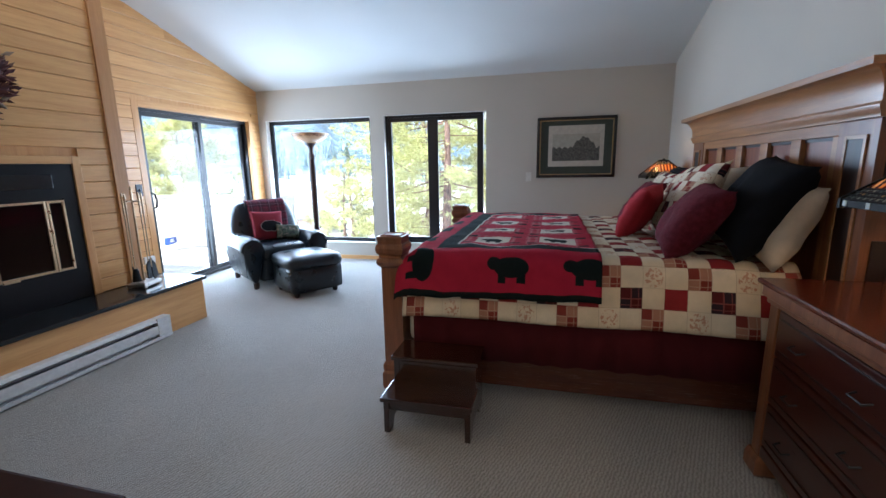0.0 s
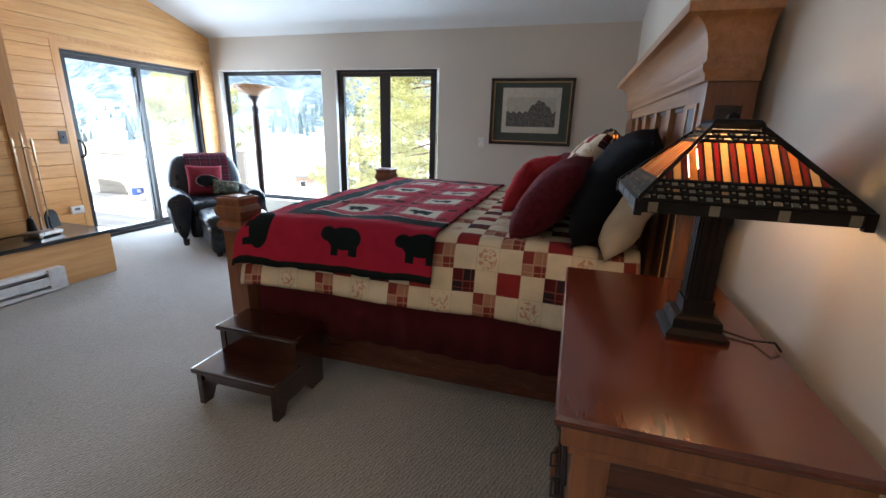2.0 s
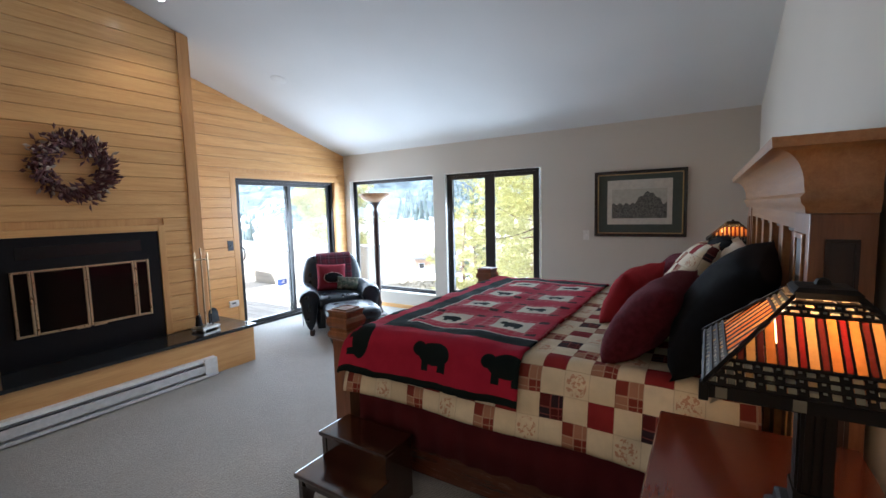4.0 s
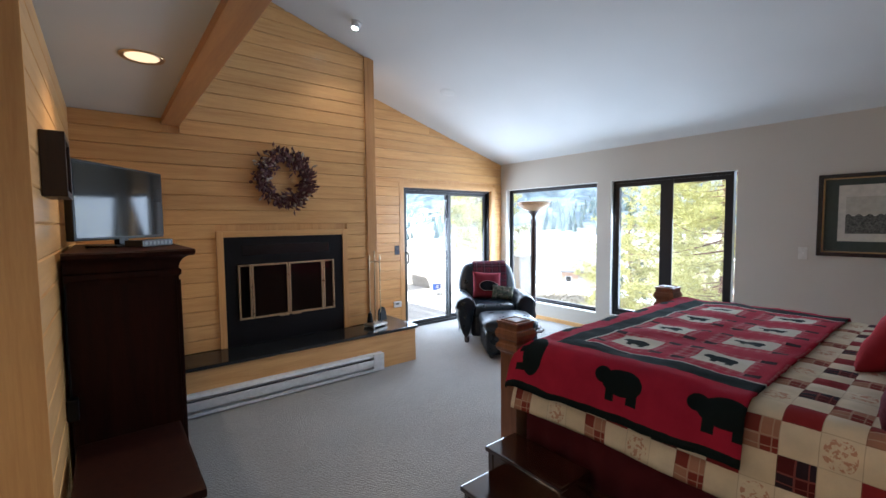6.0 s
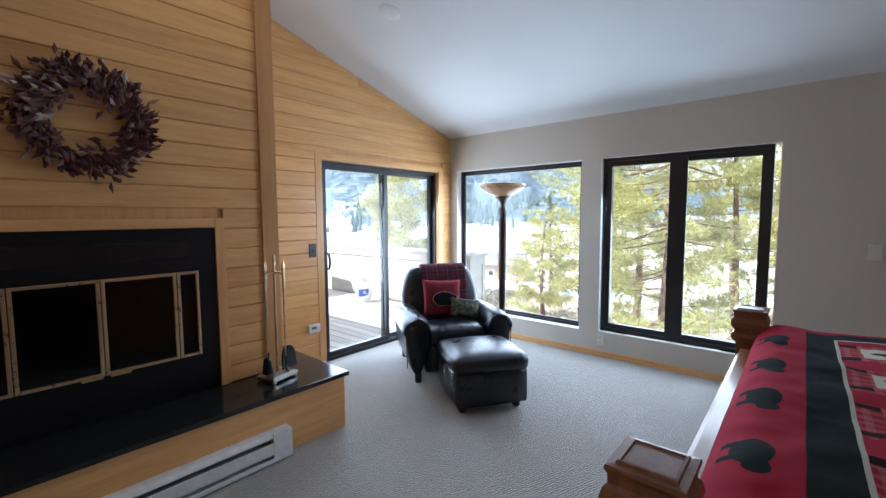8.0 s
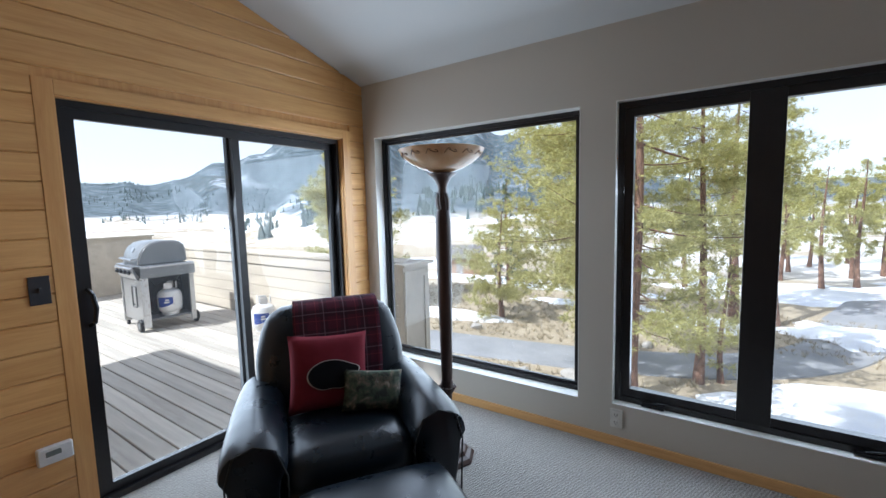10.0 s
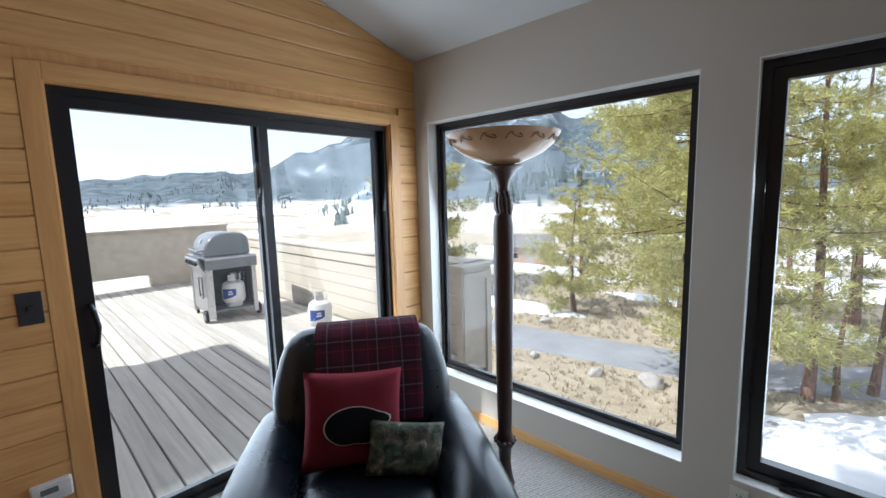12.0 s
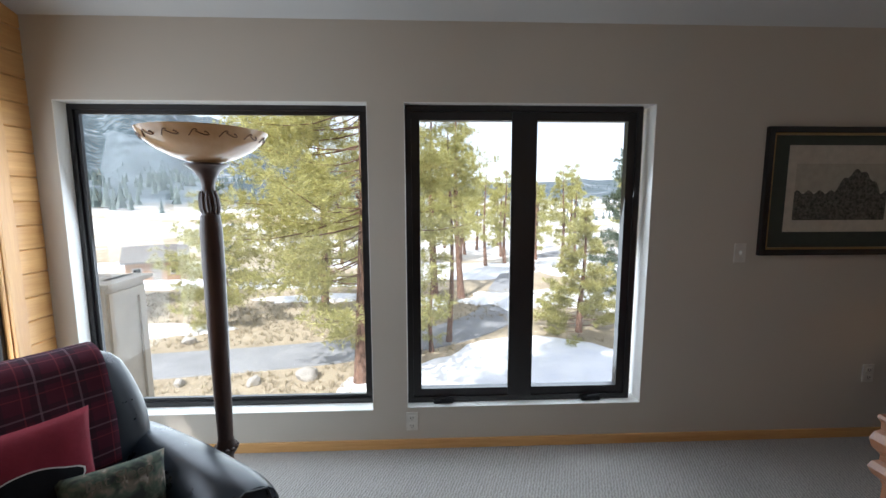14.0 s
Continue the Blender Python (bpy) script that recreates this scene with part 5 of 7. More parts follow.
# ---- framed pictures ----
def framed(name, label, w, h, bar, m, frame_mat, lip_mat, mat_mat):
    f = thing(name, label, "picture", m)
    part("frame", boxes((-w / 2, -0.028, -h / 2, -w / 2 + bar, 0, h / 2), (w / 2 - bar, -0.028, -h / 2, w / 2, 0, h / 2), (-w / 2 + bar, -0.028, -h / 2, w / 2 - bar, 0, -h / 2 + bar), (-w / 2 + bar, -0.028, h / 2 - bar, w / 2 - bar, 0, h / 2), bevel=0.005), frame_mat, f)
    a, c = w / 2 - bar, h / 2 - bar
    part("lip", boxes((-a, -0.022, -c, -a + 0.012, -0.006, c), (a - 0.012, -0.022, -c, a, -0.006, c), (-a + 0.012, -0.022, -c, a - 0.012, -0.006, -c + 0.012), (-a + 0.012, -0.022, c - 0.012, a - 0.012, -0.006, c), bevel=0.002), lip_mat, f)
    part("mount", boxes((-a + 0.01, -0.010, -c + 0.01, a - 0.01, -0.004, c - 0.01)), mat_mat, f)
    return f


GILT = metal("gilt_lip", (0.36, 0.25, 0.12), 0.4)
PAPER = plain("aged_paper", (0.50, 0.46, 0.38), 0.8)
pic = framed("framed_print", "black-framed landscape print with a dark green mount", 0.955, 0.750, 0.036, pose(0.419, FAR, 1.550), plain("black_gloss_frame", (0.012, 0.010, 0.010), 0.25), GILT, plain("green_mount", (0.045, 0.055, 0.042), 0.85))
part("sheet", boxes((-0.335, -0.0125, -0.235, 0.335, -0.0105, 0.270)), PAPER, pic, "pale printed sheet")
ink = Nodes("engraving_ink", (0.1, 0.1, 0.09), 0.85)
ink.color(ink.ramp(ink.noise(ink.coords(), 55, 5, 0.75), [(0.35, (0.025, 0.025, 0.02)), (0.62, (0.15, 0.145, 0.12))]))
bm = bmesh.new()
top_edge = [(-0.285 + 0.57 * i / 40, 0.0 + 0.012 * math.sin(i * 1.3) + 0.135 * max(0, 1 - abs(i - 27) / 9.5) ** 0.6) for i in range(41)]
vs = [bm.verts.new((x, -0.0136, z)) for x, z in top_edge] + [bm.verts.new((0.285, -0.0136, -0.165)), bm.verts.new((-0.285, -0.0136, -0.165))]
bm.faces.new(vs)
ext = bmesh.ops.extrude_face_region(bm, geom=list(bm.faces))
bmesh.ops.translate(bm, vec=(0, 0.001, 0), verts=[v for v in ext["geom"] if isinstance(v, bmesh.types.BMVert)])
bmesh.ops.recalc_face_normals(bm, faces=bm.faces)
part("landscape", bm, ink.mat, pic, "engraved dark trees and field")
part("sky_tint", boxes((-0.285, -0.0130, -0.002, 0.285, -0.0124, 0.165)), plain("print_sky", (0.40, 0.37, 0.30), 0.85), pic)

pic2 = framed("framed_card_sheet", "brown-framed print in a gilt lip with a grey mount", 0.62, 0.43, 0.034, pose(RIGHT, 1.745, 1.535, 0, 0, -90), wood("brown_frame", (0.11, 0.032, 0.018), (0.20, 0.065, 0.035), "x", 0.35), metal("broad_gilt", (0.42, 0.31, 0.15), 0.5), plain("grey_mount", (0.30, 0.29, 0.26), 0.85))
part("sheet", boxes((-0.18, -0.0125, -0.135, 0.18, -0.0105, 0.145)), plain("white_sheet", (0.62, 0.62, 0.60), 0.8), pic2, "white printed sheet")
part("print", boxes((-0.135, -0.0138, -0.095, 0.135, -0.0126, 0.105)), plain("grey_print", (0.33, 0.34, 0.30), 0.8), pic2)
for k in range(9):
    part("ornament", moved(boxes((-0.010, -0.0146, -0.006, 0.010, -0.0126, 0.006), bevel=0.002), pose(-0.160, 0, -0.11 + 0.03 * k)), plain("ornament_ink", (0.36, 0.37, 0.35), 0.8), pic2)

# ---- tall dresser with the television ----
dr = thing("tall_dresser", "tall dark cherry dresser with a heavy cornice", "dresser", pose(0, 0, 0))
dx0, dx1, dy0, dy1 = -2.84, -1.775, 1.015, 1.465
part("body", boxes((dx0, dy0, 0.22, dx1, dy1, 1.235)), DRESSER, dr)
part("corner_moulding", boxes((dx1 - 0.03, dy1, 0.22, dx1 + 0.006, dy1 + 0.02, 1.235), bevel=0.004), DRESSER, dr)
part("base", boxes((dx0 - 0.03, dy0, 0.10, dx1 + 0.03, dy1 + 0.055, 0.215), bevel=0.012), DRESSER, dr)
part("base_moulding", boxes((dx0 - 0.015, dy0, 0.215, dx1 + 0.015, dy1 + 0.030, 0.245), bevel=0.010), DRESSER, dr)
for x in (dx0 + 0.03, dx1 - 0.03):
    for y in (dy0 + 0.07, dy1 - 0.02):
        part("foot", moved(square_stack([(0.050, 0.0), (0.066, 0.02), (0.070, 0.06), (0.060, 0.0995)]), pose(x, y, 0)), DRESSER, dr)
bm = bmesh.new()
steps = [(0.0, 1.235), (0.010, 1.236), (0.012, 1.258), (0.022, 1.268), (0.022, 1.292), (0.012, 1.298)] + [(0.012 + 0.060 * (1 - math.cos(a)), 1.298 + 0.070 * math.sin(a)) for a in [math.pi / 2 * i / 6 for i in range(1, 7)]] + [(0.080, 1.372), (0.084, 1.392), (0.078, 1.400)]
rings = [[bm.verts.new(c) for c in ((dx0 - o, dy0, z), (dx1 + o, dy0, z), (dx1 + o, dy1 + o, z), (dx0 - o, dy1 + o, z))] for o, z in steps]
for a, b in zip(rings, rings[1:]):
    for i in range(4):
        bm.faces.new((a[i], a[(i + 1) % 4], b[(i + 1) % 4], b[i]))
bm.faces.new(list(reversed(rings[0]))), bm.faces.new(rings[-1])
bmesh.ops.recalc_face_normals(bm, faces=bm.faces)
part("cornice", bm, DRESSER, dr, "stepped cove cornice", smooth=True)
for k in range(5):
    z0 = 0.26 + 0.192 * k
    d = part("drawer", boxes((dx0 + 0.05, dy1, z0, dx1 - 0.05, dy1 + 0.014, z0 + 0.180), bevel=0.005), DRESSER, dr)
    for x in (dx0 + 0.30, dx1 - 0.30):
        part("pull", tube([(x - 0.04, dy1 + 0.013, z0 + 0.10), (x - 0.035, dy1 + 0.04, z0 + 0.09), (x + 0.035, dy1 + 0.04, z0 + 0.09), (x + 0.04, dy1 + 0.013, z0 + 0.10)], 0.004), NICKEL, d)
tv_m = pose(-2.355, 1.258, 1.400, 0, 0, 180 - 36.4)
tv = thing("television", "switched-off flat television on the dresser", "television", tv_m)
part("panel", boxes((-0.375, -0.022, 0.045, 0.375, 0.022, 0.478), bevel=0.006), BLACK, tv, "thin black casing")
part("screen", boxes((-0.362, -0.0235, 0.062, 0.362, -0.0215, 0.466)), plain("dark_screen", (0.010, 0.013, 0.015), 0.06, 0.28), tv, "dark glossy screen")
part("stand", boxes((-0.17, -0.09, 0.0, 0.17, 0.09, 0.012), (-0.04, -0.012, 0.012, 0.04, 0.02, 0.06), bevel=0.004), BLACK, tv)
box_m = pose(-2.20, 1.36, 1.400, 0, 0, 180 - 36.4)
stb = thing("set_top_box", "black set-top box with vent holes", "set-top box", box_m)
part("case", boxes((-0.14, -0.08, 0.004, 0.14, 0.02, 0.042), bevel=0.003), BLACK, stb)
for k in range(7):
    part("vent", boxes((-0.12 + 0.036 * k, -0.0815, 0.012, -0.10 + 0.036 * k, -0.0795, 0.034)), plain("vent_grey", (0.10, 0.10, 0.10), 0.5), stb)
sh = thing("shadow_box_frame", "deep black shadow-box frame on the fir boarding", "wall frame", pose(-1.47, NOOK_Y + 0.02, 1.765, 0, 0, 180))
part("frame", boxes((-0.14, -0.075, -0.125, -0.115, 0, 0.125), (0.115, -0.075, -0.125, 0.14, 0, 0.125), (-0.115, -0.075, -0.125, 0.115, 0, -0.10), (-0.115, -0.075, 0.10, 0.115, 0, 0.125), bevel=0.003), BLACKWOOD, sh)
part("backing", boxes((-0.115, -0.030, -0.10, 0.115, -0.024, 0.10)), plain("brown_backing", (0.10, 0.07, 0.05), 0.7), sh, "brown backing")
part("cord", tube([(-1.80, 1.03, 1.38), (-1.765, 1.02, 1.25), (-1.75, 1.015, 0.95), (-1.76, 1.02, 0.60)], 0.005, 6), BLACK, dr)
bench = thing("bench", "low dark wooden bench against the fir boarding", "bench", pose(0, 0, 0))
part("seat", boxes((-1.70, 1.03, 0.462, -0.955, 1.445, 0.500), bevel=0.010), DRESSER, bench, "dark polished seat board")
part("apron", boxes((-1.66, 1.395, 0.39, -1.0, 1.415, 0.461)), DRESSER, bench)
part("back_apron", boxes((-1.66, 1.06, 0.39, -1.0, 1.08, 0.461)), DRESSER, bench)
for x in (-1.64, -1.02):
    for y in (1.07, 1.40):
        part("leg", moved(square_stack([(0.024, 0.0), (0.020, 0.03), (0.026, 0.20), (0.030, 0.4615)]), pose(x, y, 0)), DRESSER, bench)
part("stretcher", boxes((-1.655, 1.22, 0.14, -1.005, 1.25, 0.18), bevel=0.005), DRESSER, bench)
adapter = single("power_adapter", boxes((-1.745, 1.002, 0.62, -1.695, 1.045, 0.72), bevel=0.008), BLACK, "black power adapter plugged in beside the dresser", "power adapter")


# ---- leather recliner ----
CHAIR = pose(-3.215, 5.245, 0, 0, 0, 55)
chair = thing("recliner", "black leather armchair with rolled arms", "armchair", CHAIR)
SEW = plain("black_piping", (0.006, 0.006, 0.007), 0.5)


def soft_box(x0, y0, z0, x1, y1, z1, r, bulge=0.0, cuts=5):
    """An upholstered block: rounded all round, with bulging faces."""
    bm = boxes((x0, y0, z0, x1, y1, z1))
    bmesh.ops.subdivide_edges(bm, edges=bm.edges, cuts=cuts, use_grid_fill=True)
    c, h = Vector(((x0 + x1) / 2, (y0 + y1) / 2, (z0 + z1) / 2)), Vector(((x1 - x0) / 2, (y1 - y0) / 2, (z1 - z0) / 2))
    for v in bm.verts:
        d = v.co - c
        inner = Vector([max(-h[i] + r, min(h[i] - r, d[i])) for i in range(3)])
        off = d - inner
        if off.length > 1e-6:
            # boxed corners become round
            d = inner + off.normalized() * min(r, max(abs(off.x), abs(off.y), abs(off.z)))
        e = [d[i] / h[i] for i in range(3)]
        for i in range(3):
            j, k = (i + 1) % 3, (i + 2) % 3
            d[i] += bulge * e[i] * (1 - min(1, e[j] ** 2)) * (1 - min(1, e[k] ** 2))
        v.co = c + d
    return bm


part("base", soft_box(-0.30, -0.40, 0.07, 0.30, 0.34, 0.33, 0.02, 0.0), LEATHER, chair, smooth="all")
part("seat", soft_box(-0.275, -0.43, 0.31, 0.275, 0.20, 0.475, 0.055, 0.02, 7), LEATHER, chair, "padded leather seat cushion", smooth="all")


def arm(side):
    """A rolled arm: a fat roll over a side panel, narrowing to the back."""
    bm = bmesh.new()
    rings = []
    n = 22
    ys = [-0.46, -0.452, -0.43, -0.36, -0.20, 0.0, 0.20, 0.34, 0.38]
    for i, y in enumerate(ys):
        f = (0.80, 0.92, 0.98, 1.0, 1.0, 0.98, 0.92, 0.84, 0.70)[i]
        top = 0.60 - 0.02 * max(0, y) - 0.015 * (y < -0.4)
        ring_ = []
        for k in range(n):
            a = 2 * math.pi * k / n
            ca, sa = math.cos(a), math.sin(a)
            if sa > -0.25:
                rx, rz = 0.130 * f, 0.125 * f
                x, z = rx * ca, top - 0.125 + rz * sa
            else:
                x = 0.105 * f * ca * (1.0 + 0.05 * sa) / 0.97
                z = 0.08 + (top - 0.125 - 0.03 - 0.08) * (1 + sa) / 0.75 * 1.0
            ring_.append(bm.verts.new((side * (0.385 + x), y, z)))
        rings.append(ring_)
    for a, b in zip(rings, rings[1:]):
        for k in range(n):
            bm.faces.new((a[k], a[(k + 1) % n], b[(k + 1) % n], b[k]))
    bm.faces.new(rings[0]), bm.faces.new(rings[-1])
    bmesh.ops.recalc_face_normals(bm, faces=bm.faces)
    return bm


for s in (-1, 1):
    am = part("arm", arm(s), LEATHER, chair, "rolled leather arm", smooth=True)
    part("seam", tube([(s * 0.262, -0.462, 0.16), (s * 0.258, -0.464, 0.44), (s * 0.30, -0.463, 0.555), (s * 0.375, -0.463, 0.585), (s * 0.45, -0.463, 0.555), (s * 0.485, -0.464, 0.44), (s * 0.475, -0.462, 0.16)], 0.004, 6), SEW, am)
    for y in (-0.40, 0.32):
        part("foot", moved(lathe([(0.022, 0.0), (0.030, 0.01), (0.034, 0.075)], 14), pose(s * 0.37, y, 0)), BLACKWOOD, chair)
bm = soft_box(-0.365, -0.10, 0.0, 0.365, 0.10, 0.585, 0.085, 0.03, 9)
for v in bm.verts:
    z = v.co.z / 0.585
    v.co.x *= 1.0 - 0.10 * max(0, z - 0.55) ** 1.0 * 2 + 0.03 * math.sin(math.pi * z)
part("backrest", moved(bm, pose(0, 0.215, 0.36, -15, 0, 0)), LEATHER, chair, "tall padded leather back", smooth="all")
part("seam", moved(tube([(-0.350, 0.005, 0.15), (-0.365, 0.004, 0.39), (-0.318, 0.003, 0.545), (-0.24, 0.003, 0.588), (0.24, 0.003, 0.588), (0.318, 0.003, 0.545), (0.365, 0.004, 0.39), (0.350, 0.005, 0.15)], 0.006, 6), pose(0, 0.215, 0.36, -15, 0, 0)), SEW, chair)

ott = thing("ottoman", "black leather ottoman in front of the armchair", "ottoman", pose(-2.505, 4.815, 0, 0, 0, 55))
part("body", soft_box(-0.285, -0.30, 0.05, 0.285, 0.275, 0.33, 0.03, 0.006), LEATHER, ott, smooth="all")
part("cushion", soft_box(-0.295, -0.315, 0.30, 0.295, 0.285, 0.435, 0.055, 0.022, 7), LEATHER, ott, "padded top cushion", smooth="all")
for sx in (-1, 1):
    for sy in (-1, 1):
        part("foot", moved(lathe([(0.020, 0.0), (0.028, 0.01), (0.030, 0.06)], 12), pose(sx * 0.22, sy * 0.22, 0)), BLACKWOOD, ott)


def plaid_mat():
    m = Nodes("maroon_plaid", (0.12, 0.02, 0.03), 0.95)
    u, v = uv_nodes(m)
    col = (0.090, 0.022, 0.036)
    pu, _ = cell(m, u, 0.105)
    pv, _ = cell(m, v, 0.105)
    col = m.mix(m.math("MULTIPLY", between(m, pu, 0.03, 0.07), 0.55), col, (0.035, 0.022, 0.030))
    col = m.mix(m.math("MULTIPLY", between(m, pv, 0.03, 0.07), 0.55), col, (0.035, 0.022, 0.030))
    for w in (pu, pv):
        col = m.mix(m.math("MULTIPLY", between(m, w, 0.047, 0.053), 0.45), col, (0.26, 0.17, 0.20))
        col = m.mix(m.math("MULTIPLY", between(m, w, 0.008, 0.012), 0.5), col, (0.24, 0.05, 0.06))
    return woolly(m, col, 0.5)


def back_cover(u, s):
    """Over the top of the chair's back: s from the front hem up, over and down behind."""
    up = 0.36
    if s < up:
        y, z = -0.118 - 0.012 * math.sin(math.pi * s / up), 0.525 - (up - s)
    elif s < up + 0.30:
        a = (s - up) / 0.30 * math.pi
        y, z = -0.118 * math.cos(a), 0.525 + 0.088 * math.sin(a)
    else:
        y, z = 0.118, 0.525 - (s - up - 0.30)
    x = (u - 0.225) * (1 + 0.04 * math.sin(s * 5))
    n = noise.noise(Vector((u * 7, s * 7, 3)))
    return (x, y - 0.006 * n - 0.006, z + 0.004 * n)


bm = moved(cloth(0.0, 0.45, 0.0, 0.86, 0.02, back_cover), pose(0, 0, 0))
cover = single("plaid_blanket", bm, plaid_mat(), "folded maroon plaid blanket over the chair back", "blanket", CHAIR @ pose(0.03, 0.215, 0.36, -15, 0, 0), smooth="all")
sol = cover.modifiers.new("thickness", "SOLIDIFY")
sol.thickness, sol.offset = 0.012, 1
cush = thing("cushion", "dark red square cushion with an outlined black motif", "cushion", CHAIR @ pose(-0.045, 0.005, 0.660, -20, 4, 4))
part("cover", cushion(0.40, 0.38, 0.13, 14, 2.8, 0.008, 3), fabric("wine_red_wool", (0.16, 0.017, 0.027), 500, 0.15, 0.5, 0.1), cush, smooth="all")


def motif(parent, k, size, thick, outline):
    """A plain rounded motif lying on the cushion in two layers, a light edge under a dark body."""
    for name, grow, lift, material in (("motif_edge", 1.0, 0.004, outline), ("motif", 0.95, 0.007, FUR_BLACK)):
        bm = bmesh.new()
        n, rings, prev = 40, 8, None
        for q in range(rings + 1):
            cur = []
            for i in range(n):
                a = 2 * math.pi * i / n
                bump_ = 0.26 * math.exp(-((a - 0.30) / 0.30) ** 2) - 0.16 * math.exp(-((a - 4.71) / 0.30) ** 2)
                x, z = [k * grow * (1 + bump_) * q / rings * c for c in (0.125 * math.cos(a), 0.078 * math.sin(a) - 0.0)]
                z -= 0.02
                u, v = x / (size[0] / 2), z / (size[1] / 2)
                full = max(0.0, (1 - abs(u) ** 2.8) * (1 - abs(v) ** 2.8)) ** 0.5
                cur.append(bm.verts.new((x, -(thick / 2 * full + 0.009 * full + lift), z)))
            if prev:
                for i in range(n):
                    bm.faces.new((prev[i], prev[(i + 1) % n], cur[(i + 1) % n], cur[i]))
            prev = cur
        bmesh.ops.remove_doubles(bm, verts=bm.verts, dist=1e-5)
        bmesh.ops.recalc_face_normals(bm, faces=bm.faces)
        part(name, bm, material, parent, smooth="all")


motif(cush, 0.95, (0.40, 0.38), 0.13, plain("cream_stitch", (0.50, 0.46, 0.42), 0.8))
camo = Nodes("camouflage_cloth", (0.08, 0.08, 0.05), 0.9)
camo.color(camo.ramp(camo.noise(camo.coords(), 22, 3, 0.5, 0.6), [(0.38, (0.015, 0.018, 0.014)), (0.50, (0.050, 0.070, 0.045)), (0.62, (0.14, 0.11, 0.08)), (0.72, (0.36, 0.32, 0.27))]))
small = thing("small_cushion", "small camouflage cushion with stitched lettering", "cushion", CHAIR @ pose(0.150, -0.12, 0.578, -30, 8, -3))
part("cover", cushion(0.30, 0.20, 0.10, 12, 2.8, 0.006, 8), camo.mat, small, smooth="all")
txt = bpy.data.curves.new("lettering", "FONT")
txt.body, txt.size, txt.extrude, txt.align_x = "Eat Sleep", 0.050, 0.002, "CENTER"
deps = bpy.context.evaluated_depsgraph_get()
tob = bpy.data.objects.new("lettering_source", txt)
scene.collection.objects.link(tob)
bpy.context.view_layer.update()
letters = bpy.data.meshes.new_from_object(tob.evaluated_get(bpy.context.evaluated_depsgraph_get()))
bpy.data.objects.remove(tob)
letters.materials.clear()
letters.materials.append(plain("stitched_thread", (0.10, 0.085, 0.06), 0.8))
lo = new("lettering", letters)
lo.parent = small
lo.matrix_basis = pose(0.0, -0.052, 0.035, 90, 0, 0)
tagged(lo, "dark stitched lettering")

# ---- floor lamp ----
fl = thing("floor_lamp", "tall torchiere with a turned dark column and amber glass bowl", "floor lamp", pose(-2.925, 5.80, 0))
TURNED = wood("dark_turned_wood", (0.030, 0.015, 0.012), (0.075, 0.040, 0.030), "z", 0.35)
part("base", lathe([(0.150, 0.0), (0.155, 0.012), (0.140, 0.030), (0.115, 0.040), (0.105, 0.060), (0.070, 0.080), (0.050, 0.110), (0.040, 0.14)], 8), TURNED, fl, "stepped carved base")
part("stem", lathe([(0.036, 0.14), (0.030, 0.18), (0.044, 0.22), (0.032, 0.26), (0.026, 0.33), (0.030, 0.39), (0.042, 0.41), (0.045, 0.43), (0.036, 0.45), (0.032, 0.47)], 20), TURNED, fl, smooth=True)
part("beaded_ring", joined(*[moved(lathe([(0.001, -0.010), (0.009, -0.004), (0.009, 0.004), (0.001, 0.010)], 8), pose(0.044 * math.cos(k * math.pi / 6), 0.044 * math.sin(k * math.pi / 6), 0.43)) for k in range(12)]), TURNED, fl, smooth=True)
part("column", lathe([(0.031, 0.47), (0.034, 0.60), (0.040, 0.95), (0.044, 1.25), (0.043, 1.40), (0.037, 1.455)], 24), TURNED, fl, "reeded tapering column", smooth=True)
part("leaf_collar", joined(*[moved(lathe([(0.004, -0.050), (0.013, -0.020), (0.012, 0.015), (0.002, 0.050)], 8), pose(0.029 * math.cos(k * math.pi / 5), 0.029 * math.sin(k * math.pi / 5), 1.505, 8, 0, 0)) for k in range(10)]), TURNED, fl, "carved leaf collar", smooth=True)
part("neck", lathe([(0.028, 1.455), (0.026, 1.55), (0.024, 1.575), (0.030, 1.60), (0.052, 1.635), (0.082, 1.655), (0.084, 1.662), (0.05, 1.664)], 20), TURNED, fl, "flared neck", smooth=True)
bowl = Nodes("amber_bowl_glass", (0.60, 0.42, 0.26), 0.12)
bv = bowl.coords()
bowl.color(bowl.ramp(bowl.noise(bv, 6, 4, 0.6, 1.2), [(0.3, (0.50, 0.33, 0.18)), (0.7, (0.74, 0.58, 0.40))]))
tr = bowl.nt.nodes.new("ShaderNodeBsdfTranslucent")
tr.inputs[0].default_value = (0.72, 0.52, 0.32, 1)
mx = bowl.nt.nodes.new("ShaderNodeMixShader")
mx.inputs[0].default_value = 0.45
bowl.link(bowl.bsdf.outputs[0], mx.inputs[1]), bowl.link(tr.outputs[0], mx.inputs[2])
bowl.link(mx.outputs[0], bowl.nt.nodes["Material Output"].inputs[0])
prof = [(0.030, 1.664), (0.075, 1.672), (0.130, 1.695), (0.185, 1.730), (0.225, 1.770), (0.247, 1.808), (0.252, 1.820), (0.246, 1.822), (0.220, 1.776), (0.180, 1.737), (0.125, 1.702), (0.070, 1.680), (0.028, 1.674)]
prof = [(rad_ * 0.94, 1.664 + (z - 1.664) * 0.80) for rad_, z in prof]
bw = part("bowl", lathe(prof, 48), bowl.mat, fl, "marbled amber glass bowl", smooth=True)
SCROLL = plain("bronze_scroll", (0.16, 0.085, 0.04), 0.5)
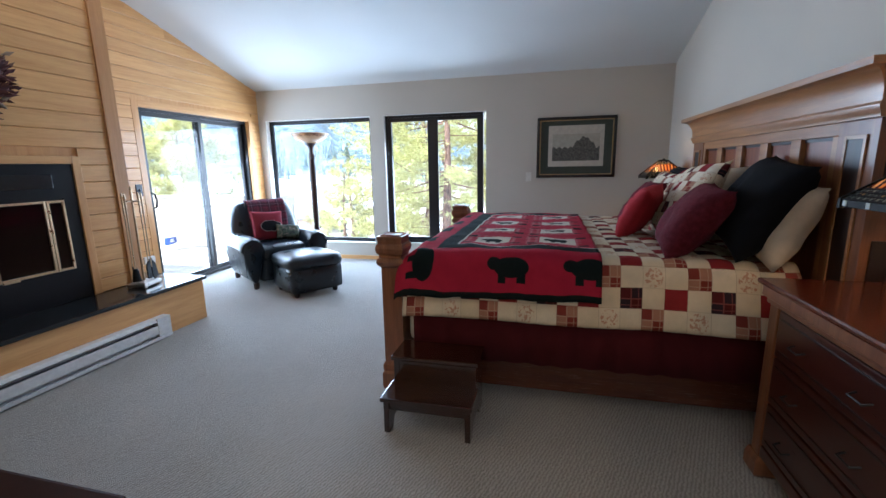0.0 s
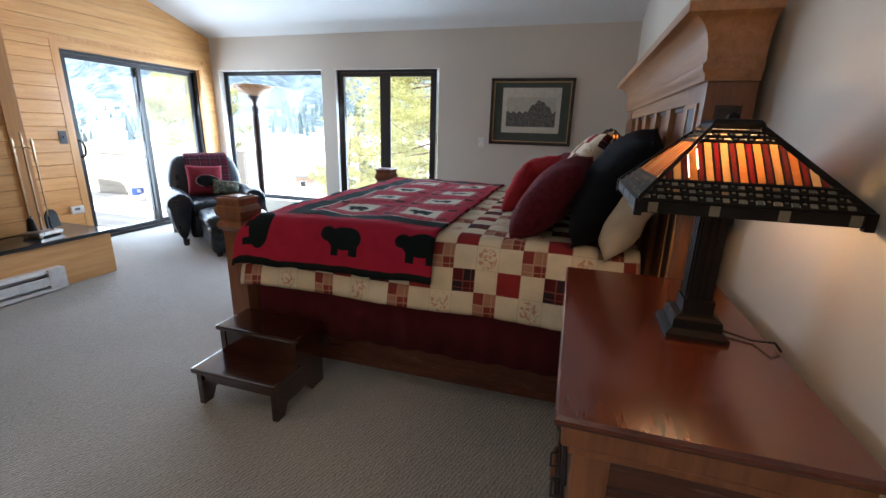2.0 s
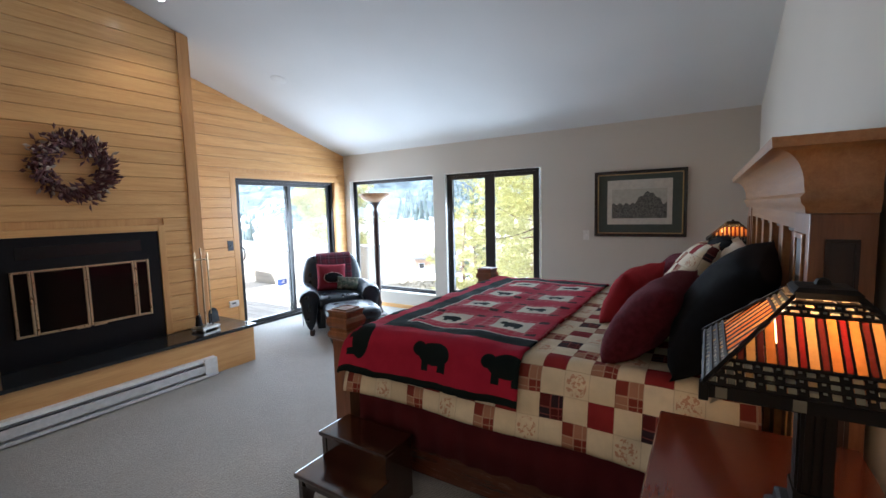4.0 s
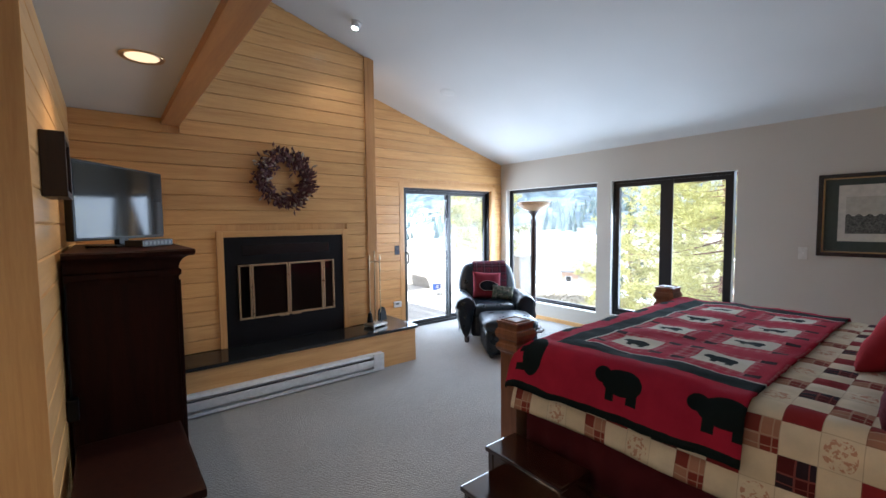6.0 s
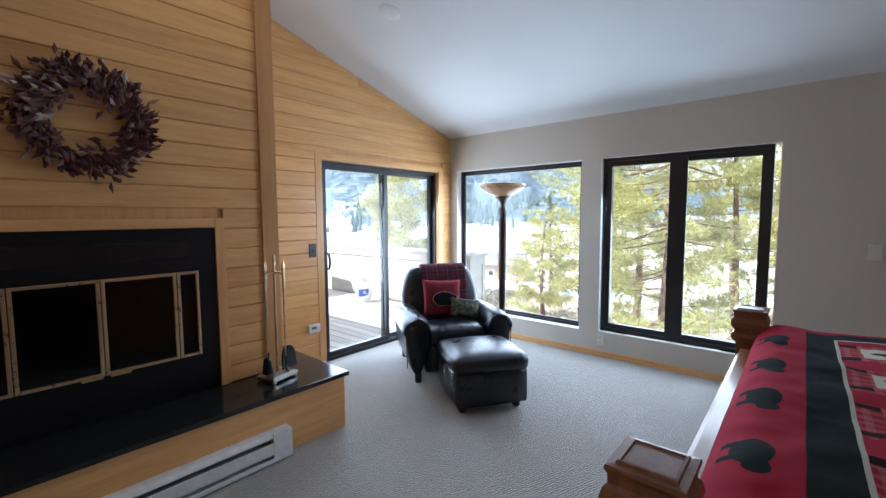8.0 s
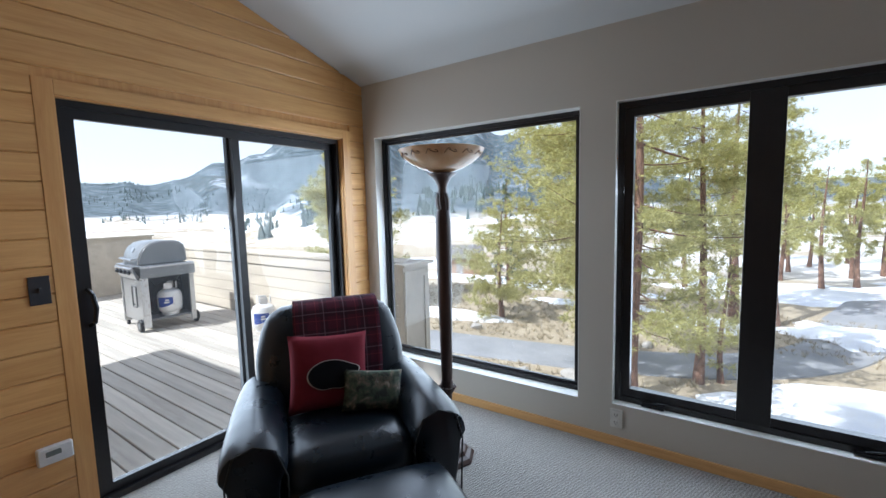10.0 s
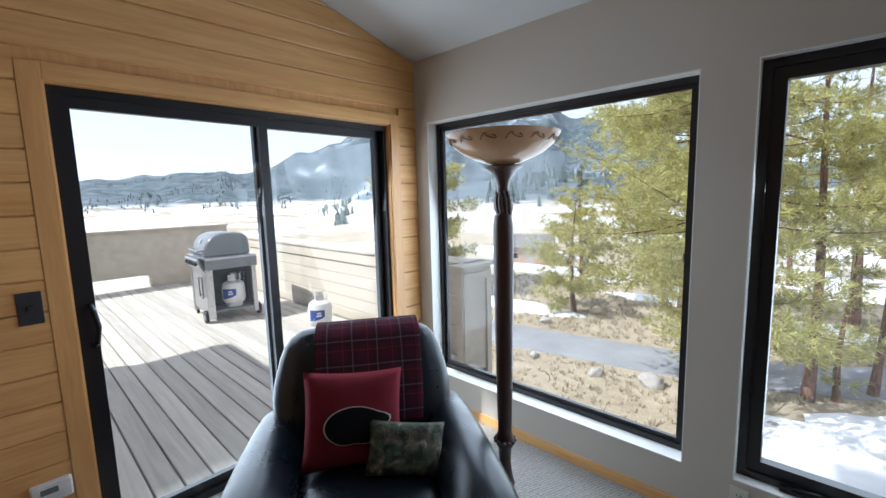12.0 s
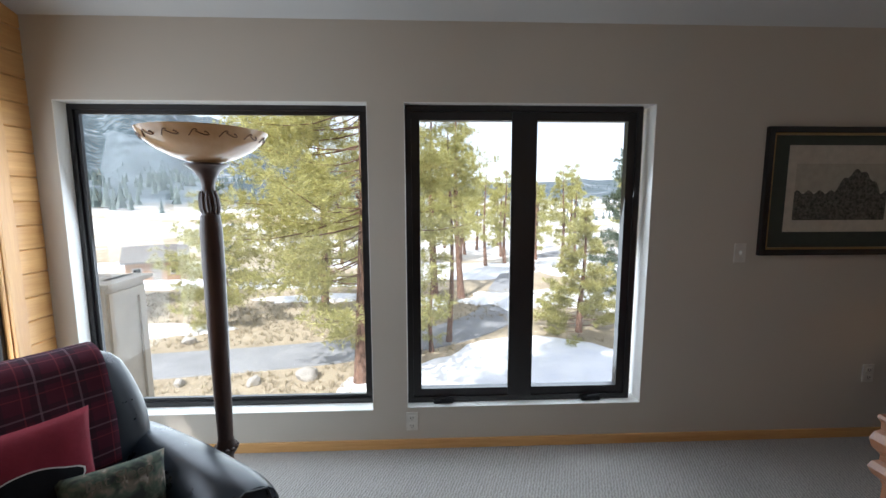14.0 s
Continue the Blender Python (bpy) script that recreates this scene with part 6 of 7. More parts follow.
for k in range(14):
    a0, pts = 2 * math.pi * k / 14, []
    for i in range(20):
        w = i / 19
        curl = 1 - 0.75 * w
        ang = a0 + 0.26 * min(1, w * 1.6) + 0.075 * curl * math.cos(w * 10) * (w > 0.35)
        z = 1.758 + 0.013 * curl * math.sin(w * 10 - 1.0)
        pts.append(((0.2215 + (z - 1.758) * 0.70) * math.cos(ang), (0.2215 + (z - 1.758) * 0.70) * math.sin(ang), z))
    part("scroll", tube(pts, 0.0022, 5), SCROLL, bw)


# ---- the deck outside ----
DECKWOOD = wood("weathered_deck", (0.44, 0.40, 0.345), (0.66, 0.61, 0.53), "x", 0.8, 1.0, 0.0, 0.25)
SIDING = Nodes("taupe_siding", (0.42, 0.38, 0.32), 0.8)
SIDING.color(SIDING.ramp(SIDING.noise(SIDING.coords((0.5, 3, 3)), 2.5, 5), [(0.3, (0.46, 0.405, 0.325)), (0.7, (0.57, 0.51, 0.41))]))
SIDING = SIDING.bump(SIDING.noise(SIDING.coords((1, 12, 12)), 8, 4), 0.3, 0.004).mat
DK, DX0, DX1, DY0, DY1 = -0.11, -11.75, LEFT - 0.17, 2.96, 7.46
part_deck = structure("deck", boxes((DX0, DY0, DK - 0.28, DX1, DY1, DK - 0.05)), plain("deck_joists", (0.10, 0.085, 0.07), 0.9), "weathered timber deck beside the house", "deck")


def parapet(name, x0, x1, y0, y1, top, label, along, gap=None):
    w = thing(name, label, "parapet", kind="structure")
    cap = 0.035
    lo = DK + 0.0
    t = 0.02
    rows = 6
    h = (top - cap - lo) / rows
    if gap:
        part("core", boxes((x0 + t, gap[1], -5.4, x1 - t, y1, top - cap), (x0 + t, y0, gap[2], x1 - t, gap[1], top - cap), (x0 + t, y0, -5.4, x1 - t, gap[1], lo - 0.02)), SIDING, w)
    else:
        part("core", boxes((x0 + t, y0 + t, -5.4, x1 - t, y1 - t, top - cap)), SIDING, w)
    for k in range(rows):
        z0, z1 = lo + k * h + 0.003, lo + (k + 1) * h - 0.003
        if along == "x":
            part("siding_board", boxes((x0, y0, z0, x1, y0 + t, z1), bevel=0.003, seg=1), SIDING, w)
    part("cap_board", boxes((x0 - 0.03, y0 - 0.03, top - cap, x1 + 0.03, y1 + 0.03, top), bevel=0.005), SIDING, w)
    if along == "x":
        part("rail_board", boxes((x0, y0 - 0.022, top - cap - 0.14, x1, y0 - 0.001, top - cap - 0.02), bevel=0.003), SIDING, w)
    return w


parapet("parapet_north", DX0, LEFT - 0.42, DY1, 7.72, 0.865, "taupe board-clad parapet along the deck", "x")
parapet("parapet_west", DX0 - 0.24, DX0, DY0, 7.72, 1.04, "taupe parapet at the end of the deck with a drain opening", "y", (0, 6.22, 0.13))
post_end = thing("parapet_post", "taupe trimmed end post of the parapet", "parapet", kind="structure")
part("core", boxes((LEFT - 0.41, 7.30, -5.4, LEFT - 0.33, 7.75, 0.83)), SIDING, post_end)
part("trim_board", boxes((LEFT - 0.328, 7.31, -5.4, LEFT - 0.308, 7.38, 0.78), (LEFT - 0.328, 7.66, -5.4, LEFT - 0.308, 7.73, 0.78), (LEFT - 0.328, 7.38, 0.70, LEFT - 0.308, 7.66, 0.78)), SIDING, post_end)
part("cap_board", boxes((LEFT - 0.46, 7.26, 0.83, LEFT - 0.27, 7.79, 0.865), bevel=0.005), SIDING, post_end)

# unseen wing added beside the deck; its stepped roof shapes the deck's shadow
wing = thing("house_wing", "unseen taupe-clad wing added to cast the deck's shadow", "house wing", kind="structure")
part("wall", boxes((-8.3, DY0 - 0.6, -5.4, LEFT - 0.17, DY0 - 0.02, 3.08), (-12.0, DY0 - 0.6, -5.4, -8.3, DY0 - 0.02, 1.77)), SIDING, wing)
part("roof", boxes((-8.55, DY0 - 1.4, 3.08, LEFT - 0.5, DY0 + 0.25, 3.24), (-12.2, DY0 - 1.4, 1.77, -8.55, DY0 + 0.25, 1.93)), plain("wing_shingle", (0.10, 0.09, 0.085), 0.9), wing)
outer = structure("wall_lower_storey", boxes((LEFT - 0.16, CORNER, -5.6, LEFT - 0.001, FAR, -0.125), (RIGHT + 0.001, -4.0, -5.6, RIGHT + 0.15, FAR, -0.125)), SIDING, "taupe-clad lower storey of the house", "wall")


# ---- grill and gas tanks ----
STEEL = metal("brushed_steel", (0.52, 0.53, 0.54), 0.32)
GREY = plain("grey_enamel", (0.16, 0.165, 0.17), 0.4)


def gas_tank(m):
    t = thing("propane_tank", "white steel propane tank with a blue label", "propane tank", m, "propane tanks")
    part("foot_ring", lathe([(0.10, 0.0), (0.105, 0.0), (0.105, 0.04), (0.10, 0.04)], 20), WHITE, t)
    part("body", lathe([(0.09, 0.03), (0.135, 0.06), (0.152, 0.11), (0.152, 0.27), (0.13, 0.33), (0.07, 0.365), (0.03, 0.37)], 24), WHITE, t, smooth=True)
    bm = bmesh.new()
    for k in range(12):
        a0, a1 = [radians(-55 + 75 * q / 12) for q in (k, k + 1)]
        lows = [0.120 + 0.050 * (q / 12) ** 2 for q in (k, k + 1)]
        quad_ = [(a0, lows[0]), (a1, lows[1]), (a1, 0.262), (a0, 0.262)]
        bm.faces.new([bm.verts.new((0.1545 * math.sin(a), -0.1545 * math.cos(a), z)) for a, z in quad_])
    part("label", bm, plain("blue_label", (0.02, 0.06, 0.30), 0.4), t, "dark blue printed label", smooth=True)
    for k, (z, w) in enumerate(((0.222, 0.05), (0.190, 0.066))):
        part("lettering", boxes((-0.02 - w / 2, -0.1575, z - 0.009, -0.02 + w / 2, -0.154, z + 0.009)), WHITE, t, "pale unreadable lettering")
    part("collar", joined(*[moved(boxes((-0.05, -0.006, 0.37, 0.05, 0.006, 0.455), bevel=0.003), pose(0, 0, 0, 0, 0, a) @ pose(0, -0.09, 0)) for a in (0, 90, 180)]), WHITE, t)
    part("valve", lathe([(0.02, 0.37), (0.022, 0.40), (0.012, 0.41), (0.03, 0.425), (0.03, 0.44)], 12), BRASS, t)
    return t


gas_tank(pose(-6.70, 7.02, DK, 0, 0, 62))
gas_tank(pose(-8.16, 6.50, DK + 0.165, 0, 0, 62))
GREY_LID = plain("grey_hammered_enamel", (0.20, 0.215, 0.225), 0.3)
grill = thing("gas_grill", "grey and steel gas grill on wheels", "gas grill", pose(-8.38, 6.46, DK, 0, 0, -3))
part("firebox", boxes((-0.37, -0.28, 0.74, 0.24, 0.29, 0.90), bevel=0.02), GREY, grill)


def lid_profile(grow):
    line = [(-0.30, 0.905), (-0.292, 0.96), (-0.262, 1.06), (-0.215, 1.135), (-0.14, 1.185), (-0.04, 1.205), (0.12, 1.205), (0.22, 1.185), (0.275, 1.135), (0.295, 1.05), (0.30, 0.905)]
    return [(y * grow, 0.905 + (z - 0.905) * grow) for y, z in line]


lid = bmesh.new()
rings = [[lid.verts.new((x, y, z)) for y, z in lid_profile(k)] for x, k in ((-0.385, 0.955), (-0.365, 1.0), (0.235, 1.0), (0.255, 0.955))]
for a_, b_ in zip(rings, rings[1:]):
    for i in range(len(a_)):
        lid.faces.new((a_[i], a_[(i + 1) % len(a_)], b_[(i + 1) % len(a_)], b_[i]))
lid.faces.new(rings[0]), lid.faces.new(list(reversed(rings[-1])))
bmesh.ops.recalc_face_normals(lid, faces=lid.faces)
lidp = part("lid", lid, GREY_LID, grill, "domed grey lid with a paler seam", smooth=True)
part("seam", tube([(0.236, y * 1.006, 0.905 + (z - 0.905) * 1.006) for y, z in lid_profile(1.0)], 0.007, 6), STEEL, lidp)
part("handle", tube([(-0.30, -0.275, 0.985), (-0.30, -0.345, 0.975), (0.17, -0.345, 0.975), (0.17, -0.275, 0.985)], 0.014), STEEL, lidp, "steel bar handle")
part("gauge", moved(lathe([(0.002, 0.0), (0.038, 0.0), (0.038, 0.014), (0.002, 0.016)], 16), pose(-0.06, -0.245, 1.09, 62, 0, 0)), STEEL, lidp, "round steel gauge")
part("control_panel", moved(boxes((-0.40, -0.035, -0.085, 0.27, 0.0, 0.085), bevel=0.008), pose(0, -0.335, 0.80, 24, 0, 0)), STEEL, grill, "sloping steel control panel")
for k in range(4):
    part("knob", moved(lathe([(0.012, 0.0), (0.034, 0.004), (0.030, 0.034), (0.004, 0.038)], 14), pose(-0.30 + 0.16 * k, -0.372, 0.805, 66, 0, 0)), BLACK, grill)
part("front_shelf", boxes((-0.40, -0.375, 0.880, 0.26, -0.285, 0.900), bevel=0.006), STEEL, grill)
part("side_shelf", boxes((0.262, -0.335, 0.868, 0.43, 0.330, 0.895), bevel=0.006), STEEL, grill, "steel side shelf")
part("shelf_apron", boxes((0.415, -0.335, 0.735, 0.430, 0.330, 0.867), bevel=0.004), GREY_LID, grill, "grey shelf apron")
for x in (-0.385, 0.375):
    for y, w in ((-0.29, 0.045), (0.29, 0.03)):
        part("leg", boxes((x - 0.022, y - w, 0.06, x + 0.022, y + w, 0.738), bevel=0.006), STEEL, grill)
part("cabinet_door", boxes((-0.355, -0.325, 0.13, 0.33, -0.305, 0.70), bevel=0.008), STEEL, grill, "steel cabinet door")
part("door_bar", tube([(0.10, -0.326, 0.36), (0.10, -0.352, 0.365), (0.115, -0.356, 0.34), (0.245, -0.356, 0.34), (0.26, -0.352, 0.365), (0.26, -0.352, 0.60), (0.245, -0.356, 0.625), (0.115, -0.356, 0.625), (0.10, -0.352, 0.60), (0.10, -0.352, 0.365)], 0.010), GREY, grill, "looped door handle")
part("back_panel", boxes((-0.36, 0.300, 0.13, 0.35, 0.312, 0.72)), GREY, grill)
part("inner_panel", boxes((0.02, -0.30, 0.13, 0.03, 0.30, 0.72)), BLACK, grill)
part("bottom_shelf", boxes((-0.36, -0.30, 0.135, 0.352, 0.30, 0.162), bevel=0.004), GREY, grill)
part("gas_hose", tube([(0.22, 0.02, 0.62), (0.30, -0.05, 0.66), (0.30, -0.14, 0.60), (0.26, -0.18, 0.70)], 0.011, 8), BLACK, grill)
for y in (-0.345, 0.345):
    wh = part("wheel", moved(lathe([(0.03, -0.02), (0.078, -0.022), (0.088, -0.012), (0.088, 0.012), (0.078, 0.022), (0.03, 0.02)], 24), pose(0.30, y, 0.088, 90, 0, 0)), BLACK, grill, "black wheel")
    part("hub", moved(lathe([(0.002, -0.026), (0.045, -0.024), (0.045, 0.024), (0.002, 0.026)], 12), pose(0.30, y, 0.088, 90, 0, 0)), GREY_LID, wh)
    part("caster", moved(lathe([(0.01, -0.015), (0.036, -0.015), (0.036, 0.015), (0.01, 0.015)], 14), pose(-0.385, y * 0.85, 0.036, 90, 0, 0)), BLACK, grill)


# ---- land ----
def smooth_step(a, b, x):
    t = np.clip((x - a) / (b - a), 0, 1)
    return t * t * (3 - 2 * t)


CX, CY = -2.0, 4.0
BEARINGS = np.array([-180, -120, -60, -30, -12, 0, 10, 20, 30, 40, 48, 54, 60, 66, 72, 76, 82, 90, 110, 150, 180.0])   # left of the window wall's outlook
RISE = np.array([2, 2, 2.5, 2.5, 2.0, 2.2, 3.5, 6.5, 9.5, 10.8, 10.4, 8.6, 6.0, 4.2, 3.6, 3.5, 2.6, 2.2, 2.2, 2.0, 2.0])


def land_z(x, y):
    """The ground's height: a lawn, a snowy valley floor, then hills and a far ridge."""
    x, y = np.asarray(x, float), np.asarray(y, float)
    dx, dy = x - CX, y - CY
    r = np.hypot(dx, dy)
    az = np.degrees(np.arctan2(-dx, dy))
    rise = np.interp(az, BEARINGS, RISE)
    near_hill = smooth_step(62, 48, az) * smooth_step(4, 22, az)
    z = -5.0 - 9.0 * smooth_step(40, 260, r) * (1 - near_hill)
    z = z + near_hill * 16 * smooth_step(70, 320, r)
    ridge = np.radians(rise) * 1700
    bumps = np.sin(az * 0.61 + 1.0) * 0.5 + np.sin(az * 1.53) * 0.3 + np.sin(az * 3.1 + r * 0.002) * 0.06
    z = z + (ridge * (1 + 0.07 * bumps)) * smooth_step(520, 1800, r + 60 * bumps)
    z = z + np.radians(rise) * 600 * smooth_step(2600, 4200, r) * (0.5 + 0.4 * bumps)
    z = z + 0.10 * np.sin(x * 0.35) * np.cos(y * 0.31) * smooth_step(6, 14, r)
    return z


radii = np.concatenate([[0.01, 6, 9], np.geomspace(11, 4800, 96)])
angles = np.radians(np.concatenate([np.arange(-180, -35, 4.0), np.arange(-35, 100, 0.8), np.arange(100, 180, 4.0)]))
R, A = np.meshgrid(radii, angles, indexing="ij")
GX, GY = CX - R * np.sin(A), CY + R * np.cos(A)
GZ = land_z(GX, GY)
# ridges and gullies on the hills
for i in [k for k in range(len(radii)) if radii[k] > 420]:
    for j in range(len(angles)):
        q = Vector((GX[i, j] / 420, GY[i, j] / 420, 3.0))
        rough_ = 1 - 2 * abs(noise.noise(q)) + 0.5 * noise.noise(q * 2.3) + 0.25 * noise.noise(q * 5.1)
        GZ[i, j] += min(1, (radii[i] - 420) / 700) * (0.10 * max(0.0, GZ[i, j]) + 6) * rough_
na = len(angles)
verts = np.stack([GX, GY, GZ], -1).reshape(-1, 3)
faces = [(i * na + j, i * na + (j + 1) % na, (i + 1) * na + (j + 1) % na, (i + 1) * na + j) for i in range(len(radii) - 1) for j in range(na)]
land = bpy.data.meshes.new("ground")
land.from_pydata(verts.tolist(), [], faces)
g = Nodes("ground_cover", (0.2, 0.17, 0.1), 0.95)
gv = g.coords()
sep = g.nt.nodes.new("ShaderNodeSeparateXYZ")
g.link(gv, sep.inputs[0])
px_, py_ = g.math("SUBTRACT", sep.outputs[0], CX), g.math("SUBTRACT", sep.outputs[1], CY)
dist = g.math("SQRT", g.math("ADD", g.math("MULTIPLY", px_, px_), g.math("MULTIPLY", py_, py_)))
straw = g.ramp(g.math("ADD", g.math("MULTIPLY", g.noise(gv, 9, 6, 0.7), 0.6), g.math("MULTIPLY", g.noise(gv, 0.5, 3), 0.4)), [(0.30, (0.19, 0.15, 0.10)), (0.5, (0.36, 0.30, 0.21)), (0.70, (0.50, 0.43, 0.32))])
snow = (0.82, 0.84, 0.88)
flat = g.coords((0.010, 0.010, 0.03))
drift = g.noise(g.coords((0.016, 0.030, 0.02)), 1.0, 6, 0.62)
cover = g.math("MULTIPLY", g.ramp(drift, [(0.44, (0, 0, 0)), (0.52, (1, 1, 1))]), g.ramp(g.math("DIVIDE", dist, 130.0), [(0.26, (0, 0, 0)), (0.50, (1, 1, 1))]))
ring_v = g.nt.nodes.new("ShaderNodeCombineXYZ")
g.link(g.math("MULTIPLY", dist, 0.035), ring_v.inputs[0])
g.link(g.math("MULTIPLY", g.math("ARCTAN2", py_, px_), 7.0), ring_v.inputs[1])
streaks = g.ramp(g.noise(ring_v.outputs[0], 1.0, 5, 0.65), [(0.54, (1, 1, 1)), (0.62, (0.15, 0.15, 0.15))])
bare = g.math("MULTIPLY", between(g, g.math("ARCTAN2", py_, px_), 1.72, 2.42), g.ramp(g.noise(g.coords((0.03, 0.03, 0.03)), 1.0, 5, 0.65), [(0.40, (1, 1, 1)), (0.54, (0.1, 0.1, 0.1))]))
bare = g.math("SUBTRACT", 1.0, g.math("MULTIPLY", bare, 0.85))
col = g.mix(g.math("MULTIPLY", g.math("MULTIPLY", cover, streaks), bare), straw, snow)
# wooded slopes, with snow between the trees; distance haze is in the bluish colours
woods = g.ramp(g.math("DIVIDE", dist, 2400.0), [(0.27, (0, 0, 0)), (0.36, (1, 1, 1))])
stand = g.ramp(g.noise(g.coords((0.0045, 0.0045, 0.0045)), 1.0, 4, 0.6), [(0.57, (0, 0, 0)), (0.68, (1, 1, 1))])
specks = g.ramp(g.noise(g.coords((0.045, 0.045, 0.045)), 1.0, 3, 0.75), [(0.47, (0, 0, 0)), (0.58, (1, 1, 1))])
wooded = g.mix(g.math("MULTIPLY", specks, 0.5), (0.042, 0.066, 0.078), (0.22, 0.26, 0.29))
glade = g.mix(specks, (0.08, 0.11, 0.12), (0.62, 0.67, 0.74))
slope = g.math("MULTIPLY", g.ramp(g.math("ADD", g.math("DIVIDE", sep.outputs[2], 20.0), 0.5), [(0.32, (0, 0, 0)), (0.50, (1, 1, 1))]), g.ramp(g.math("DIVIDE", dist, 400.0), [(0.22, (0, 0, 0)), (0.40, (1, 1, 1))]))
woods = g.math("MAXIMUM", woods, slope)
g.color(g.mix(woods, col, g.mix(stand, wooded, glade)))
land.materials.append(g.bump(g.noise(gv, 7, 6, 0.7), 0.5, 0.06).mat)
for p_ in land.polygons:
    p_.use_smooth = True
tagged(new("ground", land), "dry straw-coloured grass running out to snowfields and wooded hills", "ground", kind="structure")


def ribbon(points, width, lift):
    """A road laid on the land through the points."""
    pts = []
    for i in range(len(points) - 1):
        p0, p1 = points[max(i - 1, 0)], points[i]
        p2, p3 = points[i + 1], points[min(i + 2, len(points) - 1)]
        for k in range(10):
            t = k / 10
            pts.append(tuple(0.5 * (2 * p1[c] + (p2[c] - p0[c]) * t + (2 * p0[c] - 5 * p1[c] + 4 * p2[c] - p3[c]) * t * t + (3 * p1[c] - p0[c] - 3 * p2[c] + p3[c]) * t ** 3) for c in (0, 1)))
    bm = bmesh.new()
    prev = None
    for i, (x, y) in enumerate(pts):
        q, s = pts[min(i + 1, len(pts) - 1)], pts[max(i - 1, 0)]
        n = Vector((-(q[1] - s[1]), q[0] - s[0])).normalized()
        row = [bm.verts.new((x + n.x * o, y + n.y * o, float(land_z(x + n.x * o, y + n.y * o)) + h)) for o, h in ((-width / 2, -0.05), (-width / 2 + 0.05, lift), (0, lift + 0.04), (width / 2 - 0.05, lift), (width / 2, -0.05))]
        if prev:
            for k in range(4):
                bm.faces.new((prev[k], row[k], row[k + 1], prev[k + 1]))
        prev = row
    bmesh.ops.recalc_face_normals(bm, faces=bm.faces)
    return bm


tar = Nodes("worn_asphalt", (0.13, 0.13, 0.135), 0.9)
tv_ = tar.coords()
tar.color(tar.ramp(tar.math("ADD", tar.math("MULTIPLY", tar.noise(tv_, 60, 4), 0.4), tar.math("MULTIPLY", tar.noise(tv_, 0.6, 4), 0.6)), [(0.35, (0.20, 0.205, 0.215)), (0.65, (0.31, 0.315, 0.325))]))
ROAD = [(-60, 12), (-30, 17.0), (-18, 19.2), (-11.9, 20.1), (-5.8, 21.7), (-0.7, 23.8), (2.2, 27.5), (4.0, 34), (9, 46), (20, 60)]
single("road", ribbon(ROAD, 2.7, 0.05), tar.bump(tar.noise(tv_, 90, 3), 0.3, 0.01).mat, "worn grey asphalt driveway curving past the trees", "road", kind="structure")

SNOW = Nodes("old_snow", (0.85, 0.87, 0.92), 0.6)
sv_ = SNOW.coords()
SNOW.color(SNOW.ramp(SNOW.noise(sv_, 1.2, 5), [(0.3, (0.72, 0.75, 0.82)), (0.65, (0.88, 0.89, 0.92))]))
SNOW.bsdf.inputs["Subsurface Weight"].default_value = 0.0
SNOW = SNOW.bump(SNOW.noise(sv_, 6, 5), 0.5, 0.05).mat


def snow_patch(x, y, rx, ry, seed):
    bm = bmesh.new()
    n, rings = 56, 7
    mid = bm.verts.new((x, y, float(land_z(x, y)) + 0.20))
    prev = None
    for k in range(1, rings + 1):
        cur = []
        for i in range(n):
            a = 2 * math.pi * i / n
            edge = 1 + 0.45 * noise.noise(Vector((math.cos(a) * 1.6 + seed, math.sin(a) * 1.6, 0))) + 0.22 * noise.noise(Vector((math.cos(a) * 5 + seed, math.sin(a) * 5, 3)))
            f = k / rings
            px, py = x + rx * f * edge * math.cos(a), y + ry * f * edge * math.sin(a)
            cur.append(bm.verts.new((px, py, float(land_z(px, py)) + 0.20 * (1 - f ** 3) - 0.03 * (k == rings))))
        for i in range(n):
            if prev:
                bm.faces.new((prev[i], cur[i], cur[(i + 1) % n], prev[(i + 1) % n]))
            else:
                bm.faces.new((mid, cur[i], cur[(i + 1) % n]))
        prev = cur
    return single("snow_patch", bm, SNOW, "patch of old melting snow on the dry grass", "snow", group="snow patches", smooth="all")


for k, (x, y, rx, ry) in enumerate(((2.2, 17.4, 6.8, 4.6), (-15.5, 24.6, 3.6, 1.3), (-9.0, 31.0, 3.6, 1.2), (3.0, 30.5, 2.6, 2.6), (9.5, 31, 4.5, 4.0), (-2.4, 29.0, 2.0, 1.4), (-22, 36, 6, 2.2), (-11, 36, 6, 2.2),
                                   (0.5, 41, 7, 4), (13, 44, 8, 6), (-1.9, 17.4, 0.9, 0.5), (-8, 46, 7, 3), (-30, 44, 8, 3), (18, 26, 6, 5), (-36, 30, 8, 3), (-28, 21.8, 5, 1.4))):
    snow_patch(x, y, rx, ry, 3.7 * k)
ROCK = plain("pale_granite", (0.36, 0.34, 0.31), 0.9)
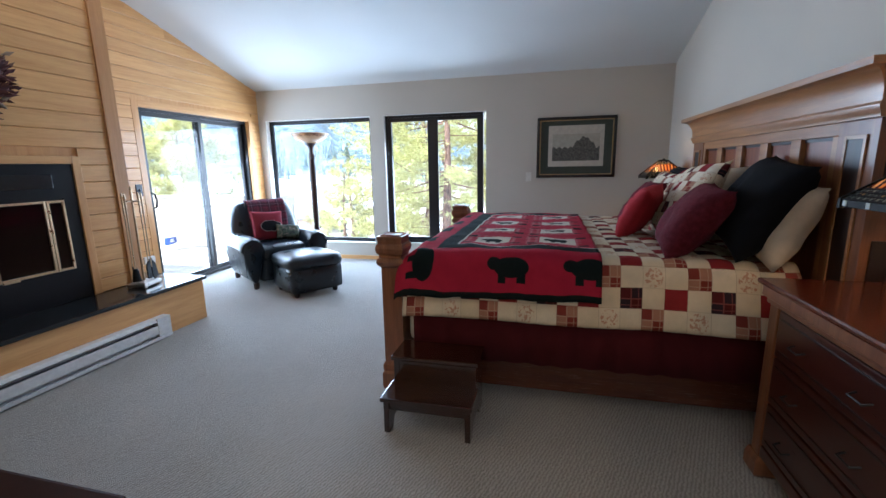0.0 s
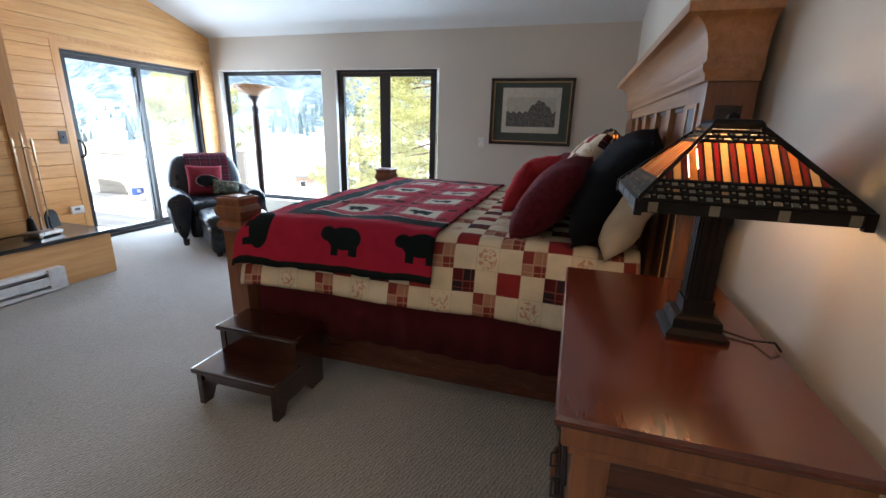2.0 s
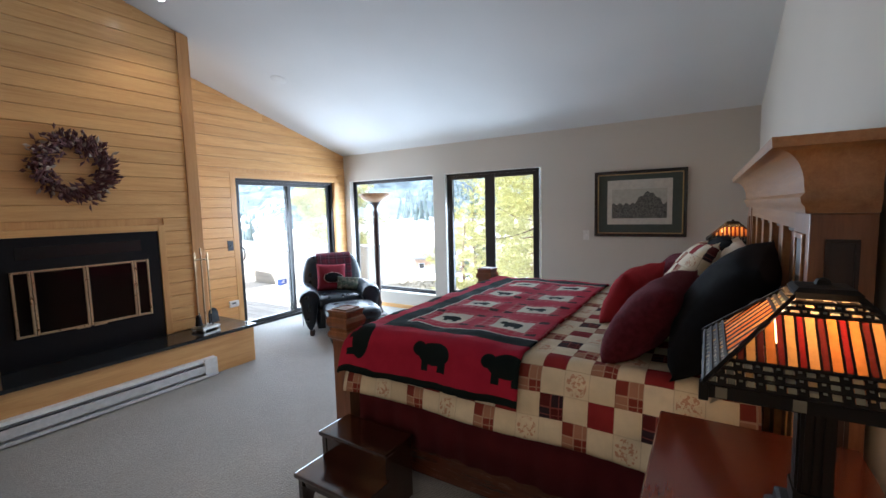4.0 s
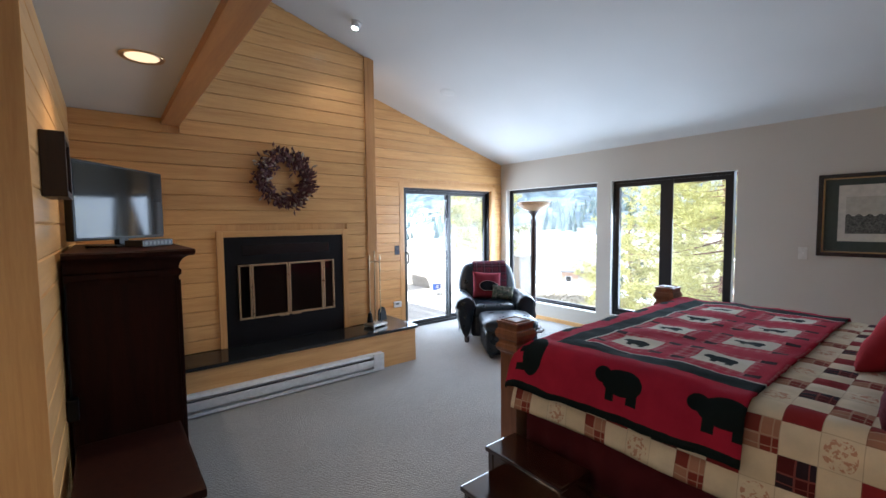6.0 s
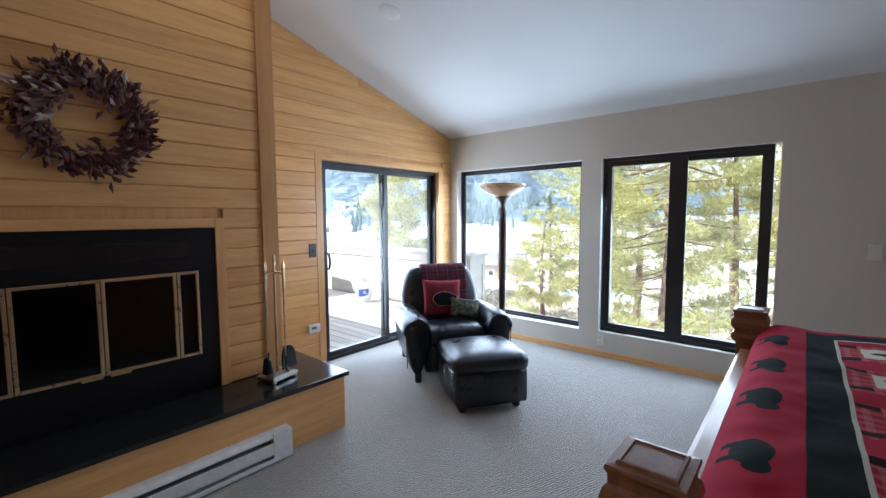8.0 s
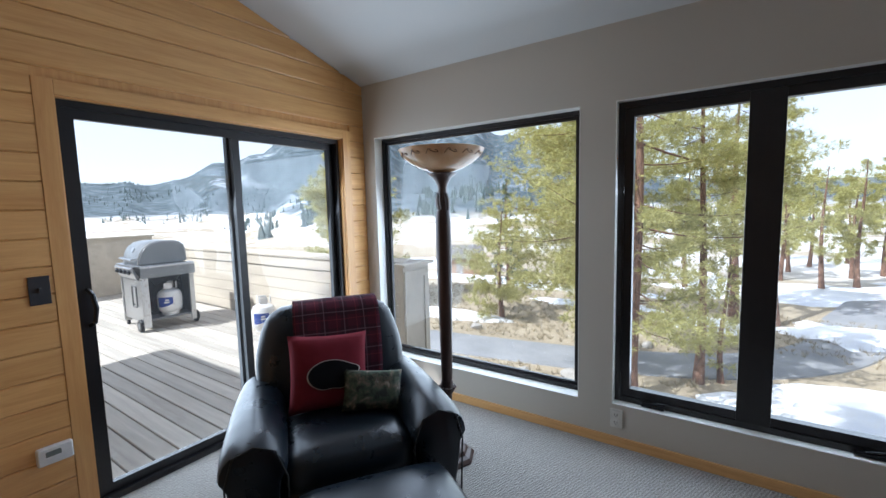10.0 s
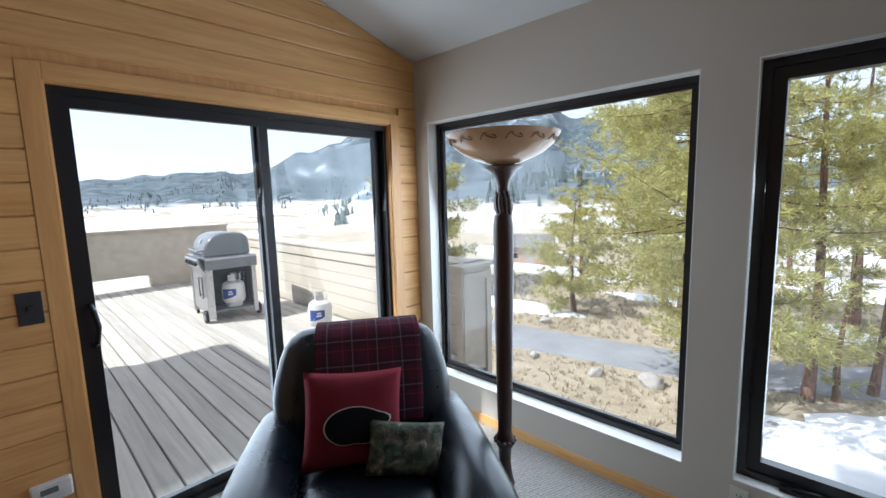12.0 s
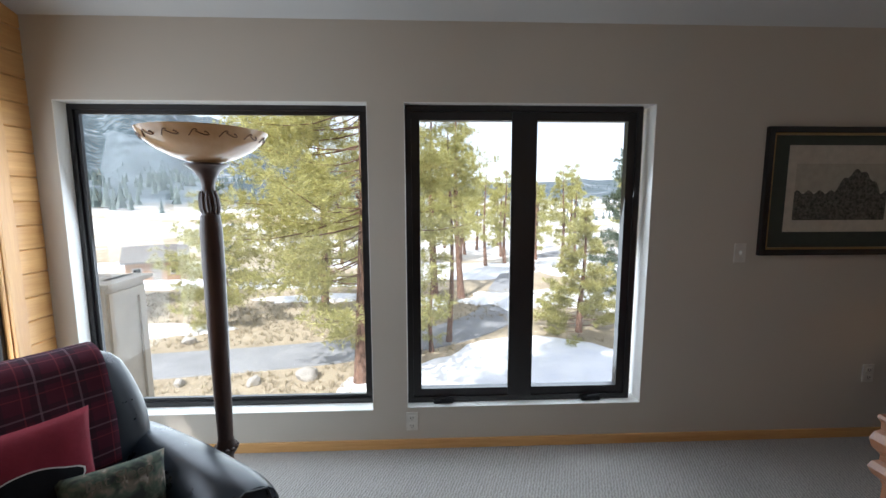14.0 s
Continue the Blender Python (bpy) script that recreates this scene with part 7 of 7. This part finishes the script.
for k, (x, y, s) in enumerate(((-6.35, 19.0, 0.42), (-8.1, 18.5, 0.26), (-10.6, 18.4, 0.22), (-3.0, 18.4, 0.18), (-12.5, 22.6, 0.3), (-4.6, 24.2, 0.25))):
    bm = bmesh.new()
    bmesh.ops.create_icosphere(bm, subdivisions=3, radius=1)
    for v in bm.verts:
        f = 1 + 0.35 * noise.noise(v.co * 1.3 + Vector((k * 5, 0, 0))) + 0.12 * noise.noise(v.co * 4)
        v.co = Vector((v.co.x * f * s, v.co.y * f * s * 0.8, v.co.z * f * s * 0.75))
    single("boulder", bm, ROCK, "pale weathered boulder beside the driveway", "boulder", pose(x, y, float(land_z(x, y)) + s * 0.3, 0, 0, k * 50), "boulders", smooth=True)


# ---- trees ----
BARK = Nodes("pine_bark", (0.20, 0.11, 0.07), 0.95)
bk = BARK.coords((6, 6, 1.2))
BARK.color(BARK.ramp(BARK.noise(bk, 3, 5, 0.65), [(0.35, (0.075, 0.045, 0.032)), (0.65, (0.27, 0.155, 0.105))]))
BARK = BARK.bump(BARK.noise(bk, 4, 5), 0.8, 0.03).mat


def needles(name, dark, light):
    m = Nodes(name, light, 0.7)
    m.color(m.ramp(m.island(), [(0.0, dark), (0.7, light), (1.0, [min(1, c * 1.5) for c in light])]))
    tr_ = m.nt.nodes.new("ShaderNodeBsdfTranslucent")
    tr_.inputs[0].default_value = (*[c * 1.2 for c in light], 1)
    b_ = m.nt.nodes.new("ShaderNodeMixShader")
    b_.inputs[0].default_value = 0.38
    m.link(m.bsdf.outputs[0], b_.inputs[1]), m.link(tr_.outputs[0], b_.inputs[2])
    m.link(b_.outputs[0], m.nt.nodes["Material Output"].inputs[0])
    return m.mat


PINE = needles("pine_needles", (0.130, 0.135, 0.050), (0.470, 0.445, 0.175))
SPRUCE = needles("spruce_needles", (0.05, 0.075, 0.050), (0.13, 0.165, 0.105))


def tuft_mesh(rng, points, ways, size, count):
    """Many small brushes of needles at the points, as one mesh."""
    n = len(points)
    P, D = np.repeat(points, count, 0), np.repeat(ways, count, 0)
    rand = rng.normal(size=(n * count, 3))
    way = D + rand * 0.75
    way /= np.linalg.norm(way, axis=1)[:, None]
    side = np.cross(way, rng.normal(size=way.shape))
    side /= np.linalg.norm(side, axis=1)[:, None]
    ln = size * rng.uniform(0.6, 1.25, (n * count, 1))
    base = P + rand * size * 0.16
    v = np.stack([base - side * ln * 0.075, base + side * ln * 0.075, base + way * ln], 1).reshape(-1, 3)
    return v


def pine(x, y, height, trunk_r, crown_from, spread, seed, label, material=None, density=1.0, lean=0.0, reach=None, tuft=0.20, shape="open", bushy=14, group="pine trees"):
    """A conifer: tapered trunk, drooping limbs, and a ragged crown of needle brushes."""
    rng = np.random.default_rng(seed)
    z0 = float(land_z(x, y)) - 0.08
    t = thing("pine_tree", label, "pine tree", pose(x, y, z0), group)
    pts, rad = [], []
    for i in range(12):
        f = i / 11
        pts.append((lean * height * f + 0.10 * math.sin(f * 5 + seed), 0.08 * math.cos(f * 4 + seed), height * f))
        rad.append(trunk_r * (1.25 if i == 0 else 1.0) * (1 - 0.93 * f) + 0.01)
    part("trunk", tube(pts, rad, 12), BARK, t, smooth=True)
    limbs = bmesh.new()
    P, D = [], []
    n = int(height * (4.6 if shape == "open" else 9) * density)
    for k in range(n):
        f = crown_from + (1 - crown_from) * ((k + rng.uniform()) / n)
        h = height * f
        g_ = (f - crown_from) / (1 - crown_from)
        if shape == "open":
            ln = spread * (0.35 + 0.75 * math.sin(math.pi * min(1, 0.12 + 0.86 * g_)) ** 0.8) * rng.uniform(0.45, 1.15)
        else:
            ln = spread * (1.02 - g_) * rng.uniform(0.75, 1.1) + 0.12
        a = rng.uniform(0, 2 * math.pi) if reach is None or rng.uniform() > 0.45 else reach + rng.normal() * 0.5
        b0 = Vector((lean * height * f, 0, h))
        out = Vector((math.cos(a), math.sin(a), rng.uniform(-0.25, 0.25) if shape == "open" else rng.uniform(-0.1, 0.35)))
        line = []
        for i in range(6):
            w = i / 5
            line.append(b0 + out * ln * w + Vector((0.05 * rng.normal(), 0.05 * rng.normal(), (-0.10 * math.sin(w * 2.2) + 0.16 * w * w) * ln)))
        limb = tube(line, [max(0.006, 0.017 * (ln / 2) * (1 - 0.85 * i / 5)) for i in range(6)], 5)
        data = bpy.data.meshes.new("limb")
        limb.to_mesh(data), limbs.from_mesh(data), bpy.data.meshes.remove(data), limb.free()
        m = max(4, int(ln * bushy))
        for _ in range(m):
            w = rng.uniform(0.30, 1.0) ** 0.8
            i = min(4, int(w * 5))
            c = line[i].lerp(line[i + 1], w * 5 - i)
            off = rng.normal(size=3) * (0.16 if shape == "open" else 0.09) * (0.5 + ln * 0.35)
            off[2] *= 0.6
            P.append(np.array(c) + off)
            dd = np.array(out) * 0.7 + off * 1.5 + np.array((0, 0, 0.35))
            D.append(dd / (np.linalg.norm(dd) + 1e-6))
    part("limbs", limbs, BARK, t, "bare grey-brown limbs")
    v = tuft_mesh(rng, np.array(P), np.array(D), tuft, 16)
    data = bpy.data.meshes.new("crown")
    data.from_pydata(v.tolist(), [], np.arange(len(v)).reshape(-1, 3).tolist())
    data.materials.append(material or PINE)
    crown_ = new("crown", data)
    crown_.parent = t
    tagged(crown_, "ragged crown of green needle brushes")
    return t


WEST = math.pi
pine(-4.22, 18.6, 12.5, 0.26, 0.20, 4.6, 11, "tall pine with a broad yellow-green crown beside the driveway", density=1.25, reach=WEST, tuft=0.165, bushy=30)
pine(-7.6, 27.2, 11.5, 0.22, 0.16, 4.6, 12, "pine with dense low boughs on the dry lawn", density=1.25, tuft=0.17, bushy=28)
pine(-12.6, 25.6, 6.2, 0.15, 0.10, 2.6, 21, "low broad pine on the dry lawn", density=1.5, tuft=0.17, bushy=28)
# two unseen pines, added only so their crowns dapple the snow with shade
pine(-7.9, -2.6, 30.0, 0.40, 0.62, 3.2, 71, "unseen tall pine added behind the house to shade the snow", density=0.9, tuft=0.34)
pine(-9.4, -3.6, 28.0, 0.38, 0.62, 3.0, 72, "unseen tall pine added behind the house to shade the snow", density=0.9, tuft=0.34)
pine(-2.5, 21.0, 12.5, 0.16, 0.36, 1.9, 13, "tall slender pine with a reddish trunk", density=1.2, tuft=0.15, bushy=22)
pine(-1.55, 31.4, 13.0, 0.24, 0.36, 2.2, 14, "tall slender pine with a reddish trunk")
pine(0.2, 30.6, 13.5, 0.22, 0.42, 2.0, 15, "tall slender pine with a reddish trunk", lean=-0.03)
pine(-1.75, 21.5, 5.0, 0.10, 0.10, 0.8, 16, "thin young pine with sparse drooping boughs", density=0.8)
pine(5.4, 23.4, 5.9, 0.14, 0.03, 2.25, 17, "bushy young cone-shaped pine on the snow", shape="cone", density=2.2)
pine(10.3, 29.0, 11.0, 0.24, 0.05, 2.8, 18, "tall blue-green spruce at the edge of the snow", material=SPRUCE, shape="cone", density=1.2)
pine(-23.2, 24.0, 10.0, 0.2, 0.12, 3.4, 19, "broad pine beyond the deck", density=1.6, tuft=0.28, bushy=20)
pine(-16.0, 33.5, 8.5, 0.18, 0.05, 1.5, 20, "narrow spruce on the snowy lawn", material=SPRUCE, shape="cone")
pine(-0.95, 22.4, 9.5, 0.12, 0.48, 1.2, 31, "tall slender pine with a reddish trunk", density=0.9)
for k, (x, y, h) in enumerate(((3.4, 42, 8.5), (5.6, 44, 9), (7.4, 40, 7.5), (1.6, 46, 8.5), (10.5, 42, 9), (14.4, 36, 9.5), (-1.5, 44, 10), (-4.5, 40, 10), (8.6, 52, 9.5), (14, 50, 10), (4.4, 56, 9), (-10, 44, 8), (2.4, 52, 7.5), (6.3, 50, 8), (9.2, 46, 7.5), (11.6, 55, 8.5), (3.0, 62, 8), (7.6, 60, 8.5), (0.4, 58, 9), (12.4, 44, 8))):
    pine(x, y, h, 0.17, 0.25, 1.5, 40 + k, "slim pine among others beyond the driveway", density=0.75, tuft=0.26, group="far pines")

# low dry scrub by the driveway
rng = np.random.default_rng(5)
scrub = Nodes("dry_scrub", (0.24, 0.19, 0.12), 0.95)
scrub.color(scrub.ramp(scrub.island(), [(0.0, (0.26, 0.21, 0.14)), (0.7, (0.42, 0.36, 0.25)), (1.0, (0.55, 0.49, 0.37))]))
count = 5200
sx, sy = rng.uniform(-22, 6, count), rng.uniform(10.5, 33, count)
keep = (np.abs(sy - np.interp(sx, [p[0] for p in ROAD[:6]], [p[1] for p in ROAD[:6]])) > 1.6) & (((sx - 3.0) / 7.0) ** 2 + ((sy - 17.2) / 5.0) ** 2 > 1)
pts = np.stack([sx, sy, land_z(sx, sy)], -1)[keep]
v = tuft_mesh(rng, pts, np.tile([0, 0, 1.3], (len(pts), 1)), 0.20, 12)
data = bpy.data.meshes.new("dry_grass")
data.from_pydata(v.tolist(), [], np.arange(len(v)).reshape(-1, 3).tolist())
data.materials.append(scrub.mat)
tagged(new("dry_grass", data), "tufts of dry straw-coloured grass on the lawn", "dry grass", kind="stuff")

# far woods on the slopes: small conifers in great number
rng = np.random.default_rng(9)
count = 12000
az_ = np.radians(rng.uniform(-30, 95, count))
rr_ = np.concatenate([rng.uniform(130, 620, 2600), rng.uniform(620, 1750, count - 2600)])
clump = np.sin(np.degrees(az_) * 0.9) + np.sin(rr_ * 0.013 + np.degrees(az_) * 0.35) + rng.normal(size=count) * 0.5
deg = np.degrees(az_)
keep = (clump > 0.2) & ~((deg > 62) & (rr_ < 620)) & ~((deg < 8) & (rr_ < 250))
az_, rr_ = az_[keep], rr_[keep]
tx, ty = CX - rr_ * np.sin(az_), CY + rr_ * np.cos(az_)
tz = land_z(tx, ty) - 0.3
th_ = rng.uniform(4.5, 8.5, len(tx)) * (0.9 + rr_ / 4000)
vs, fs = [], []
for layer_, (h0, h1, w) in enumerate(((0.08, 0.55, 0.20), (0.32, 0.80, 0.145), (0.58, 1.0, 0.09))):
    for s in range(5):
        a0, a1 = 2 * math.pi * s / 5 + layer_, 2 * math.pi * (s + 1) / 5 + layer_
        jit = rng.uniform(0.7, 1.2, len(tx))
        p0 = np.stack([tx + th_ * w * jit * math.cos(a0), ty + th_ * w * jit * math.sin(a0), tz + th_ * h0], -1)
        p1 = np.stack([tx + th_ * w * jit * math.cos(a1), ty + th_ * w * jit * math.sin(a1), tz + th_ * h0], -1)
        p2 = np.stack([tx, ty, tz + th_ * h1], -1)
        vs.append(np.stack([p0, p1, p2], 1).reshape(-1, 3))
v = np.concatenate(vs)
data = bpy.data.meshes.new("far_woods")
data.from_pydata(v.tolist(), [], np.arange(len(v)).reshape(-1, 3).tolist())
# haze of the distance is put into these paler, bluish greens
fw = Nodes("hazy_far_conifer", (0.05, 0.075, 0.06), 0.9)
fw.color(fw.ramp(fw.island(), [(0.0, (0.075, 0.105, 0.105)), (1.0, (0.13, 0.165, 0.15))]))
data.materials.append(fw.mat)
tagged(new("far_woods", data), "dark conifer woods scattered over the snowy slopes", "woods", kind="stuff")

# a cabin across the lawn
cab = thing("cabin", "small timber cabin with a grey pitched roof", "cabin", pose(-23.7, 38.9, float(land_z(-23.7, 38.9)) - 0.1, 0, 0, 28) @ Matrix.Scale(0.66, 4))
part("wall", boxes((-3.0, -2.4, 0, 3.0, 2.4, 2.6)), wood("cabin_boards", (0.26, 0.16, 0.10), (0.42, 0.28, 0.18), "z", 0.8), cab)
bm = moulding([(-2.9, 2.5), (0, 4.1), (2.9, 2.5), (2.9, 2.7), (0, 4.35), (-2.9, 2.7)], 6.8)
part("roof", moved(bm, pose(3.4, 0, 0, 0, 0, 90)), plain("cabin_shingle", (0.16, 0.15, 0.14), 0.9), cab)
part("door", boxes((-0.5, -2.44, 0, 0.5, -2.40, 2.0)), plain("cabin_door", (0.30, 0.28, 0.25), 0.7), cab)
for x in (-1.9, 1.8):
    win = part("window", boxes((x - 0.45, -2.44, 1.0, x + 0.45, -2.40, 1.9)), WHITE, cab)
    part("pane", boxes((x - 0.38, -2.455, 1.07, x + 0.38, -2.44, 1.83)), DARKGLASS, win)


# ---- boards of the walls and the deck ----
PITCH, BT = 0.128, 0.019


def board(name, x0, y0, z0, x1, y1, z1, material, parent, top=None):
    """A board with eased long edges; top: heights of its upper edge at both ends where a slope cuts it."""
    bm = bmesh.new()
    e = 0.0055
    along_y = (y1 - y0) > (x1 - x0)
    ends = ((y0, y1) if along_y else (x0, x1))
    rows = []
    for i, c in enumerate(ends):
        zt = z1 if top is None else min(z1, top[i])
        if along_y:
            sec = [(x0, z0), (x1 - e, z0), (x1, z0 + e), (x1, max(z0 + e, zt - e)), (x1 - e, max(z0 + e, zt)), (x0, max(z0 + e, zt))]
            rows.append([bm.verts.new((u, c, z)) for u, z in sec])
        else:
            sec = [(y0, z0), (y1 - e, z0), (y1, z0 + e), (y1, zt - e), (y1 - e, zt), (y0, zt)]
            rows.append([bm.verts.new((c, u, z)) for u, z in sec])
    a, b = rows
    for i in range(6):
        bm.faces.new((a[i], a[(i + 1) % 6], b[(i + 1) % 6], b[i]))
    bm.faces.new(a), bm.faces.new(list(reversed(b)))
    bmesh.ops.recalc_face_normals(bm, faces=bm.faces)
    return part(name, bm, material, parent)


def boarded_x(wall, x, y0, y1, cut, holes, z_from, offset, z_to=9.0):
    """Horizontal boards on a wall of constant x, cut to the slope of the ceiling and round the holes."""
    z = z_from - offset
    while z < min(cut(y0), z_to):
        lo, hi = max(z_from, z + 0.001), min(z_to, z + PITCH - 0.001)
        spans = [(y0, y1)]
        for hy0, hy1, hz0, hz1 in holes:
            if lo < hz1 - 0.004 and hi > hz0 + 0.004:
                spans = [q for a, b in spans for q in ((a, min(b, hy0)), (max(a, hy1), b)) if q[1] - q[0] > 0.01]
        for a, b in spans:
            # the slope ends a board early
            if cut(b) < hi:
                y_end = FAR - (lo + 0.012 - EAVE) / SLOPE
                b2 = min(b, y_end)
                if b2 - a < 0.03:
                    continue
                y_full = FAR - (hi - EAVE) / SLOPE
                if y_full > a + 0.03:
                    board("board", x, a, lo, x + BT, min(y_full, b2), hi, FIR, wall)
                    if b2 > y_full + 0.005:
                        board("board", x, y_full, lo, x + BT, b2, hi, FIR, wall, (hi, max(lo + 0.010, cut(b2))))
                else:
                    board("board", x, a, lo, x + BT, b2, hi, FIR, wall, (min(hi, cut(a)), max(lo + 0.010, cut(b2))))
            else:
                board("board", x, a, lo, x + BT, b, hi, FIR, wall)
        z += PITCH


boarded_x(wall_door, LEFT, CORNER + 0.001, FAR - 0.001, ceiling_z, [(DOOR[0] - 0.076, DOOR[1] + 0.076, -1, DOOR[3] + 0.069)], 0.0, 0.03)
Z_LOW = 0.374 + 15 * PITCH + 0.001
boarded_x(wall_breast, BREAST, NOOK_Y + 0.001, CORNER - 0.005, ceiling_z, [(1.949, 3.221, 0.0, 1.466)], 0.394, 0.02, Z_LOW)
boarded_x(wall_breast, BREAST, NOOK_Y + 0.001, BEAM0, ceiling_z, [], Z_LOW, 0.0, LOW)
boarded_x(wall_breast, BREAST, BEAM1, CORNER - 0.005, ceiling_z, [], Z_LOW, 0.0)
corner_board = structure("trim_corner", boxes((BREAST + BT, CORNER - 0.095, 0.393, BREAST + BT + 0.018, CORNER + 0.018, ceiling_z(CORNER - 0.04)), (BREAST - 0.07, CORNER, 0.393, BREAST + BT, CORNER + 0.018, ceiling_z(CORNER + 0.02)), bevel=0.003), FIR_RED, "upright reddish fir corner board on the chimney breast", "trim")
z = 0.0
while z < LOW - 0.01:
    board("board", BREAST + BT, NOOK_Y, z + 0.001, NOOK_X, NOOK_Y + BT, min(LOW, z + PITCH - 0.001), FIR_X, wall_nook)
    z += PITCH
end_trim = structure("trim_wall_end", boxes((NOOK_X, NOOK_Y - 0.16, 0, NOOK_X + 0.02, NOOK_Y + 0.03, LOW), bevel=0.003), FIR_Z, "upright fir board at the wall's end", "trim")

# deck planks on shared meshes
PW, GAP = 0.138, 0.011
plank = mesh_of("deck_plank", boxes((DX0, -PW / 2, -0.04, DX1, PW / 2, 0.0), bevel=0.004, seg=1), DECKWOOD)
y = DY0 + PW / 2
while y < DY1 - PW / 2 + 0.01:
    piece("deck_plank", plank, part_deck, pose(0, y, DK + random.uniform(-0.002, 0.002)))
    y += PW + GAP
